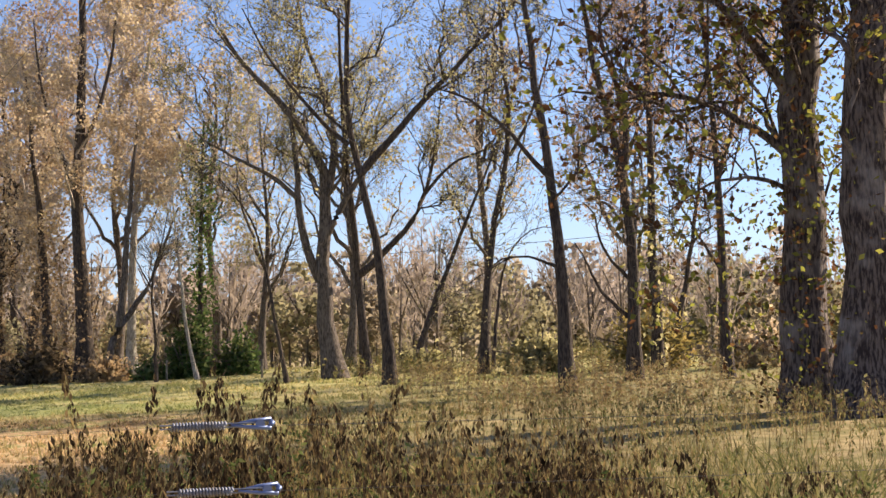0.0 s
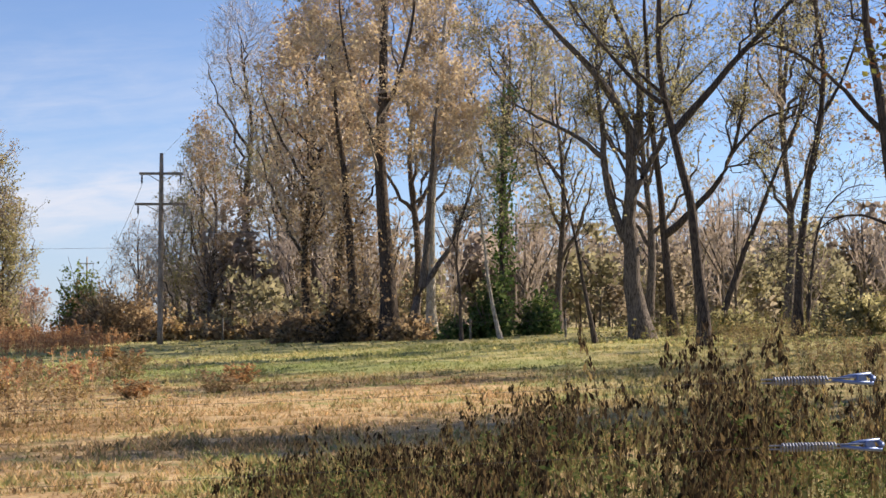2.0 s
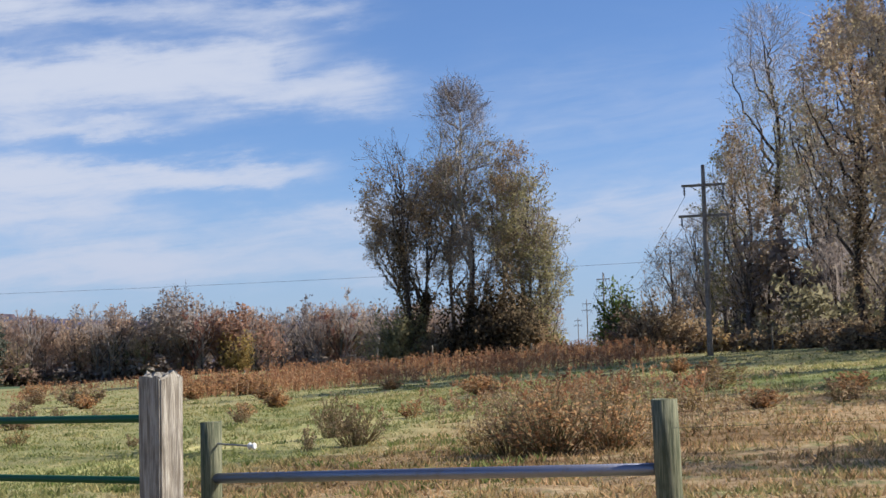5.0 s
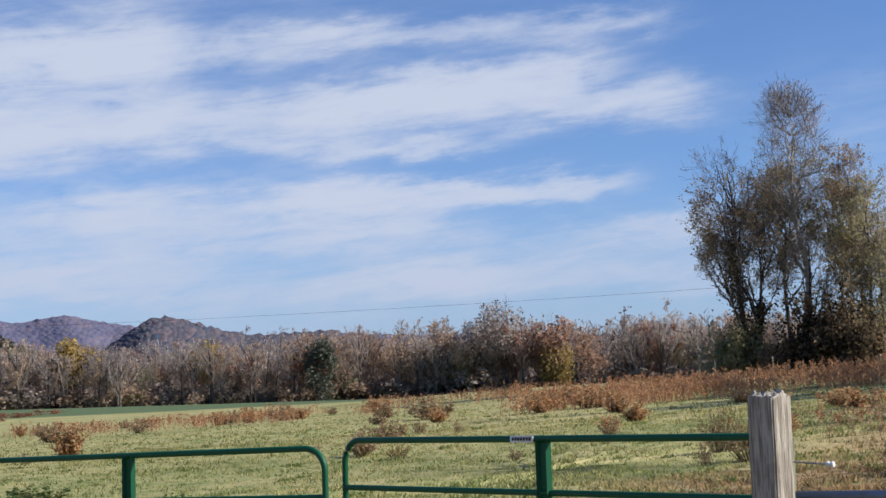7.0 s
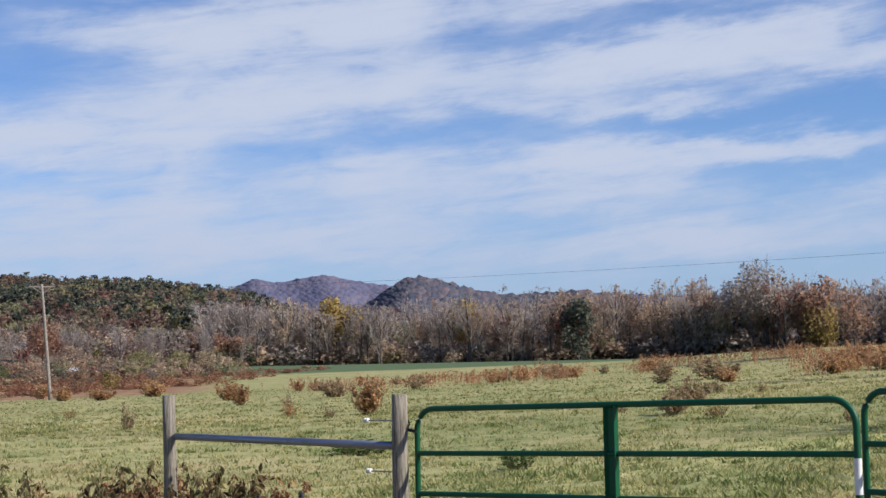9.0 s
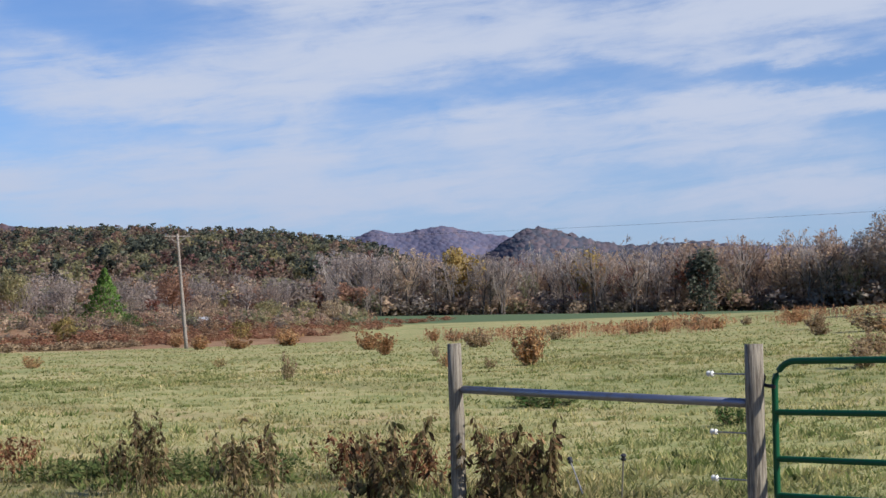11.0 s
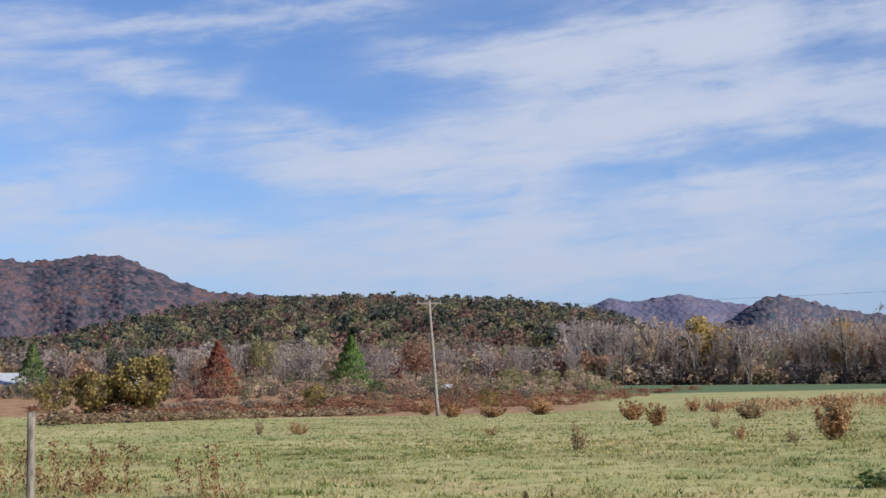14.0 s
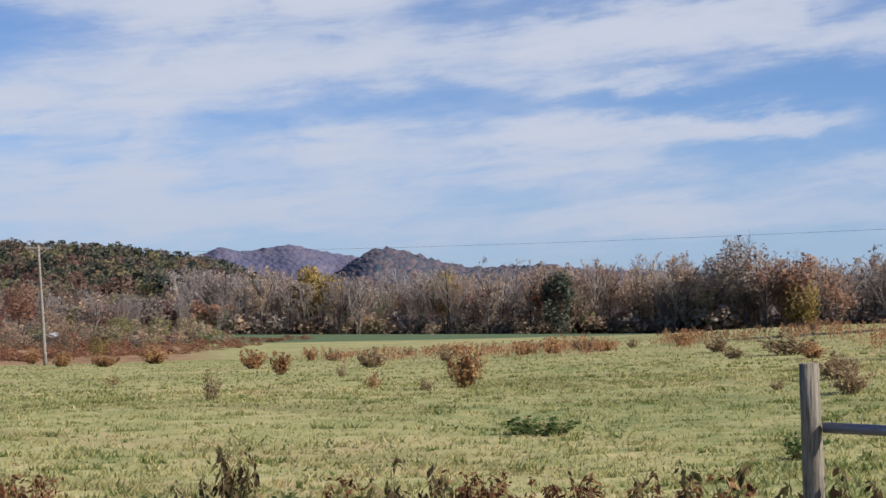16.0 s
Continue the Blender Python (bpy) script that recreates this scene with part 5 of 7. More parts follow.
def build_hill():
    A, D = np.meshgrid(np.linspace(38, 92, 110), np.linspace(420, 1700, 60), indexing="ij")
    X, Y = polar(A, D)
    Z = hill_z(X, Y) - 0.3
    Z -= 90 * smoothstep(D, 1330, 1700)
    idx = np.arange(A.size).reshape(A.shape)
    q = np.stack([idx[:-1, :-1], idx[1:, :-1], idx[1:, 1:], idx[:-1, 1:]], -1).reshape(-1, 4)
    m = forest_slope("forest_floor", [(0.2, (0.09, 0.085, 0.06)), (0.5, (0.14, 0.115, 0.085)), (0.7, (0.18, 0.115, 0.08)), (0.9, (0.12, 0.125, 0.085))], 0.16, 1.0)
    tagged(new("hill", np_mesh("hill", np.stack([X, Y, Z], -1).reshape(-1, 3), q, m, True)), "low wooded hill beyond the pasture", "hill", kind="structure")


build_hill()


def rear_z(x, y):
    """The leaf-strewn bank that rises behind the near wood."""
    d, a = np.hypot(x - 12, y), np.degrees(np.arctan2(12 - x, y))
    return ground_z(x, y) + 13.0 * smoothstep(d, 120, 260) * smoothstep(-a, -9, 6)


def build_bank():
    A, D = np.meshgrid(np.linspace(-70, 12, 80), np.linspace(100, 330, 36), indexing="ij")
    X, Y = polar(A, D)
    X = X + 12
    Z = rear_z(X, Y) - 0.15 - 1.5 * smoothstep(D, 120, 100)
    idx = np.arange(A.size).reshape(A.shape)
    q = np.stack([idx[:-1, :-1], idx[1:, :-1], idx[1:, 1:], idx[:-1, 1:]], -1).reshape(-1, 4)
    m = forest_slope("leaf_litter", [(0.2, (0.17, 0.145, 0.09)), (0.5, (0.29, 0.245, 0.15)), (0.8, (0.36, 0.32, 0.19))], 0.7, 0.5)
    tagged(new("bank", np_mesh("bank", np.stack([X, Y, Z], -1).reshape(-1, 3), q, m, True)), "bank of dry leaves rising behind the wood", "hill", kind="structure")


build_bank()
# belt and hill tints are lifted and greyed, with haze put into them
M_FAR_GREY = far_leaf("far_twigs", [(0.0, (0.25, 0.205, 0.18)), (0.5, (0.38, 0.32, 0.28)), (1.0, (0.52, 0.45, 0.395))])
M_FAR_BROWN = far_leaf("far_brown", [(0.0, (0.286, 0.198, 0.154)), (0.5, (0.451, 0.325, 0.237)), (1.0, (0.594, 0.451, 0.319))])
M_FAR_ORANGE = far_leaf("far_orange", [(0.0, (0.25, 0.115, 0.095)), (0.35, (0.33, 0.18, 0.135)), (0.7, (0.40, 0.255, 0.17)), (1.0, (0.44, 0.33, 0.2))])
M_FAR_OLIVE = far_leaf("far_olive", [(0.0, (0.143, 0.149, 0.097)), (0.5, (0.253, 0.242, 0.138)), (1.0, (0.418, 0.369, 0.187))])
M_FAR_PINE = far_leaf("far_pine", [(0.0, (0.063, 0.076, 0.064)), (0.5, (0.103, 0.115, 0.090)), (1.0, (0.172, 0.172, 0.121))], 0.35)
M_HILL_BROWN = far_leaf("hill_brown", [(0.0, (0.168, 0.126, 0.102)), (0.5, (0.252, 0.186, 0.144)), (1.0, (0.348, 0.264, 0.192))])
M_HILL_RUST = far_leaf("hill_rust", [(0.0, (0.180, 0.102, 0.094)), (0.5, (0.264, 0.156, 0.126)), (1.0, (0.348, 0.228, 0.156))])
M_FAR_DARK = far_leaf("far_brush", [(0.0, (0.121, 0.105, 0.089)), (0.5, (0.203, 0.173, 0.140)), (1.0, (0.311, 0.257, 0.203))])
M_BRUSH = leaf("brush_leaf", [(0.1, (0.2, 0.185, 0.115)), (0.5, (0.32, 0.295, 0.19)), (0.9, (0.43, 0.39, 0.25))], 0.5)
M_FAR_TAN = far_leaf("far_tan", [(0.0, (0.22, 0.18, 0.135)), (0.5, (0.35, 0.295, 0.225)), (1.0, (0.45, 0.39, 0.30))], 0.4)


def wood_field(seed, n, az_lo, az_hi, d_lo, d_hi, h_lo, h_hi):
    rng = np.random.default_rng(seed)
    a = az_lo + (az_hi - az_lo) * rng.random(n)
    d = d_lo + (d_hi - d_lo) * rng.random(n) ** (1.3 if d_hi < 1000 else 0.85)
    x, y = polar(a, d)
    return np.stack([x, y, hill_z(x, y) - 0.2], 1), h_lo + (h_hi - h_lo) * rng.random(n)


# the belt of trees across the pasture
for name, label, kind, lm, n, lo, hi, sd, d0, d1 in (
    ("bare_woods", "belt of bare grey trees beyond the pasture", "bare", M_FAR_GREY, 170, 14, 21, 1, 455, 530),
    ("brown_woods", "brown-leaved trees of the far belt", "twiggy", M_FAR_BROWN, 190, 13, 20, 2, 456, 560),
    ("orange_woods", "orange-brown trees of the far belt", "twiggy", M_FAR_ORANGE, 60, 12, 19, 3, 456, 540),
    ("olive_woods", "olive-green trees of the far belt", "twiggy", M_FAR_OLIVE, 40, 9, 16, 4, 456, 530),
    ("grey_woods", "grey-brown trees at the back of the far belt", "twiggy", M_FAR_GREY, 110, 15, 20, 6, 500, 590),
    ("undergrowth", "dark undergrowth along the far belt's foot", "shrub", M_FAR_DARK, 100, 2, 5, 5, 454, 480),
    ("undergrowth", "tangled brown brush inside the far belt", "shrub", M_FAR_BROWN, 120, 4, 9, 7, 456, 500),
    ("undergrowth", "grey-green brush inside the far belt", "shrub", M_FAR_OLIVE, 60, 3, 7, 8, 456, 520),
    ("undergrowth", "grey twiggy brush inside the far belt", "shrub", M_FAR_GREY, 110, 5, 10, 9, 458, 520),
):
    p, h = wood_field(sd, n, 11, 50, d0, d1, lo, hi)
    az_p = np.degrees(np.arctan2(-p[:, 0], p[:, 1]))
    h = h * (1.34 - 0.2 * smoothstep(az_p, 33, 42))
    # a lane is kept low under the power line
    h = h * (1 - 0.62 * smoothstep(az_p, 10.8, 11.6) * smoothstep(-az_p, -14.2, -13.4))
    woodland(name, label, kind, lm, M_BARK_GREY, p, h, sd, 1.5 if kind == "shrub" else 1.25, 1.0)
# the hill
for name, label, kind, lm, n, lo, hi, sd in (
    ("pine_woods", "dark pines over the low hill", "pine", M_FAR_PINE, 760, 9, 16, 11),
    ("brown_woods", "brown-leaved trees on the low hill", "leafy", M_HILL_BROWN, 420, 10, 15, 13),
    ("orange_woods", "rust-red trees on the low hill", "leafy", M_HILL_RUST, 260, 10, 15, 14),
    ("olive_woods", "olive-green trees on the low hill", "leafy", M_FAR_OLIVE, 480, 10, 15, 15),
):
    p, h = wood_field(sd, n, 45, 80, 620 if kind != "pine" else 680, 1290, lo, hi)
    woodland(name, label, kind, lm, M_BARK_GREY, p, h, sd, 1.25, 0.5)
for name, label, kind, lm, n, lo, hi, sd in (
    ("bare_woods", "bare grey trees at the hill's foot", "bare", M_FAR_GREY, 70, 11, 15, 12),
    ("brown_woods", "brown-leaved trees at the hill's foot", "leafy", M_FAR_BROWN, 75, 9, 14, 16),
    ("orange_woods", "rust-red trees at the hill's foot", "leafy", M_FAR_ORANGE, 45, 8, 13, 17),
    ("olive_woods", "olive-green trees at the hill's foot", "leafy", M_FAR_OLIVE, 55, 8, 12, 18),
    ("grey_woods", "grey twiggy trees at the hill's foot", "leafy", M_FAR_GREY, 80, 9, 13, 19),
):
    p, h = wood_field(sd, n, 48, 80, 430, 640, lo, hi)
    woodland(name, label, kind, lm, M_BARK_GREY, p, h, sd, 1.35, 1.1)
# shrubs and small trees where the bottom land meets the hill
for name, label, lm, n, lo, hi, sd in (
    ("tan_shrubs", "tan shrubs on the bottom land", M_FAR_BROWN, 150, 1.5, 4.5, 41),
    ("olive_shrubs", "olive-green shrubs on the bottom land", M_FAR_OLIVE, 130, 1.5, 4.5, 42),
    ("red_shrubs", "rust-red shrubs on the bottom land", M_FAR_ORANGE, 90, 1.5, 4, 43),
    ("dark_shrubs", "dark brush on the bottom land", M_FAR_DARK, 110, 1.2, 3.5, 44),
):
    p, h = wood_field(sd, n, 48.5, 80, 275, 440, lo, hi)
    woodland(name, label, "shrub", lm, M_BARK_GREY, p, h, sd, 1.3)
p, h = wood_field(45, 30, 48.5, 80, 380, 440, 8, 13)
woodland("bare_woods", "bare grey trees on the bottom land", "bare", M_FAR_GREY, M_BARK_GREY, p, h, 45, 1.2)
# behind the near wood
for name, label, kind, lm, n, d0, d1, lo, hi, sd in (
    ("bare_woods", "bare trees filling the wood behind the edge", "bare", M_FAR_GREY, 80, 110, 250, 8, 14, 21),
    ("brown_woods", "tan saplings and brush deep in the wood", "leafy", M_FAR_TAN, 150, 120, 250, 3, 7, 22),
    ("olive_woods", "olive saplings deep in the wood", "leafy", M_FAR_OLIVE, 60, 110, 220, 2, 5, 23),
    ("brush", "pale tan brush filling the wood behind the edge", "leafy", M_FAR_TAN, 120, 80, 150, 4, 9, 25),
    ("brush", "yellow-olive brush filling the wood behind the edge", "leafy", M_BRUSH, 100, 78, 140, 3, 7, 26),
    ("brush", "grey twiggy brush behind the edge trees", "leafy", M_FAR_GREY, 70, 85, 150, 5, 10, 27),
    ("bare_woods", "thin saplings close behind the edge trees", "bare", M_FAR_GREY, 34, 66, 100, 5, 10, 24),
):
    rng_w = np.random.default_rng(sd)
    a = -42 + 50 * rng_w.random(n)
    d = d0 + (d1 - d0) * rng_w.random(n)
    x, y = polar(a, d)
    x = x + 12
    woodland(name, label, kind, lm, M_BARK_GREY, np.stack([x, y, rear_z(x, y) - 0.3], 1), lo + (hi - lo) * rng_w.random(n), sd, 1.0, 1.3)


# brush and saplings under the wood's open end
for name, label, kind, lm, n, lo, hi, sd in (
    ("saplings", "bare grey saplings under the wood's open end", "bare", M_FAR_GREY, 22, 5, 9, 61),
    ("brushwood", "tan brush under the wood's open end", "shrub", M_FAR_TAN, 26, 1.5, 3.5, 62),
    ("brushwood", "brown brush under the wood's open end", "shrub", M_LEAF_BUSH, 24, 1.0, 2.5, 63),
    ("brushwood", "olive brush under the wood's open end", "shrub", M_LEAF_OLIVE, 22, 1.5, 3.5, 64),
):
    rng_w = np.random.default_rng(sd)
    u = rng_w.random(n)
    x = 11.0 - 20.0 * u + rng_w.normal(size=n) * 1.2
    y = 70.0 + 40.0 * u + rng_w.random(n) * 12.0
    woodland(name, label, kind, lm, M_BARK_GREY, np.stack([x, y, ground_z(x, y) - 0.1], 1), lo + (hi - lo) * rng_w.random(n), sd, 1.0, 3.0)


# ---- mountains ----
def ridge(name, label, dist, deep, peaks, mat, seed, az_lo, az_hi, crowns):
    """A long wooded ridge. peaks: azimuth and degrees of height along the skyline; crowns: how far the treetops stand out."""
    az_ = np.linspace(az_lo, az_hi, int((az_hi - az_lo) * 7))
    t = np.linspace(0, 1, 60)
    A, T = np.meshgrid(az_, t, indexing="ij")
    h = np.interp(az_, [p[0] for p in peaks], [p[1] for p in peaks])
    for _ in range(4):
        h[1:-1] = (h[:-2] + 2 * h[1:-1] + h[2:]) / 4
    rng = np.random.default_rng(seed)
    D = dist - deep * (1 - T)
    crest = np.tan(np.radians(h))[:, None] * dist
    spur = 0.04 * np.sin(A * 1.1 + 3 * T + seed) + 0.035 * np.sin(A * 2.6 - 4 * T + 1) + 0.012 * np.sin(A * 4.7 + 6 * T + 2 * seed)
    Z = crest * np.clip(T ** 1.15 + spur * T * (1 - T) * 2.4, 0, 1.2) + 1.6
    tree = rng.random(Z.shape) ** 2
    Z += (tree - 0.35) * crowns * (0.3 + 0.5 * (T > 0.97))
    X, Y = polar(A, D + (rng.random(Z.shape) - 0.5) * deep / 60)
    idx = np.arange(A.size).reshape(A.shape)
    q = np.stack([idx[:-1, :-1], idx[1:, :-1], idx[1:, 1:], idx[:-1, 1:]], -1).reshape(-1, 4)
    tagged(new(name, np_mesh(name, np.stack([X, Y, Z], -1).reshape(-1, 3), q, mat, True)), label, "mountain", kind="structure")


# slope tints are shifted to blue-violet: distance haze put into the base colour
M_SLOPE = mountain_side("hazed_autumn_slope", [(0.3, (0.03, 0.037, 0.05)), (0.4, (0.06, 0.058, 0.076)), (0.47, (0.115, 0.078, 0.088)), (0.53, (0.048, 0.056, 0.072)), (0.6, (0.105, 0.082, 0.1)), (0.7, (0.125, 0.076, 0.072))], 2300, 9.0, 4.0)
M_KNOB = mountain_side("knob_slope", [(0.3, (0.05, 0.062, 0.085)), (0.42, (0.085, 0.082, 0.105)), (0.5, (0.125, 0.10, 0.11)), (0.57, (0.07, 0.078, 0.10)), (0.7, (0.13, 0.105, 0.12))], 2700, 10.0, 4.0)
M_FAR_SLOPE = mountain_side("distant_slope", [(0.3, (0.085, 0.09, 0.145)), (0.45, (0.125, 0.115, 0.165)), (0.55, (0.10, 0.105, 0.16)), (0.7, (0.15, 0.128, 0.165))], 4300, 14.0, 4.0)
ridge("mountain", "autumn mountains on the horizon, tinted blue-purple with haze", 4300, 1500,
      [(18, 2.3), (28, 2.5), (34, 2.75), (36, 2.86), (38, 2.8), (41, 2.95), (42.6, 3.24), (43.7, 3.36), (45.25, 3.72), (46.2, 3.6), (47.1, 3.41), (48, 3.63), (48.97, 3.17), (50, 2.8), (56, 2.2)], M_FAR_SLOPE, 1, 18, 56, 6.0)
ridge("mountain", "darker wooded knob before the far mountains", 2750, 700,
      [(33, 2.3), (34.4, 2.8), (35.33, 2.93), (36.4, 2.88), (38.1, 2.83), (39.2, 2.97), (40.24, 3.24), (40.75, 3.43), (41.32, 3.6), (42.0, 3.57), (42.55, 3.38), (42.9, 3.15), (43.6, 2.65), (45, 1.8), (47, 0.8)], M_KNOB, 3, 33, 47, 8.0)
ridge("mountain", "wooded mountain in brown autumn colour with a bluish haze tint", 2600, 1300,
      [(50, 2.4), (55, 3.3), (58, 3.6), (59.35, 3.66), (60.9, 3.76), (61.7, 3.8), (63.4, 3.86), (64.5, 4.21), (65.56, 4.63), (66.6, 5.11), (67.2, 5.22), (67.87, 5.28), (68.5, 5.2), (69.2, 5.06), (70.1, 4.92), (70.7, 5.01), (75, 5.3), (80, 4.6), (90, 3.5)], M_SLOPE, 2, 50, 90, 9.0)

# ---- fence, gates, poles ----
M_POST = wood_post("weathered_post", (0.12, 0.10, 0.078), (0.30, 0.265, 0.21))
M_POST_PALE = wood_post("bleached_post", (0.19, 0.16, 0.125), (0.46, 0.42, 0.35))
M_POST_GREEN = wood_post("treated_post", (0.085, 0.095, 0.055), (0.235, 0.23, 0.145))
M_PIPE = metal_pipe("galvanised_pipe", (0.25, 0.265, 0.33))
M_GATE = metal_pipe("green_enamel", (0.003, 0.075, 0.03), 0.42, 0.0, (0.02, 0.05, 0.03))
M_WIRE = plain("fence_wire", (0.35, 0.34, 0.33), 0.5, 0.8)
M_WHITE = plain("white_insulator", (0.75, 0.74, 0.7), 0.4)
M_BLACK = plain("black_plastic", (0.03, 0.03, 0.035), 0.4)
M_POLE = wood_post("utility_pole_wood", (0.16, 0.13, 0.11), (0.34, 0.30, 0.26))
M_LINE = plain("power_line", (0.08, 0.08, 0.085), 0.6, 0.3)
M_SPRING = metal_pipe("zinc_spring", (0.2, 0.225, 0.28), 0.6, 0.4)


def tube_mesh(name, pts, radius, sides, mat, k=None):
    p = np.asarray(pts, float)
    if k:
        p = resample(p, k)
    r = np.broadcast_to(np.asarray(radius, float), (len(p),))
    return np_mesh(name, *tubes(p[None], r[None], sides), mat, True)


def capped(name, pts, radii, sides, mat, wob=0.0, seed=0):
    """A round bar with closed ends."""
    rng = np.random.default_rng(seed)
    p = np.asarray(pts, float)
    v, f = tubes(p[None], np.asarray(radii, float)[None], sides)
    v = v + rng.normal(size=v.shape) * wob
    bm = bmesh.new()
    vs = [bm.verts.new(x) for x in v]
    for q in f:
        bm.faces.new([vs[i] for i in q])
    bm.faces.new(vs[:sides][::-1])
    bm.faces.new(vs[-sides:])
    bmesh.ops.recalc_face_normals(bm, faces=bm.faces)
    me = bpy.data.meshes.new(name)
    bm.to_mesh(me)
    bm.free()
    for poly in me.polygons:
        poly.use_smooth = len(poly.vertices) == 4
    me.materials.append(mat)
    return me


def post(name, label, x, y, top, radius, mat, lean=(0, 0), seed=0, group="fence posts"):
    z0 = float(ground_z(x, y)) - 0.35
    h = top - z0
    zs = np.linspace(0, h, 7)
    pts = np.stack([lean[0] * zs / h, lean[1] * zs / h, zs], 1)
    root = thing(name, label, "fence post", (x, y, z0), group=group)
    part("shaft", capped("shaft", pts, np.linspace(radius * 1.04, radius * 0.97, 7), 16, mat, 0.0025, seed), root)
    return root


def square_post(x, y, top, w, mat, turn):
    """A big square post, split down one corner at its top."""
    z0 = float(ground_z(x, y)) - 0.3
    bm = bmesh.new()
    bmesh.ops.create_cube(bm, size=1.0)
    for v in bm.verts:
        v.co = Vector((v.co.x * w, v.co.y * w, (v.co.z + 0.5) * (top - z0)))
    bmesh.ops.subdivide_edges(bm, edges=bm.edges[:], cuts=4, use_grid_fill=True)
    rng = random.Random(5)
    for v in bm.verts:
        v.co.x += rng.uniform(-0.004, 0.004)
        v.co.y += rng.uniform(-0.004, 0.004)
        if v.co.z > (top - z0) - 0.01:
            v.co.z += rng.uniform(-0.035, 0.006) - (0.03 if abs(v.co.x - v.co.y) < 0.03 else 0.0)
    bmesh.ops.bevel(bm, geom=[e for e in bm.edges if e.calc_face_angle(0) > 1.2], offset=0.008, segments=2, affect="EDGES")
    me = bpy.data.meshes.new("shaft")
    bm.to_mesh(me)
    bm.free()
    me.materials.append(mat)
    root = thing("gate_post", "weathered square timber gate post with a split top", "fence post", (x, y, z0), turn)
    part("shaft", me, root)


def gate(place, turn, lead, label, plate, L, brace):
    """A tubular farm gate, hung on its left end: bent outer frame, rails, one upright brace. lead: its rise along its length."""
    H, r, bend = 1.24, 0.022, 0.16
    root = thing("farm_gate", label, "gate", place, turn, "green farm gates")
    loop = []
    for cx, a0 in ((bend, math.pi), (L - bend, math.pi / 2)):
        for i in range(8):
            a = a0 - i / 7 * math.pi / 2
            loop.append((cx + bend * math.cos(a), H - bend + bend * math.sin(a)))
    loop = [(0, 0.0)] + loop + [(L, 0.0)]
    tilt = lambda x: lead * x / L
    part("outer_frame", tube_mesh("outer_frame", [(x, 0, z + tilt(x)) for x, z in loop], r, 12, M_GATE), root)
    for z in (0.0, 0.17, 0.36, 0.60, 0.905):
        part("rail", tube_mesh("rail", [(0.0, 0, z + tilt(0)), (L / 2, 0, z + tilt(L / 2)), (L, 0, z + tilt(L))], r * 0.95, 10, M_GATE), root)
    # flat channel brace at the middle
    xb = brace * L
    bm = bmesh.new()
    bmesh.ops.create_cube(bm, size=1.0)
    for v in bm.verts:
        v.co = Vector((xb + v.co.x * 0.09, -0.012 + v.co.y * 0.05, (v.co.z + 0.5) * (H - 0.01) + tilt(xb)))
    front = [f for f in bm.faces if f.normal.y < -0.5]
    bmesh.ops.inset_region(bm, faces=front, thickness=0.022, depth=-0.03)
    me = bpy.data.meshes.new("brace")
    bm.to_mesh(me)
    bm.free()
    me.materials.append(M_GATE)
    part("brace", me, root)
    if plate:
        bm = bmesh.new()
        bmesh.ops.create_cube(bm, size=1.0)
        for v in bm.verts:
            v.co = Vector((xb - 0.17 + v.co.x * 0.2, -0.026 + v.co.y * 0.006, H + tilt(xb) + v.co.z * 0.044))
        me = bpy.data.meshes.new("label_plate")
        bm.to_mesh(me)
        bm.free()
        me.materials.append(M_WHITE)
        pl = part("label_plate", me, root, "small white maker's plate with dark marks")
        for i in range(7):
            bm = bmesh.new()
            bmesh.ops.create_cube(bm, size=1.0)
            for v in bm.verts:
                v.co = Vector((xb - 0.243 + i * 0.0245 + v.co.x * 0.015, -0.031 + v.co.y * 0.004, H + tilt(xb) + v.co.z * 0.02))
            me = bpy.data.meshes.new("mark")
            bm.to_mesh(me)
            bm.free()
            me.materials.append(M_BLACK)
            part("mark", me, pl)
    else:
        part("sticker", tube_mesh("sticker", [(L, 0, 0.88 + tilt(L)), (L, 0, 0.66 + tilt(L))], r * 1.12, 12, M_WHITE), root, "white reflective tape round the gate's end")
    return root


# two leaves between the brace posts
Z1 = 1.305 - 1.24
gate((0.02, 0.0, Z1), 0.0, 0.075, "green tubular steel farm gate, shut", False, 3.59, 0.5)
gate((3.43, 0.50, 1.415 - 1.24), -15.8, 0.012, "second green tubular farm gate with a white plate", True, 3.72, 0.53)
post("brace_post", "grey round timber brace post beside the pasture gate", -0.07, -0.1, 1.42, 0.062, M_POST, (0.0, 0.0), 1)
post("brace_post", "leaning grey round timber post at the fence's brace", -2.88, -0.03, 1.42, 0.058, M_POST, (-0.05, 0.0), 2)
post("brace_post", "greenish round treated brace post", 6.72, 0.40, 1.38, 0.066, M_POST_GREEN, (0, 0), 3)
post("brace_post", "greenish round treated post at the brace's far end", 9.63, -0.34, 1.47, 0.066, M_POST_GREEN, (-0.03, 0), 4)
square_post(7.035, -0.74, 1.67, 0.165, M_POST_PALE, 73)
post("fence_post", "old grey timber post standing in dry weeds", -22.7, 1.0, 1.29, 0.07, M_POST, (-0.05, 0), 5)


def brace_pipe(a, b, label):
    m = (Vector(a) + Vector(b)) / 2
    root = thing("brace_pipe", label, "fence brace", tuple(m))
    p = [(Vector(a) - m)[:], (Vector(a) * 0.5 + Vector(b) * 0.5 - m)[:], (Vector(b) - m)[:]]
    part("pipe", capped("pipe", p, [0.031] * 3, 14, M_PIPE), root)


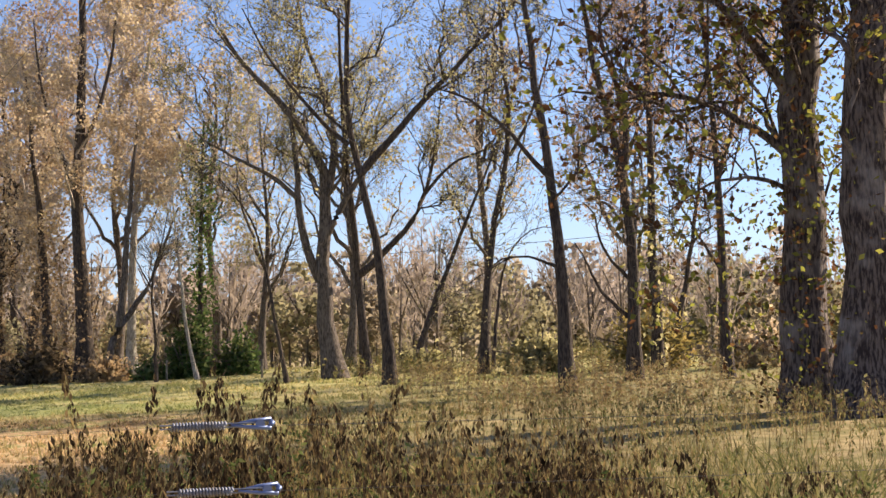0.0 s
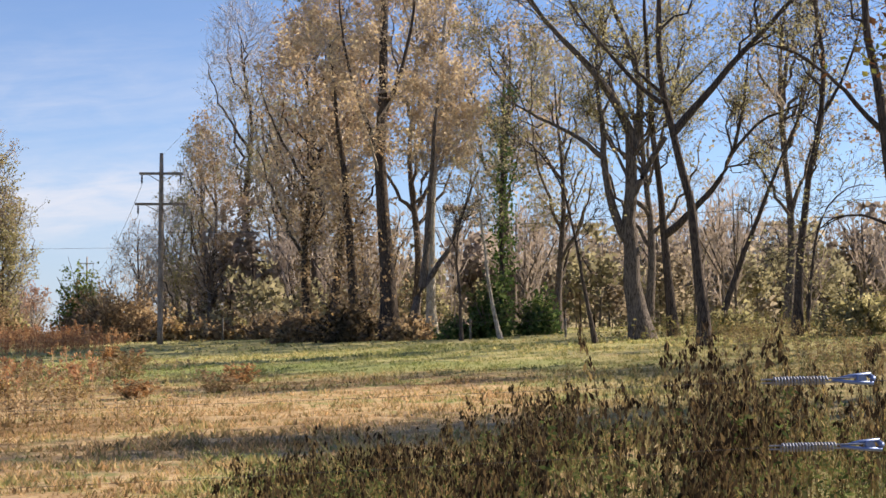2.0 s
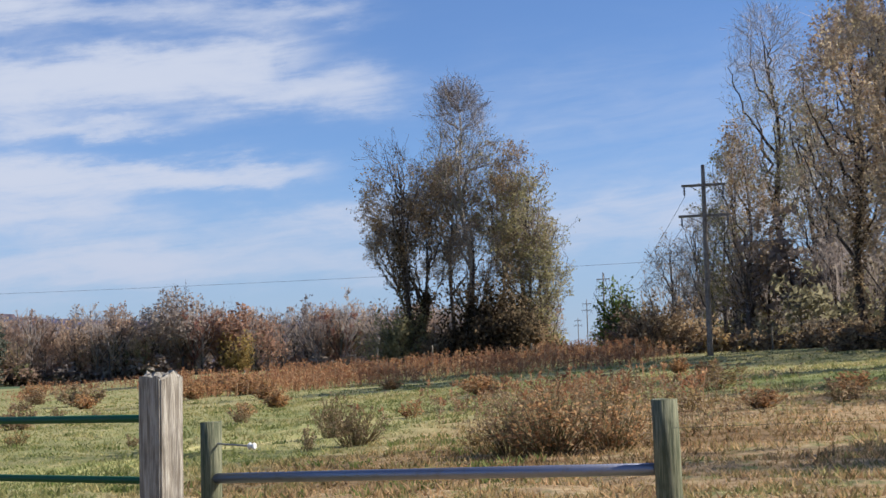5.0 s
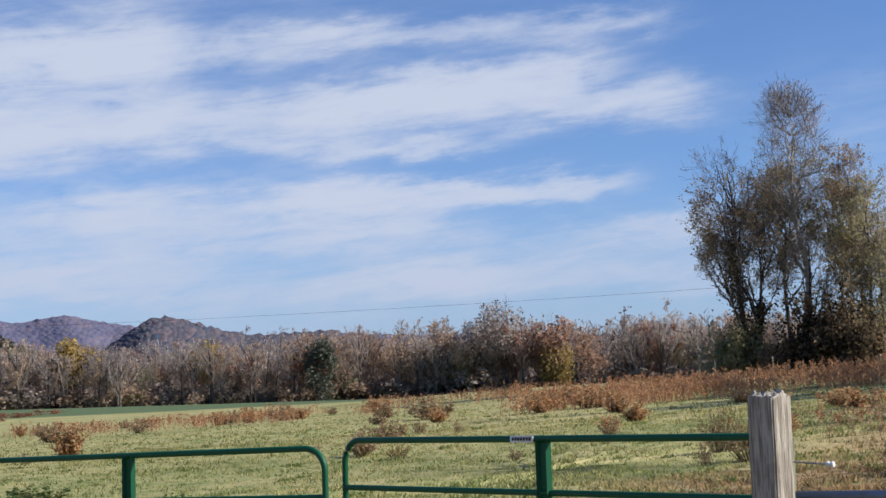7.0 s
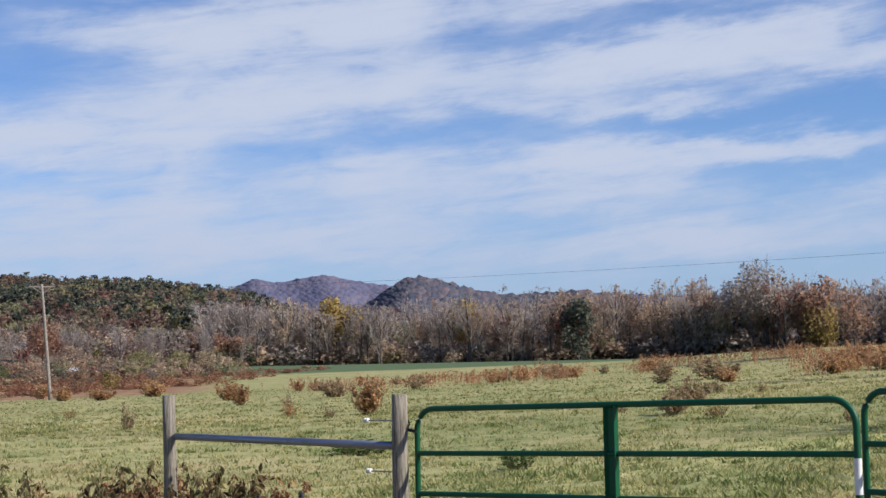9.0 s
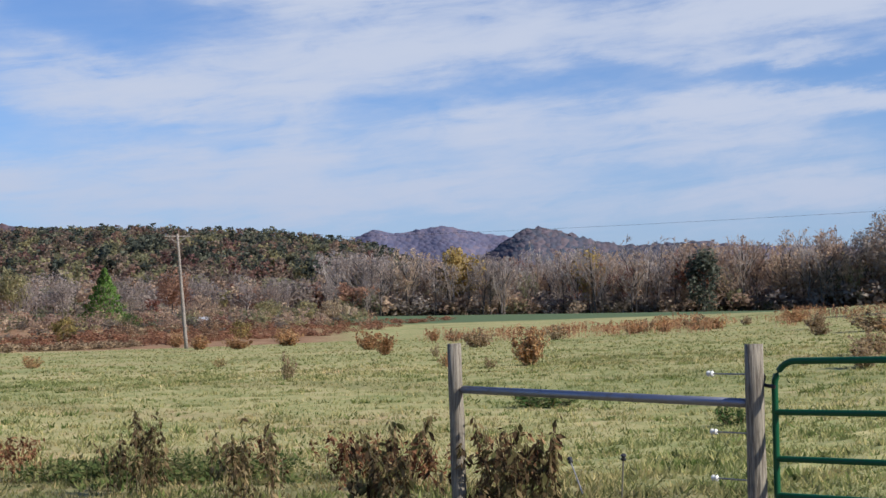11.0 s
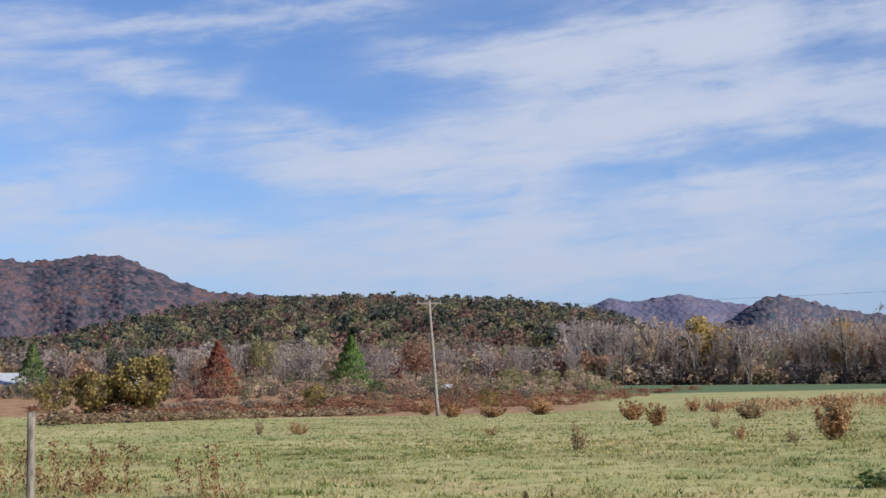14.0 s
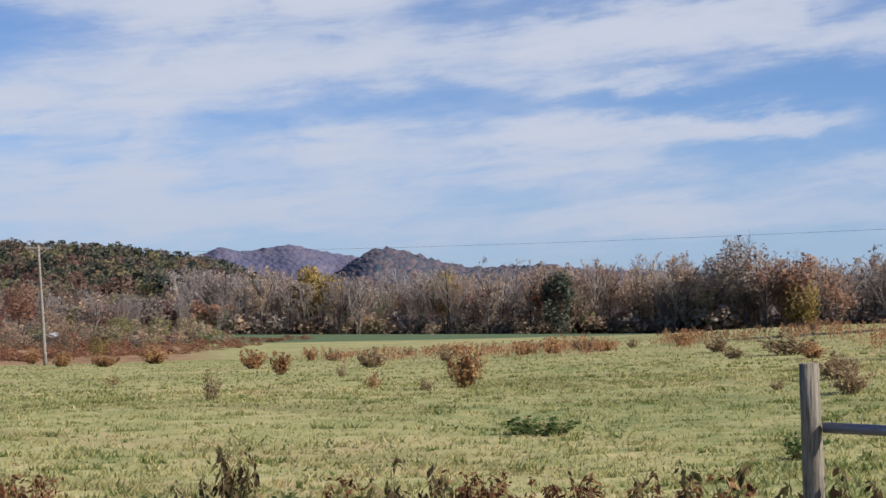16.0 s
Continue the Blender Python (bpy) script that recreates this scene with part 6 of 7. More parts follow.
brace_pipe((-2.84, -0.03, 1.055), (-0.1, -0.1, 1.03), "galvanised steel pipe bracing two fence posts")
brace_pipe((6.74, 0.38, 1.045), (9.6, -0.34, 1.13), "galvanised steel pipe bracing two green posts")

# ---- utility poles and wires ----
def box(name, size, at, mat, turn=0.0, bevel=0.01):
    bm = bmesh.new()
    bmesh.ops.create_cube(bm, size=1.0)
    for v in bm.verts:
        v.co = Vector((v.co.x * size[0], v.co.y * size[1], v.co.z * size[2]))
    bmesh.ops.bevel(bm, geom=bm.edges[:], offset=bevel, segments=1, affect="EDGES")
    bmesh.ops.transform(bm, matrix=pose(*at, 0, 0, turn), verts=bm.verts)
    me = bpy.data.meshes.new(name)
    bm.to_mesh(me)
    bm.free()
    me.materials.append(mat)
    return me


M_INSUL = plain("grey_insulator", (0.16, 0.16, 0.18), 0.35)


def utility_pole(place, top, label, turn, arms=2, lean=(0, 0), radius=0.14, insulators=True):
    """A timber pole with crossarms, their braces and hung insulators. turn: the arms' heading."""
    z0 = float(ground_z(*place)) - 0.4
    h = top - z0
    root = thing("utility_pole", label, "utility pole", (*place, z0), group="utility poles")
    zs = np.linspace(0, h, 8)
    part("shaft", capped("shaft", np.stack([lean[0] * zs / h, lean[1] * zs / h, zs], 1), np.linspace(radius * 1.25, radius * 0.8, 8), 10, M_POLE, 0.004), root)
    c, s = math.cos(radians(turn)), math.sin(radians(turn))
    for k in range(arms):
        z, w = h - 1.15 - 1.72 * k, 2.45 + 0.45 * k
        part("crossarm", box("crossarm", (w, 0.12, 0.14), (lean[0], lean[1] - 0.0, z), M_POLE, turn), root)
        for e in (-1, 1):
            a = np.array([lean[0] + c * e * w * 0.30, lean[1] + s * e * w * 0.30, z - 0.05])
            b = np.array([lean[0], lean[1], z - 0.5])
            part("arm_brace", tube_mesh("arm_brace", [a, b], 0.02, 5, M_POLE), root)
            if insulators:
                p = np.array([lean[0] + c * e * w * 0.44, lean[1] + s * e * w * 0.44, z - 0.07])
                seg = [p - np.array([0, 0, d]) for d in (0, 0.06, 0.12, 0.2, 0.28, 0.36, 0.44, 0.52)]
                part("insulator", tube_mesh("insulator", seg, [0.015, 0.06, 0.03, 0.07, 0.035, 0.07, 0.035, 0.02], 8, M_INSUL), root)
    return root


utility_pole((-1.9, 75.4), 13.35, "weathered timber utility pole with two crossarms", 4.0)
utility_pole((-47.6, 251.0), 20.2, "far timber utility pole with two crossarms", 4.0)
utility_pole((-82.0, 382.0), 22.6, "distant timber utility pole above the trees", 4.0)
utility_pole((-114.0, 502.0), 23.0, "most distant timber pole of the line", 4.0)


def v_pole(place, top, lean):
    """A leaning timber pole with a short crossarm held by two slanting struts."""
    z0 = float(ground_z(*place)) - 0.4
    h = top - z0
    root = thing("utility_pole", "leaning pale timber pole in the pasture with a braced crossarm", "utility pole", (*place, z0), group="utility poles")
    zs = np.linspace(0, h, 8)
    part("shaft", capped("shaft", np.stack([lean[0] * zs / h, lean[1] * zs / h, zs], 1), np.linspace(0.21, 0.14, 8), 10, M_POLE, 0.004), root)
    d = np.array([math.cos(radians(57)), math.sin(radians(57))])
    part("crossarm", box("crossarm", (2.7, 0.13, 0.15), (lean[0], lean[1], h - 0.25), M_POLE, 57), root)
    for e in (-1, 1):
        tip = [lean[0] + d[0] * e * 0.95, lean[1] + d[1] * e * 0.95, h - 0.3]
        part("strut", tube_mesh("strut", [tip, (lean[0] * 0.93, lean[1] * 0.93, h - 1.05)], 0.05, 6, M_POLE), root)
        q = np.array([lean[0] + d[0] * e * 1.2, lean[1] + d[1] * e * 1.2, h - 0.17])
        part("insulator", tube_mesh("insulator", [q, q + (0, 0, 0.1), q + (0, 0, 0.22)], [0.05, 0.07, 0.03], 7, M_INSUL), root)
    return root


v_pole((-127.2, 83.9), 11.4, (-0.55, -0.75))


def wire(a, b, sag, label, r=0.011, name="power_line"):
    a, b = np.array(a, float), np.array(b, float)
    t = np.linspace(0, 1, 40)[:, None]
    p = a + (b - a) * t
    p[:, 2] -= 4 * sag * (t * (1 - t))[:, 0]
    m = p.mean(0)
    root = thing(name, label, "cable", tuple(m))
    part("strand", tube_mesh("strand", p - m, r, 5, M_LINE), root)


wire((-1.9, 75.4, 8.05), (-128.0, 82.8, 10.7), 0.75, "dark power line sagging across the pasture", 0.008)
wire((-1.9, 75.4, 8.9), (40, 66.0, 10.0), 0.6, "dark power line running into the wood", 0.014)
for e, k in ((-1, 0), (1, 0), (-1, 1), (1, 1)):
    w = 2.45 + 0.45 * k
    o = e * w * 0.44
    z = 13.35 - 1.15 - 1.72 * k - 0.6
    wire((-1.9 + o, 75.4, z), (-47.6 + o, 251.0, 20.2 - 1.75 - 1.72 * k), 3.2, "thin wire between utility poles", 0.012)
    wire((-47.6 + o, 251.0, 20.2 - 1.75 - 1.72 * k), (-82.0 + o, 382.0, 22.6 - 1.75 - 1.72 * k), 2.5, "thin wire between far utility poles", 0.014)
wire((-1.9, 75.4, 13.2), (26.0, -22.0, 15.5), 1.6, "wire rising over the wood from the pole's top", 0.007)
wire((-0.8, 75.4, 11.6), (27.0, -22.0, 13.9), 1.6, "wire rising over the trees from a crossarm", 0.007)

# ---- far fence line along the wood's edge ----
for i, (x, y, top) in enumerate(((-15.3, 86.5, 3.95), (-6.7, 78.0, 3.5), (1.24, 77.8, 4.15), (10.2, 63.6, 3.65), (18.9, 54.75, 3.3), (-24.5, 93.0, 4.2), (5.6, 70.8, 3.75),
                                 (15.0, 58.6, 3.45), (-30.5, 97.5, 4.3), (-33.2, 80.5, 2.7))):
    post("fence_post", "thin pale far fence post in rough grass", x, y, top, 0.05, M_POST, (0.0, 0.0), 20 + i)
for a, b in (((-15.3, 86.5), (-6.7, 78.0)), ((-6.7, 78.0), (1.24, 77.8)), ((1.24, 77.8), (5.6, 70.8)), ((5.6, 70.8), (10.2, 63.6)), ((10.2, 63.6), (15.0, 58.6)), ((15.0, 58.6), (18.9, 54.75))):
    for hgt in (0.75, 1.1):
        wire((*a, float(ground_z(*a)) + hgt), (*b, float(ground_z(*b)) + hgt), 0.03, "strand of far fence wire", 0.006, "fence_wire")


# ---- tensioners, wires and insulators of the near fence ----
def helix(a, b, radius, turns, r, n=None):
    a, b = np.array(a, float), np.array(b, float)
    way = unit(b - a)
    u = unit(np.cross(way, (0, 0, 1.0)))
    w = np.cross(way, u)
    t = np.linspace(0, 1, n or turns * 10)
    ang = t * turns * 2 * np.pi
    return a + (b - a) * t[:, None] + radius * (np.cos(ang)[:, None] * u + np.sin(ang)[:, None] * w)


def tensioner(z, x0, label):
    """A wire strainer with its spring: coil, rods through it, ratchet and handle."""
    y = -0.62
    root = thing("wire_tensioner", label, "fence hardware", (x0, y, z), group="wire tensioners")
    part("spring", tube_mesh("spring", helix((0.0, 0, 0), (0.245, 0, 0.004), 0.017, 17, 0.0048), 0.0048, 6, M_SPRING), root)
    for dz in (-0.008, 0.008):
        part("rod", tube_mesh("rod", [(-0.05, 0, dz), (0.38, 0, dz + 0.006)], 0.004, 6, M_SPRING), root)
    part("ratchet", capped("ratchet", [(0.4, -0.02, 0.008), (0.4, 0.02, 0.008)], [0.021, 0.021], 12, M_BLUE), root, "blue-grey ratchet wheel")
    for e in (-1, 1):
        part("yoke_arm", capped("yoke_arm", [(0.27, 0.004 * e, 0.004), (0.36, 0.016 * e, 0.014 * e + 0.008), (0.45, 0.02 * e, 0.02 * e + 0.01)], [0.006, 0.009, 0.01], 8, M_BLUE), root)
    part("handle", capped("handle", [(0.445, -0.02, 0.0), (0.455, 0.0, 0.012), (0.445, 0.02, 0.024)], [0.011, 0.013, 0.011], 8, M_BLUE), root)
    return root


M_BLUE = plain("blue_zinc", (0.14, 0.2, 0.36), 0.4, 0.5)
tensioner(1.495, 15.06, "galvanised spring and ratchet straining a fence wire")
tensioner(1.20, 15.09, "lower galvanised spring and ratchet on a fence wire")
for z, zl in ((1.495, 1.33), (1.20, 0.95), (0.8, 0.6)):
    wire((15.0, -0.62, z), (9.65, -0.40, zl), 0.01, "taut galvanised fence wire", 0.0009, "fence_wire")
    wire((15.5, -0.62, z), (30.0, -0.2, z + 0.1), 0.02, "taut galvanised fence wire along the weeds", 0.0013, "fence_wire")


def insulator(at, way, label, mat):
    """A ribbed reel insulator on a short rod from its post."""
    at, way = Vector(at), Vector(way)
    root = thing("insulator", label, "fence hardware", tuple(at), group="fence insulators")
    e = way.normalized() * 0.024
    seg = [(-e)[:], (-e * 0.6)[:], (-e * 0.2)[:], (e * 0.2)[:], (e * 0.6)[:], e[:]]
    part("reel", capped("reel", seg, [0.015, 0.022, 0.013, 0.013, 0.022, 0.015], 12, mat), root)
    part("rod", tube_mesh("rod", [way[:], (way * 0.5)[:], (0, 0, 0)], 0.006, 6, M_WIRE), root)
    return root


insulator((-0.42, -0.1, 1.22), (0.32, 0, 0.0), "small white reel insulator on a rod", M_WHITE)
insulator((-0.40, -0.1, 0.83), (0.3, 0, 0.0), "white reel insulator on the brace post", M_WHITE)
insulator((-0.40, -0.1, 0.52), (0.3, 0, 0.0), "lower white reel insulator on the brace post", M_WHITE)
insulator((-1.72, -0.05, 0.56), (0.2, -0.1, -0.22), "black reel insulator among the weeds", M_BLACK)
insulator((-1.22, -0.05, 0.61), (-0.1, 0.1, -0.3), "black ring insulator on a bent rod", M_BLACK)
insulator((7.02, 0.34, 1.235), (-0.32, 0.04, 0.02), "white reel insulator on the green post", M_WHITE)
# the chain and hinge pin between post and gate
hinge = thing("gate_latch", "rusty loop of chain holding the gate to its post", "fence hardware", (0.0, -0.06, 1.17), group="gate latches")
part("loop", tube_mesh("loop", helix((-0.09, 0, 0.02), (-0.02, 0, 0.02), 0.035, 2, 0.007), 0.007, 6, M_BLACK), hinge)
part("pin", capped("pin", [(-0.03, 0, -0.02), (0.06, 0, -0.03)], [0.013, 0.013], 8, M_BLACK), hinge)
pin2 = thing("bolt", "black steel bolt through the square post", "fence hardware", (6.98, -0.62, 1.2), group="gate latches")
part("pin", capped("pin", [(-0.1, 0.04, 0), (0.06, -0.04, 0)], [0.014, 0.014], 8, M_BLACK), pin2)

# ---- single trees that stand out far off ----
def lone_tree(seed, place, height, label, kind, leaf_mat, wide=1.0, n=900, base=None, size=0.018, bark=None):
    """A far tree of its own: stem, limbs and a full crown of leaf clumps in the kind's outline."""
    rng = np.random.default_rng(seed)
    z0 = float(hill_z(*place)) if base is None else base
    if kind == "cone":
        h = 0.06 + 0.94 * rng.random(n) ** 0.75
        ring = (1.02 - h) * 0.33 * wide * (0.5 + 0.5 * rng.random(n) ** 0.5) * (0.85 + 0.15 * np.sin(h * 40)) + 0.012
        a = rng.random(n) * 6.283
        c = np.stack([np.cos(a) * ring, np.sin(a) * ring, h], 1)
        out = np.stack([np.cos(a), np.sin(a), 0 * a + 0.4], 1)
    else:
        k = 34
        d = unit(rng.normal(size=(k, 3))) * (0.55 + 0.45 * rng.random((k, 1)))
        lift, tall = (0.60, 0.38) if kind == "round" else (0.46, 0.5)
        cc = d * np.array([0.27 * wide, 0.27 * wide, tall * 0.78]) + np.array([0, 0, lift])
        who = rng.integers(0, k, n)
        ball = unit(rng.normal(size=(n, 3)))
        c = cc[who] + ball * (0.14 * rng.random((n, 1)) ** 0.4)
        out = ball * 0.8 + unit(c - np.array([0, 0, lift])) * 0.5
        c[:, 2] = np.clip(c[:, 2], 0.03, 1.0)
    c = c * height
    root = thing("tree", label, "tree", (*place, z0 - 0.2), rng.random() * 360)
    out = unit(unit(out) + rng.normal(size=(n, 3)) * (0.3 if kind == "cone" else 0.85))
    part("foliage", np_mesh("foliage", *leaf_tris(rng, c, size * height * 1.15, out), leaf_mat, normals=np.repeat(out, 3, 0), tint=np.full(3 * n, 0.35 + 0.4 * rng.random())), root)
    t = np.linspace(0, 1, 6)
    P = np.stack([0.02 * height * np.sin(t * 3), 0 * t, t * height * 0.8], 1)[None]
    R = (0.016 * height * (1 - 0.85 * t))[None]
    b1, r1 = offshoots(rng, P, R, 16, 0.25, height * 0.24 * wide, 45, 0.3, 4)
    b2, r2 = offshoots(rng, b1, r1, 60, 0.2, height * 0.12, 40, 0.3, 3)
    part("trunk", np_mesh("trunk", *join([tubes(P, R, 6), tubes(b1, r1, 4), tubes(b2, np.maximum(r2, 0.02), 3)]), bark or M_BARK_GREY, True), root)
    return root


lone_tree(501, (-217.0, 404.0), 32.0, "broad rounded bare grey tree above the belt", "round", M_FAR_GREY, 1.3, 4200, size=0.012)
lone_tree(502, (-203.0, 409.0), 28.0, "orange-brown tree above the far belt", "round", M_FAR_ORANGE, 0.9, 1400)
lone_tree(503, (-199.0, 406.0), 21.0, "yellow-green tree in the far belt", "tall", M_FAR_GOLD, 0.8, 1530)
lone_tree(504, (-259.0, 364.0), 22.6, "dark green pine in the far belt", "tall", M_FAR_PINE, 0.62, 2210)
lone_tree(505, (-330.0, 330.5), 23.0, "golden-yellow tree in the far belt", "round", M_FAR_GOLD, 1.0, 4080, size=0.018)
lone_tree(506, (-297.0, 356.0), 21.5, "yellow-orange tree in the far belt", "round", M_FAR_GOLD, 0.7, 1020)
lone_tree(507, (-352.0, 305.0), 22.0, "tall pale grey tree at the belt's end", "round", M_FAR_GREY, 1.2, 2200, size=0.013)
lone_tree(508, (-268.0, 372.0), 19.5, "reddish tree beside the dark pine", "round", M_LEAF_RED, 0.8, 1190)
lone_tree(509, (-186.0, 402.0), 20.0, "rust-brown tree in the far belt", "round", M_FAR_ORANGE, 1.0, 900)
lone_tree(510, (-236.0, 396.0), 23.0, "brown rounded tree in the far belt", "round", M_FAR_BROWN, 1.1, 900)
lone_tree(511, (-246.0, 390.0), 20.0, "tan rounded tree in the far belt", "round", M_FAR_BROWN, 1.2, 900)
lone_tree(520, (-277.5, 167.0), 12.6, "bright green conical tree by the bottom land", "cone", M_LEAF_FRESH, 1.7, 2550)
lone_tree(521, (-256.3, 123.6), 11.2, "rust-red conical tree by the bottom land", "cone", M_LEAF_RED, 1.75, 2550)
lone_tree(522, (-180.2, 74.1), 8.6, "large yellow and green bush-like tree", "tall", M_LEAF_YELLOW, 2.2, 5100, -1.0, 0.023)
lone_tree(523, (-183.0, 68.5), 6.8, "shrub with yellow autumn leaves", "tall", M_LEAF_YELLOW, 2.0, 3400, -1.0, 0.023)
lone_tree(524, (-186.0, 64.0), 5.6, "yellow and brown shrub by the marsh", "tall", M_LEAF_YELLOW, 1.6, 1700, -1.0, 0.023)
lone_tree(525, (-195.8, 109.1), 4.6, "small golden-leaved shrub on rough ground", "tall", M_LEAF_YELLOW, 1.5, 1530, -0.7, 0.023)
lone_tree(526, (-257.1, 196.1), 6.6, "olive-yellow willow-like shrub by the marsh", "tall", M_LEAF_OLIVE, 1.7, 1870, 1.9, 0.023)
lone_tree(527, (-247.9, 207.2), 6.2, "pale tan shrub by the marsh", "tall", M_LEAF_TAN, 2.0, 2210, 1.9, 0.023)
lone_tree(528, (-251.0, 202.0), 6.0, "yellow-green shrub by the marsh", "tall", M_LEAF_OLIVE, 1.4, 1530, 1.9, 0.023)
lone_tree(529, (-190.7, 117.2), 3.4, "dark red-brown shrub by the marsh", "tall", M_LEAF_RUST, 1.6, 1190, -0.6, 0.023)
lone_tree(530, (-171.5, 118.7), 4.0, "dark shrub behind the leaning pole", "tall", M_LEAF_RUST, 1.6, 1190, -0.7, 0.023)
lone_tree(531, (-169.0, 122.5), 3.6, "yellow shrub behind the leaning pole", "tall", M_LEAF_YELLOW, 1.6, 1190, -0.7, 0.023)
lone_tree(532, (-279.5, 95.3), 10.5, "dark green conifer near a farmstead", "cone", M_LEAF_GREEN, 1.6, 2380, 1.1)
lone_tree(533, (-291.5, 119.2), 11.5, "dark green rounded evergreen", "round", M_FAR_PINE, 1.5, 2720, 1.5)
lone_tree(534, (-294.4, 196.0), 14.4, "orange-leaved tree before the hill", "round", M_FAR_ORANGE, 0.9, 1700, 2.4)
lone_tree(535, (-366.3, 193.6), 15.0, "yellow-green tree before the hill", "round", M_LEAF_OLIVE, 1.2, 2040)
lone_tree(536, (-285.0, 178.0), 10.5, "bare grey spreading tree before the hill", "round", M_FAR_GREY, 1.6, 1700, 2.0, 0.014)
lone_tree(537, (-300.0, 170.0), 11.5, "pale grey bare tree before the hill", "round", M_FAR_GREY, 1.4, 1600, 2.2, 0.014)
lone_tree(538, (-330.0, 185.0), 14.0, "whitish bare tree before the hill", "round", M_FAR_GREY, 1.3, 1600, 2.9, 0.014)
lone_tree(539, (-268.0, 186.0), 8.0, "tan bushy tree before the hill", "tall", M_FAR_BROWN, 1.6, 1870, 1.9)
lone_tree(540, (-262.0, 128.0), 7.0, "olive shrub by the bottom land", "tall", M_LEAF_OLIVE, 1.5, 1700, 0.9)
lone_tree(541, (-298.0, 142.0), 10.5, "tan tree by the bottom land", "round", M_FAR_BROWN, 1.4, 1870, 1.9)
lone_tree(542, (-240.0, 150.0), 4.2, "dark green shrub by the bottom land", "tall", M_LEAF_GREEN, 1.9, 1530, 0.6)


def farmhouse(place, turn, size, label):
    """A small white house far off, half hidden: walls, pitched roof, windows."""
    w, d, h = size
    root = thing("house", label, "house", (*place, float(ground_z(*place)) - 0.2), turn)
    part("wall", box("wall", (w, d, h), (0, 0, h / 2), M_SIDING, 0, 0.02), root)
    bm = bmesh.new()
    o = 0.5
    pts = [(-w / 2 - o, -d / 2 - o, h - 0.1), (w / 2 + o, -d / 2 - o, h - 0.1), (w / 2 + o, d / 2 + o, h - 0.1), (-w / 2 - o, d / 2 + o, h - 0.1), (-w / 2 - o, 0, h + d * 0.3), (w / 2 + o, 0, h + d * 0.3)]
    v = [bm.verts.new(q) for q in pts]
    for f in ((0, 1, 5, 4), (2, 3, 4, 5), (0, 4, 3), (1, 2, 5), (3, 2, 1, 0)):
        bm.faces.new([v[i] for i in f])
    me = bpy.data.meshes.new("roof")
    bm.to_mesh(me)
    bm.free()
    me.materials.append(M_ROOF)
    part("roof", me, root)
    for x in (-w * 0.28, w * 0.05, w * 0.32):
        part("window", box("window", (1.0, 0.08, 1.3), (x, -d / 2 - 0.02, h * 0.5), M_GLASS, 0, 0.01), root)
    return root


M_SIDING = plain("white_siding", (0.72, 0.72, 0.7), 0.6, 0, 0.2, 0.6)
M_ROOF = plain("tin_roof", (0.5, 0.51, 0.53), 0.45, 0.3, 0.3, 0.8)
M_GLASS = plain("dark_window", (0.03, 0.035, 0.04), 0.1, 0, 0.2, 1.0)
farmhouse((-292.0, 92.5), 60, (10, 7, 2.6), "white farmhouse half hidden behind trees")
farmhouse((-300.0, 122.5), 60, (7, 5, 2.2), "small white outbuilding among the shrubs")
farmhouse((-258.6, 178.2), 50, (3.6, 3, 1.1), "low pale shed beyond the red grass")

# ---- bushes, weeds and grass of the pasture ----
def bush_meshes(seed, leaf_mat, n_stems=34, leaves=420, leaf=0.05, flat=1.0):
    """A dry bush one metre high and as wide: stems fanning out of one foot, side twigs, curled leaves."""
    rng = np.random.default_rng(seed)
    a = rng.random(n_stems) * 6.283
    out = 0.52 * rng.random(n_stems) ** 0.6
    t = np.linspace(0, 1, 5)
    tip = np.stack([np.cos(a) * out, np.sin(a) * out, (1.0 - 1.5 * out ** 2) * (0.45 + 0.55 * rng.random(n_stems))], 1)
    P = tip[:, None] * np.stack([0.35 + 0.65 * t, 0.35 + 0.65 * t, t], -1) + rng.normal(size=(n_stems, 5, 3)) * 0.02 * t[:, None]
    R = np.full((n_stems, 5), 0.008) * (1 - 0.6 * t)
    b, r = offshoots(rng, P, R, n_stems * 6, 0.1, 0.2, 42, 0.3, 3)
    c = np.concatenate([along(rng, b, int(leaves * 0.8), 0.2, 0.02), along(rng, P, leaves - int(leaves * 0.8), 0.05, 0.04)])
    return {"stem": np_mesh("stem", *join([tubes(P, R, 3), ribbons(rng, b, 0.004)]), M_RANK, True),
            "foliage": np_mesh("foliage", *leaf_quads(rng, c, leaf), leaf_mat)}


BUSH_KINDS = [bush_meshes(700 + k, m, ns, lv, lf) for k, (m, ns, lv, lf) in enumerate((
    (M_BUSH_RUST, 40, 1000, 0.045), (M_LEAF_BUSH, 34, 820, 0.045), (M_BUSH_RUST, 26, 480, 0.045), (M_LEAF_BUSH, 26, 300, 0.045), (M_STRAW, 26, 360, 0.04), (M_LEAF_GREEN, 26, 460, 0.05),
    (M_BUSH_RUST, 60, 950, 0.024), (M_LEAF_BUSH, 60, 800, 0.022)))]
BUSH_WORDS = ("rust-brown dry bush in the pasture grass", "tan-brown dry bush in short grass", "small thin brown bush in the grass",
              "sparse tan bush with bare stems", "clump of dry straw-coloured stems", "low dark green weed clump in the grass",
              "large rust-brown bush of thin dry stems", "tan-brown bush of thin dry stems")
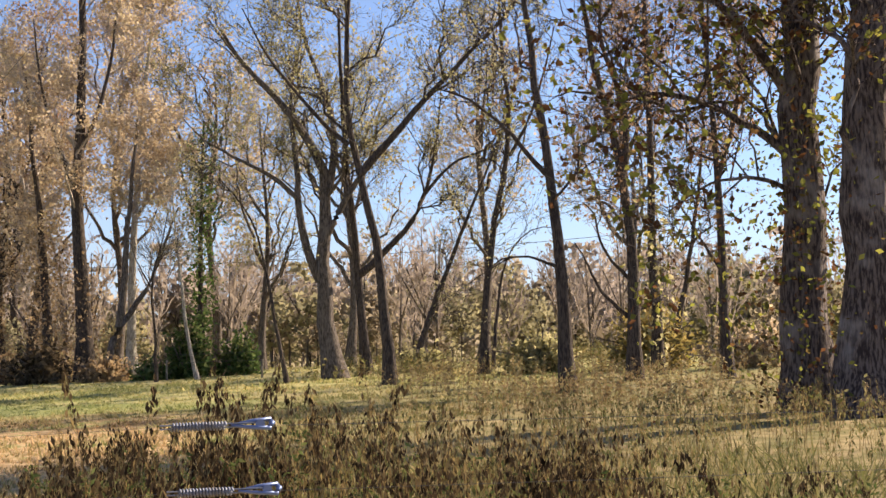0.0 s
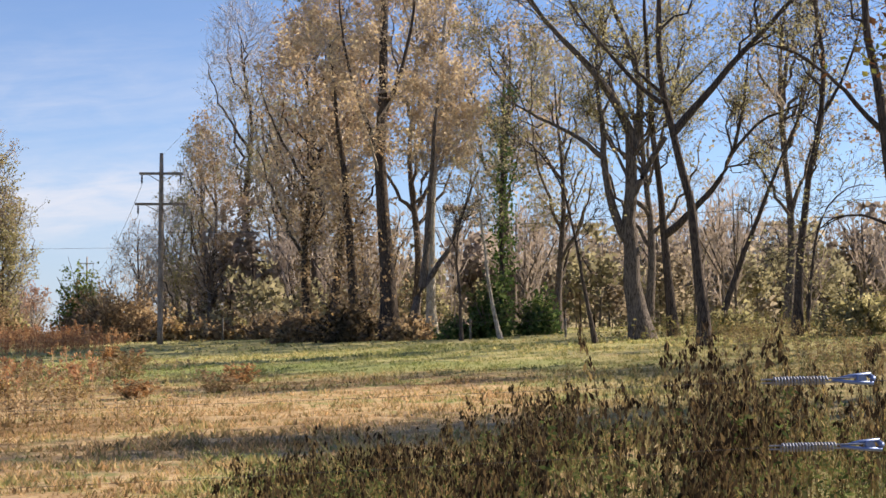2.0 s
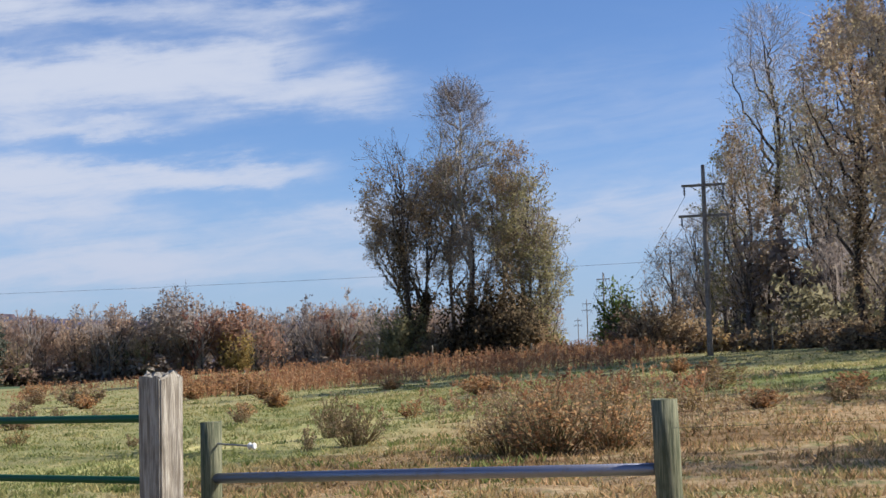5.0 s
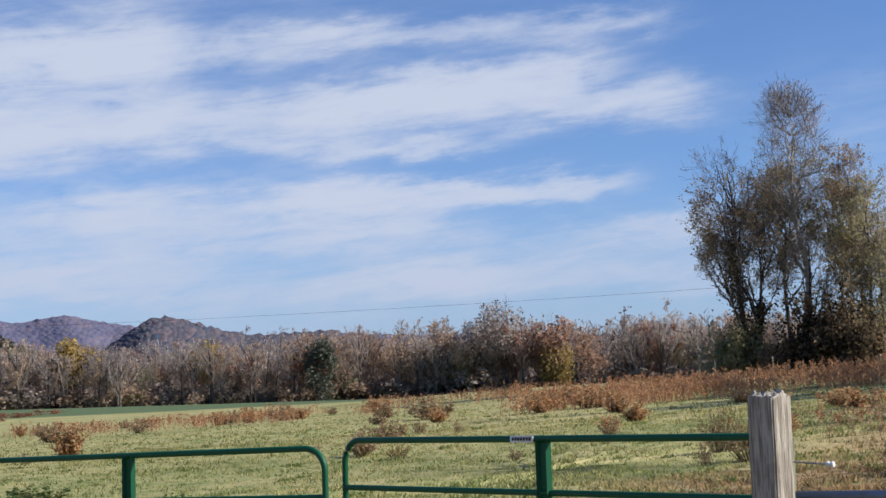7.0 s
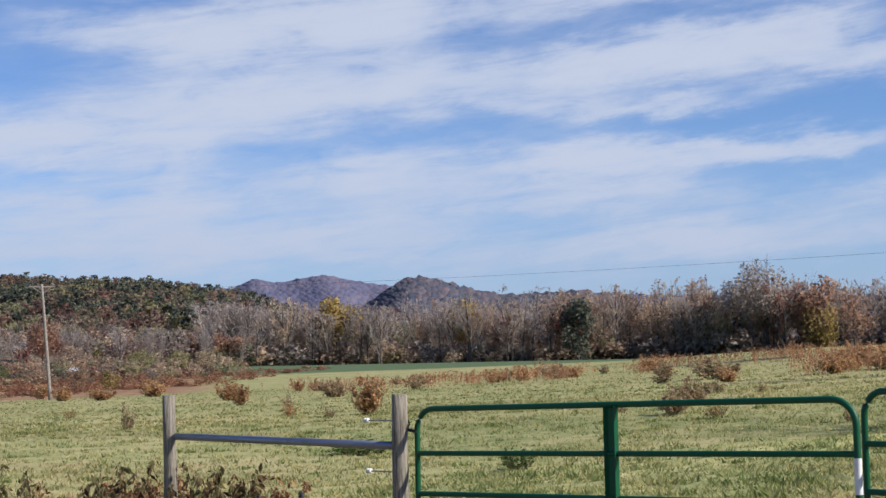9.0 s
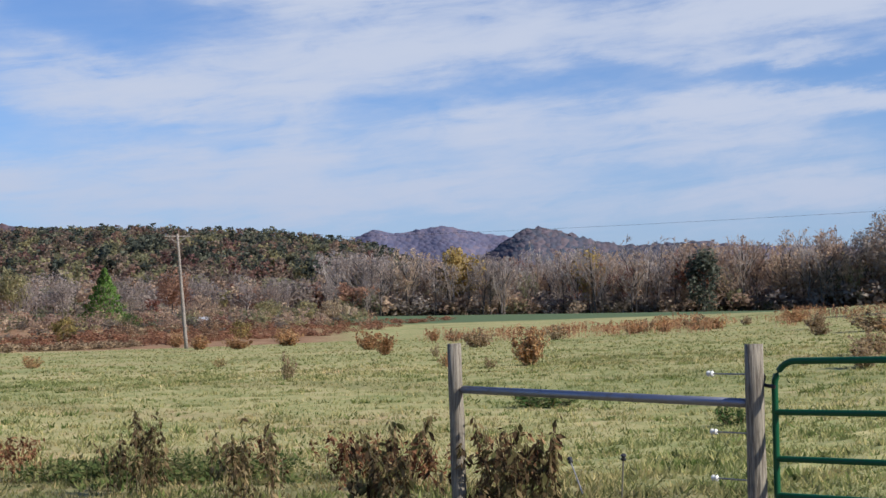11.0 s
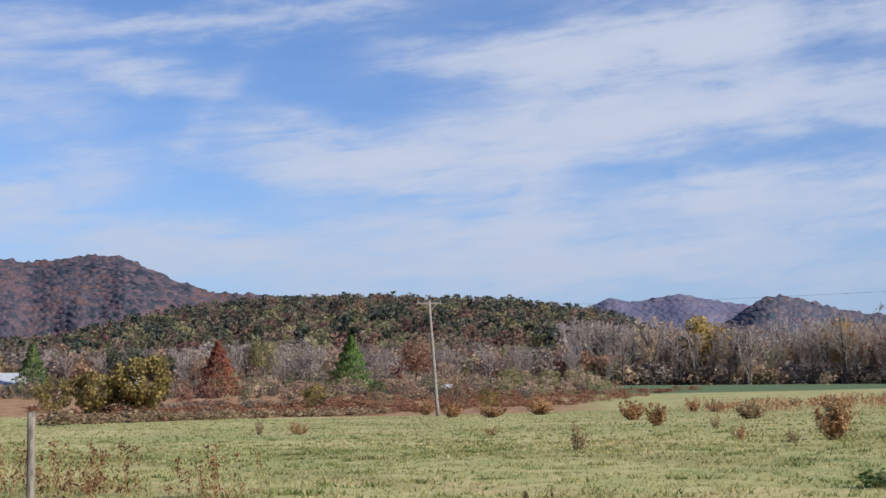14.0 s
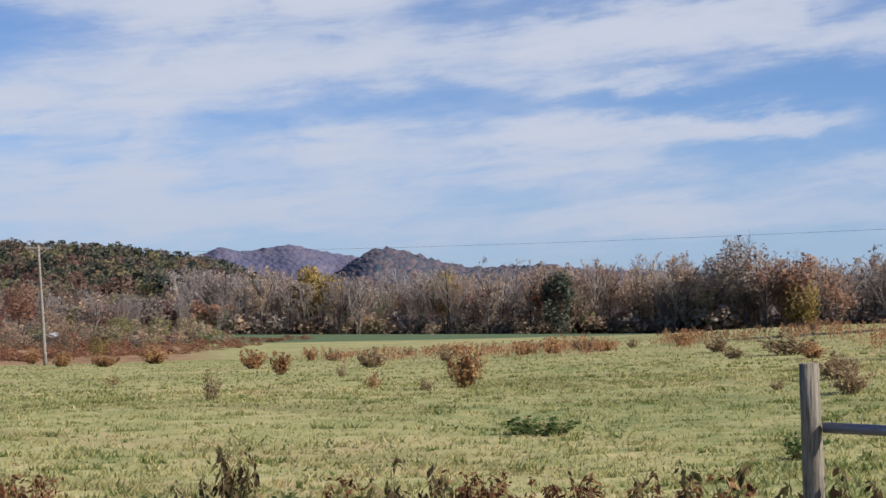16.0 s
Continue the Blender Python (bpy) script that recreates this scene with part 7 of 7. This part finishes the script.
# x, y, width, height, kind
BUSHES = [
    (-30.4, 31.3, 1.6, 1.6, 0), (-89.4, 97.1, 1.2, 1.0, 1), (-58.9, 58.2, 2.1, 1.4, 1), (-30.6, 29.4, 0.7, 0.5, 3), (-85.4, 82.5, 1.7, 1.1, 1), (-90.2, 84.8, 1.4, 1.3, 0),
    (-34.3, 31.0, 0.85, 0.7, 2), (-46.6, 42.5, 0.7, 0.8, 3), (-55.6, 47.3, 1.4, 1.4, 0), (-70.8, 59.7, 2.2, 1.5, 0), (-112.2, 85.8, 4.0, 2.0, 0), (-33.8, 22.9, 0.85, 1.1, 3),
    (-106.2, 75.0, 3.2, 1.3, 0), (-52.1, 33.5, 0.8, 0.55, 4), (-114.4, 76.4, 2.8, 1.6, 0), (-142.9, 93.3, 2.8, 2.0, 0), (-68.6, 32.8, 1.4, 0.85, 2), (-71.3, 31.9, 0.7, 1.0, 3),
]
BUSHES += [
    (-15.3, 28.2, 1.3, 0.9, 1), (-34.9, 58.4, 1.2, 0.65, 1), (-57.7, 92.7, 2.3, 1.2, 0), (-17.9, 29.4, 0.6, 0.4, 3), (-63.2, 94.1, 1.4, 0.85, 1), (-59.9, 84.9, 2.6, 1.0, 0),
    (-61.5, 85.2, 2.4, 1.3, 1), (-63.5, 83.5, 2.6, 1.4, 0), (-65.6, 82.3, 2.4, 1.2, 0), (-17.1, 17.1, 1.8, 0.48, 5), (-2.1, 22.7, 1.2, 1.1, 7), (-12.6, 41.9, 1.5, 0.8, 0),
    (-18.2, 52.7, 1.6, 0.75, 0), (-25.2, 64.5, 2.8, 1.3, 0), (-26.0, 60.5, 2.1, 1.15, 0),
]
BUSHES += [
    (-7.9, 23.9, 0.5, 0.4, 3), (-18.6, 39.3, 0.5, 0.6, 3), (-33.7, 61.9, 2.8, 1.3, 1), (-18.5, 34.4, 1.4, 1.0, 1), (-43.0, 71.5, 2.2, 1.1, 1), (-69.0, 88.1, 1.9, 1.2, 1), (-64.9, 72.5, 2.5, 1.25, 3),
    (-4.7, 42.4, 2.0, 0.8, 0), (-2.8, 29.6, 0.9, 0.55, 2), (-1.0, 18.9, 0.45, 0.6, 3), (-0.3, 19.6, 1.4, 0.9, 7), (-13.6, 56.1, 1.6, 0.6, 0), (-8.8, 31.7, 1.0, 0.7, 3),
    (-23.8, 63.1, 2.4, 1.2, 0), (-28.0, 66.4, 2.3, 1.2, 0), (-29.1, 55.2, 1.7, 0.85, 0), (-13.0, 26.6, 1.0, 0.5, 4), (-9.4, 13.3, 0.8, 0.5, 5),
]
BUSHES += [
    (5.0, 14.8, 2.0, 1.2, 6), (4.2, 15.3, 1.7, 1.0, 7), (5.9, 15.0, 1.6, 1.05, 6), (3.4, 16.2, 0.8, 0.5, 4), (-10.6, 35.3, 1.1, 0.6, 2), (1.7, 35.8, 1.4, 0.7, 4), (4.4, 36.0, 2.0, 1.0, 4), (8.6, 29.9, 1.5, 0.65, 2),
    (0.2, 53.1, 1.4, 0.7, 0), (3.1, 27.8, 1.1, 0.85, 4), (5.4, 25.2, 1.5, 0.65, 4), (7.0, 25.1, 1.2, 0.5, 0), (8.5, 26.2, 1.4, 0.65, 3), (3.1, 42.8, 1.5, 0.75, 0), (-22.0, 42.0, 1.0, 0.6, 3), (-6.0, 45.0, 1.6, 0.7, 0),
]
for i, (x, y, w, h, k) in enumerate(BUSHES):
    root = thing("bush", BUSH_WORDS[k], "bush", (x, y, float(ground_z(x, y)) - 0.02), (i * 47) % 360, "bushes in the pasture")
    root.scale = (w, w * 0.8, h)
    for key, me in BUSH_KINDS[k].items():
        part(key, me, root)


def weed_stand(seed, xy, heights, leaves, label, leaf_mat, stem_mat, name="weeds", leaf=0.028, droop=0.6, kind="stuff", category="weeds", r=0.004, side_n=4, top=0.4):
    """Upright dead stalks with side twigs and hanging curled leaves, one object. xy (n, 2), heights (n)."""
    rng = np.random.default_rng(seed)
    n = len(xy)
    t = np.linspace(0, 1, 5)
    foot = np.stack([xy[:, 0], xy[:, 1], ground_z(xy[:, 0], xy[:, 1]) - 0.02], 1)
    tip = rng.normal(size=(n, 3)) * np.array([0.13, 0.13, 0]) * heights[:, None]
    P = foot[:, None] + np.stack([tip[:, 0:1] * t ** 1.6, tip[:, 1:2] * t ** 1.6, heights[:, None] * t], -1)
    R = np.full((n, 5), r) * (1 - 0.6 * t)
    b, rr = offshoots(rng, P, R, n * side_n, 0.45, 0.16, 38, 0.5, 3)
    m = int(n * leaves)
    c = np.concatenate([along(rng, b, int(m * 0.6), 0.2, 0.012), along(rng, P, m - int(m * 0.6), top, 0.03)])
    s = leaf * (0.6 + 0.9 * rng.random(m))
    hang = unit(rng.normal(size=(m, 3)) * np.array([0.5, 0.5, 0.3]) + np.array([0, 0, -droop * 2]))
    side = unit(np.cross(hang, rng.normal(size=(m, 3))))
    v = np.stack([c, c + hang * s[:, None] * 1.1 + side * s[:, None] * 0.45, c + hang * s[:, None] * 2.3, c + hang * s[:, None] * 1.1 - side * s[:, None] * 0.45], 1).reshape(-1, 3)
    f = np.arange(m * 4).reshape(m, 4)
    sv, sf = join([tubes(P, R, 3) if r < 0.01 else ribbons(rng, P[:, ::2], r), ribbons(rng, b, r * 0.5)])
    vv, ff = join([(sv, sf), (v, f)])
    return tagged(new(name, np_mesh(name, vv, ff, stem_mat, False, leaf_mat, len(sf))), label, category, kind=kind)


rng_p = np.random.default_rng(11)


def scatter(n, x0, x1, y0, y1):
    return np.stack([x0 + (x1 - x0) * rng_p.random(n), y0 + (y1 - y0) * rng_p.random(n)], 1)


def clumped(n, x0, x1, y0, y1, spots, spread):
    c = scatter(spots, x0, x1, y0, y1)
    return c[rng_p.integers(0, spots, n)] + rng_p.normal(size=(n, 2)) * spread


# the tall stand behind the strained wires: dark seed stalks over olive leafy growth
def stand_height(x):
    return 0.5 + 0.55 * smoothstep(x, 13.6, 15.0) - 0.5 * smoothstep(x, 17.0, 19.5)


def tight(n, spots, spread):
    """Stalks in tight clumps, each clump with a growth of its own: places and heights."""
    c = np.concatenate([scatter(spots * 2 // 3, 13.5, 18.8, 0.8, 8.5), scatter(spots // 3, 13.0, 21.0, 0.6, 7.0), scatter(spots // 6, 11.9, 13.4, 3.4, 6.5)])
    grow = 0.7 + 0.55 * rng_p.random(len(c)) ** 1.5
    c = np.concatenate([c, [[14.5, 1.7], [15.35, 2.2], [15.7, 2.6], [14.1, 2.3]]])
    grow = np.concatenate([grow, [1.75, 1.4, 1.4, 1.3]])
    who = rng_p.integers(0, len(c), n)
    xy = c[who] + rng_p.normal(size=(n, 2)) * spread
    return xy, stand_height(xy[:, 0]) * grow[who]


xy, grow_h = tight(760, 84, 0.16)
weed_stand(801, xy, grow_h * (0.6 + 0.45 * rng_p.random(len(xy))), 24, "tall stand of dead brown weeds along the fence", M_WEED_DARK, M_RANK, leaf=0.022, droop=0.9, top=0.5)
xy, grow_h = tight(900, 74, 0.3)
weed_stand(806, xy, grow_h * (0.25 + 0.4 * rng_p.random(len(xy))), 13, "olive-green weeds low in the dead stand", M_WEED_FRESH, M_STRAW, leaf=0.02, droop=0.1, top=0.1, side_n=3, r=0.003)
xy = clumped(1300, 15.5, 28.0, 3.0, 17.0, 120, 0.5)
weed_stand(802, xy, 0.25 + 0.5 * rng_p.random(len(xy)), 10, "olive and straw-coloured rank weeds behind the fence", M_WEED_OLIVE, M_STRAW, leaf=0.022)
xy = clumped(2200, 21.5, 40.0, 14.0, 45.0, 190, 0.8)
weed_stand(810, xy, 0.25 + 0.5 * rng_p.random(len(xy)), 9, "tan and olive rank growth between the trees", M_RANK, M_STRAW, leaf=0.04, droop=0.1, top=0.15, r=0.006, side_n=3)
xy = clumped(520, 20.0, 36.0, 44.0, 58.0, 60, 0.7)
weed_stand(812, xy, 0.3 + 0.6 * rng_p.random(len(xy)), 10, "olive-green growth along the trees' feet", M_WEED_OLIVE, M_STRAW, leaf=0.05, droop=0.1, top=0.1, r=0.006, side_n=3)
def patch(n, spots):
    """Places scattered round a few spots: x, y, spread, share."""
    w = np.array([q[3] for q in spots], float)
    who = rng_p.choice(len(spots), n, p=w / w.sum())
    q = np.array(spots)
    return q[who, :2] + rng_p.normal(size=(n, 2)) * q[who, 2:3]


xy = patch(150, [(-8.8, 0.9, 0.2, 2), (-6.55, 0.6, 0.16, 2), (-6.19, 0.7, 0.1, 0.6), (-3.98, 0.1, 0.13, 3), (-3.53, -0.2, 0.12, 1), (-2.63, 0.1, 0.16, 3), (-2.42, 0.3, 0.1, 1)])
weed_stand(803, xy, 0.35 + 0.6 * rng_p.random(len(xy)), 22, "dry brown weeds round the brace posts", M_WEED_BROWN, M_RANK, leaf=0.034, droop=0.4, top=0.25, r=0.005)
xy = patch(230, [(-13.2, 0.0, 0.4, 3), (-12.2, 0.9, 0.3, 2), (-7.9, 3.3, 0.2, 1.5), (-6.6, 2.7, 0.24, 2), (-5.6, 3.6, 0.22, 1.5), (-9.3, 2.9, 0.12, 0.6), (-15.0, -0.6, 0.5, 2)])
weed_stand(804, xy, 0.2 + 0.38 * rng_p.random(len(xy)), 22, "dry reddish-brown weeds along the verge", M_WEED_RED, M_STRAW, leaf=0.03, droop=0.25, top=0.3, r=0.005)
xy = patch(430, [(1.0, 27.0, 1.0, 2), (3.2, 30.0, 1.3, 3), (-1.0, 32.0, 1.4, 2), (5.0, 33.0, 1.2, 2), (2.0, 24.0, 0.8, 2), (6.3, 18.4, 0.7, 2), (4.8, 16.5, 0.7, 2), (7.6, 20.5, 0.8, 1)])
weed_stand(808, xy, 0.3 + 0.5 * rng_p.random(len(xy)), 14, "straw and rust-coloured dry weeds in the mown grass", M_LEAF_BUSH, M_STRAW, leaf=0.035, droop=0.0, top=0.2, r=0.005)
xy = patch(420, [(-10.6, 2.2, 0.55, 3), (-9.6, 2.6, 0.5, 3), (-11.3, 1.8, 0.4, 2)])
# dark leaf tints here take in the shade that the patch lies in
weed_stand(807, xy, 0.08 + 0.16 * rng_p.random(len(xy)), 12, "patch of dark green leafy weeds", M_WEED_FRESH, M_WEED_OLIVE, leaf=0.035, droop=0.0, top=0.1, r=0.003)
xy = patch(230, [(-30.5, 2.6, 1.2, 3), (-27.0, 3.6, 0.7, 3), (-24.8, 5.6, 0.4, 2), (-28.4, 4.0, 0.8, 2), (-33.0, 1.5, 1.2, 2)])
weed_stand(805, xy, 0.2 + 1.0 * rng_p.random(len(xy)) ** 1.8, 14, "dry red-brown weeds round an old post", M_WEED_RED, M_STRAW, leaf=0.034, droop=0.25, top=0.3, r=0.006)
# red-brown broom grass along the rise, and by the bottom land
def sedge(seed, n, az0, az1, d0, d1, h0, h1, spots, spread, label):
    rng = np.random.default_rng(seed)
    a, d = az0 + (az1 - az0) * rng.random(spots), d0 + (d1 - d0) * rng.random(spots)
    x, y = polar(a, d)
    who = rng.integers(0, spots, n)
    grow = 0.55 + 0.8 * rng.random(spots)
    xy = np.stack([x[who] + 8, y[who] - 8], 1) + rng.normal(size=(n, 2)) * spread * (0.5 + rng.random(spots))[who][:, None]
    weed_stand(seed, xy, (h0 + (h1 - h0) * rng.random(n)) * grow[who], 8, label, M_LEAF_SEDGE, M_SEDGE, "broom_sedge", 0.065, -0.2, r=0.014, side_n=2, top=0.2)


sedge(811, 3800, 9, 27, 76, 108, 0.5, 1.1, 170, 1.0, "belt of rust-red broom sedge along the rise")
def low_growth(seed, label, mat, x0, y0, x1, y1, n, h0, h1, spread, wide=1.8):
    """Low mounds of dead growth strewn along a strip of the marsh."""
    rng = np.random.default_rng(seed)
    u = rng.random(n)
    x = x0 + (x1 - x0) * u + rng.normal(size=n) * spread
    y = y0 + (y1 - y0) * u + rng.normal(size=n) * spread * 0.6
    woodland("dead_growth", label, "shrub", mat, mat, np.stack([x, y, ground_z(x, y) - 0.1], 1), h0 + (h1 - h0) * rng.random(n), seed, wide, 0.6)


low_growth(821, "row of tall tan dead grass along a ditch", M_DEAD_GRASS, -116, 37, -140, 64, 60, 0.8, 1.5, 0.8)
low_growth(822, "row of tan and brown dead grass by the marsh", M_DEAD_GRASS, -140, 64, -158, 97, 60, 0.8, 1.5, 1.0)
low_growth(823, "low tan brush across the marsh", M_DEAD_GRASS, -200, 110, -245, 190, 70, 1.0, 2.2, 9.0)
low_growth(824, "low rust-red growth across the marsh", M_MARSH, -180, 95, -240, 185, 170, 0.7, 1.7, 14.0, 2.6)
low_growth(825, "low rust-red growth by the ditch", M_MARSH, -170, 60, -200, 120, 110, 0.6, 1.4, 10.0, 2.6)
low_growth(827, "low rust-red growth at the marsh's near end", M_MARSH, -168, 120, -232, 218, 110, 0.5, 1.3, 6.0, 2.4)
low_growth(828, "rust-red growth along the pasture's wet edge", M_MARSH, -131, 42, -164, 85, 130, 0.4, 1.0, 3.5, 2.6)
low_growth(829, "rust-brown growth where the pasture ends", M_MARSH, -164, 85, -181, 147, 130, 0.4, 1.1, 4.0, 2.6)
low_growth(826, "dark brush across the marsh", M_FAR_DARK, -190, 80, -250, 180, 60, 1.0, 2.0, 14.0, 1.8)
sedge(813, 1500, 27, 47, 105, 150, 0.5, 1.0, 70, 0.9, "scattered rust-brown dry weeds in the pasture")
sedge(814, 240, 6, 16, 36, 62, 0.3, 0.65, 45, 0.9, "brown dry weeds on the open grass")


# ---- grass ----
def grass(seed, n, az0, az1, d0, d1, power, h0, h1, width, label):
    """Tufts over a sector of the pasture."""
    rng = np.random.default_rng(seed)
    a = az0 + (az1 - az0) * rng.random(n)
    d = d0 + (d1 - d0) * rng.random(n) ** power
    x, y = polar(a, d)
    x, y = x + 8.0, y - 8.0
    keep = (y > -1.0)
    return tufts(seed + 50, x[keep], y[keep], h0, h1, width, label)


def tufts(seed, x, y, h0, h1, width, label, mat=None):
    """Three bent blades at each place."""
    rng = np.random.default_rng(seed)
    n = len(x)
    lump = 0.55 + 0.45 * np.sin(x * 1.9 + np.sin(y * 1.3) * 2) * np.sin(y * 1.7 + np.sin(x * 0.9) * 2)
    h = (h0 + (h1 - h0) * rng.random(n)) * (0.6 + 0.7 * lump)
    base = np.stack([x, y, ground_z(x, y) - 0.02], 1)
    vs = []
    for k in range(3):
        th = rng.random(n) * 6.283
        wv = np.stack([np.cos(th), np.sin(th), np.zeros(n)], 1) * (width * h)[:, None]
        lean = np.stack([rng.normal(size=n) * 0.6, rng.normal(size=n) * 0.6, np.ones(n)], 1) * h[:, None]
        o = base + np.stack([rng.normal(size=n) * 0.5, rng.normal(size=n) * 0.5, np.zeros(n)], 1) * h[:, None]
        vs.append(np.stack([o - wv, o + wv, o + lean], 1))
    v = np.concatenate(vs).reshape(-1, 3)
    ob = new("grass", np_mesh("grass", v, np.arange(len(v)).reshape(-1, 3), mat or M_GRASS))
    return tagged(ob, label, "grass", kind="stuff")


rng_g = np.random.default_rng(903)
stand_xy = np.stack([12.5 + 10.0 * rng_g.random(2300), 0.5 + 10.0 * rng_g.random(2300)], 1)
tufts(904, stand_xy[:, 0], stand_xy[:, 1], 0.12, 0.34, 0.045, "rank straw and olive grass along the fence", M_WEED_OLIVE)
grass(901, 92000, -24, 76, 13, 62, 1.4, 0.04, 0.12, 0.2, "short mixed green and straw pasture grass")
grass(902, 46000, -20, 76, 50, 175, 1.2, 0.05, 0.13, 0.4, "pasture grass farther off")
rng_c = np.random.default_rng(77)
ca, cd = 8 + 68 * rng_c.random(900), 14 + 66 * rng_c.random(900) ** 1.2
cx, cy = polar(ca, cd)
who = rng_c.integers(0, 900, 9000)
spread_c = (0.08 + 0.3 * rng_c.random(900))[who]
gx, gy = cx[who] + 8 + rng_c.normal(size=9000) * spread_c, cy[who] - 8 + rng_c.normal(size=9000) * spread_c
near = gy > 0.6
tufts(907, gx[near], gy[near], 0.05, 0.13, 0.3, "darker green clumps of clover and weeds in the pasture", M_CLOVER)
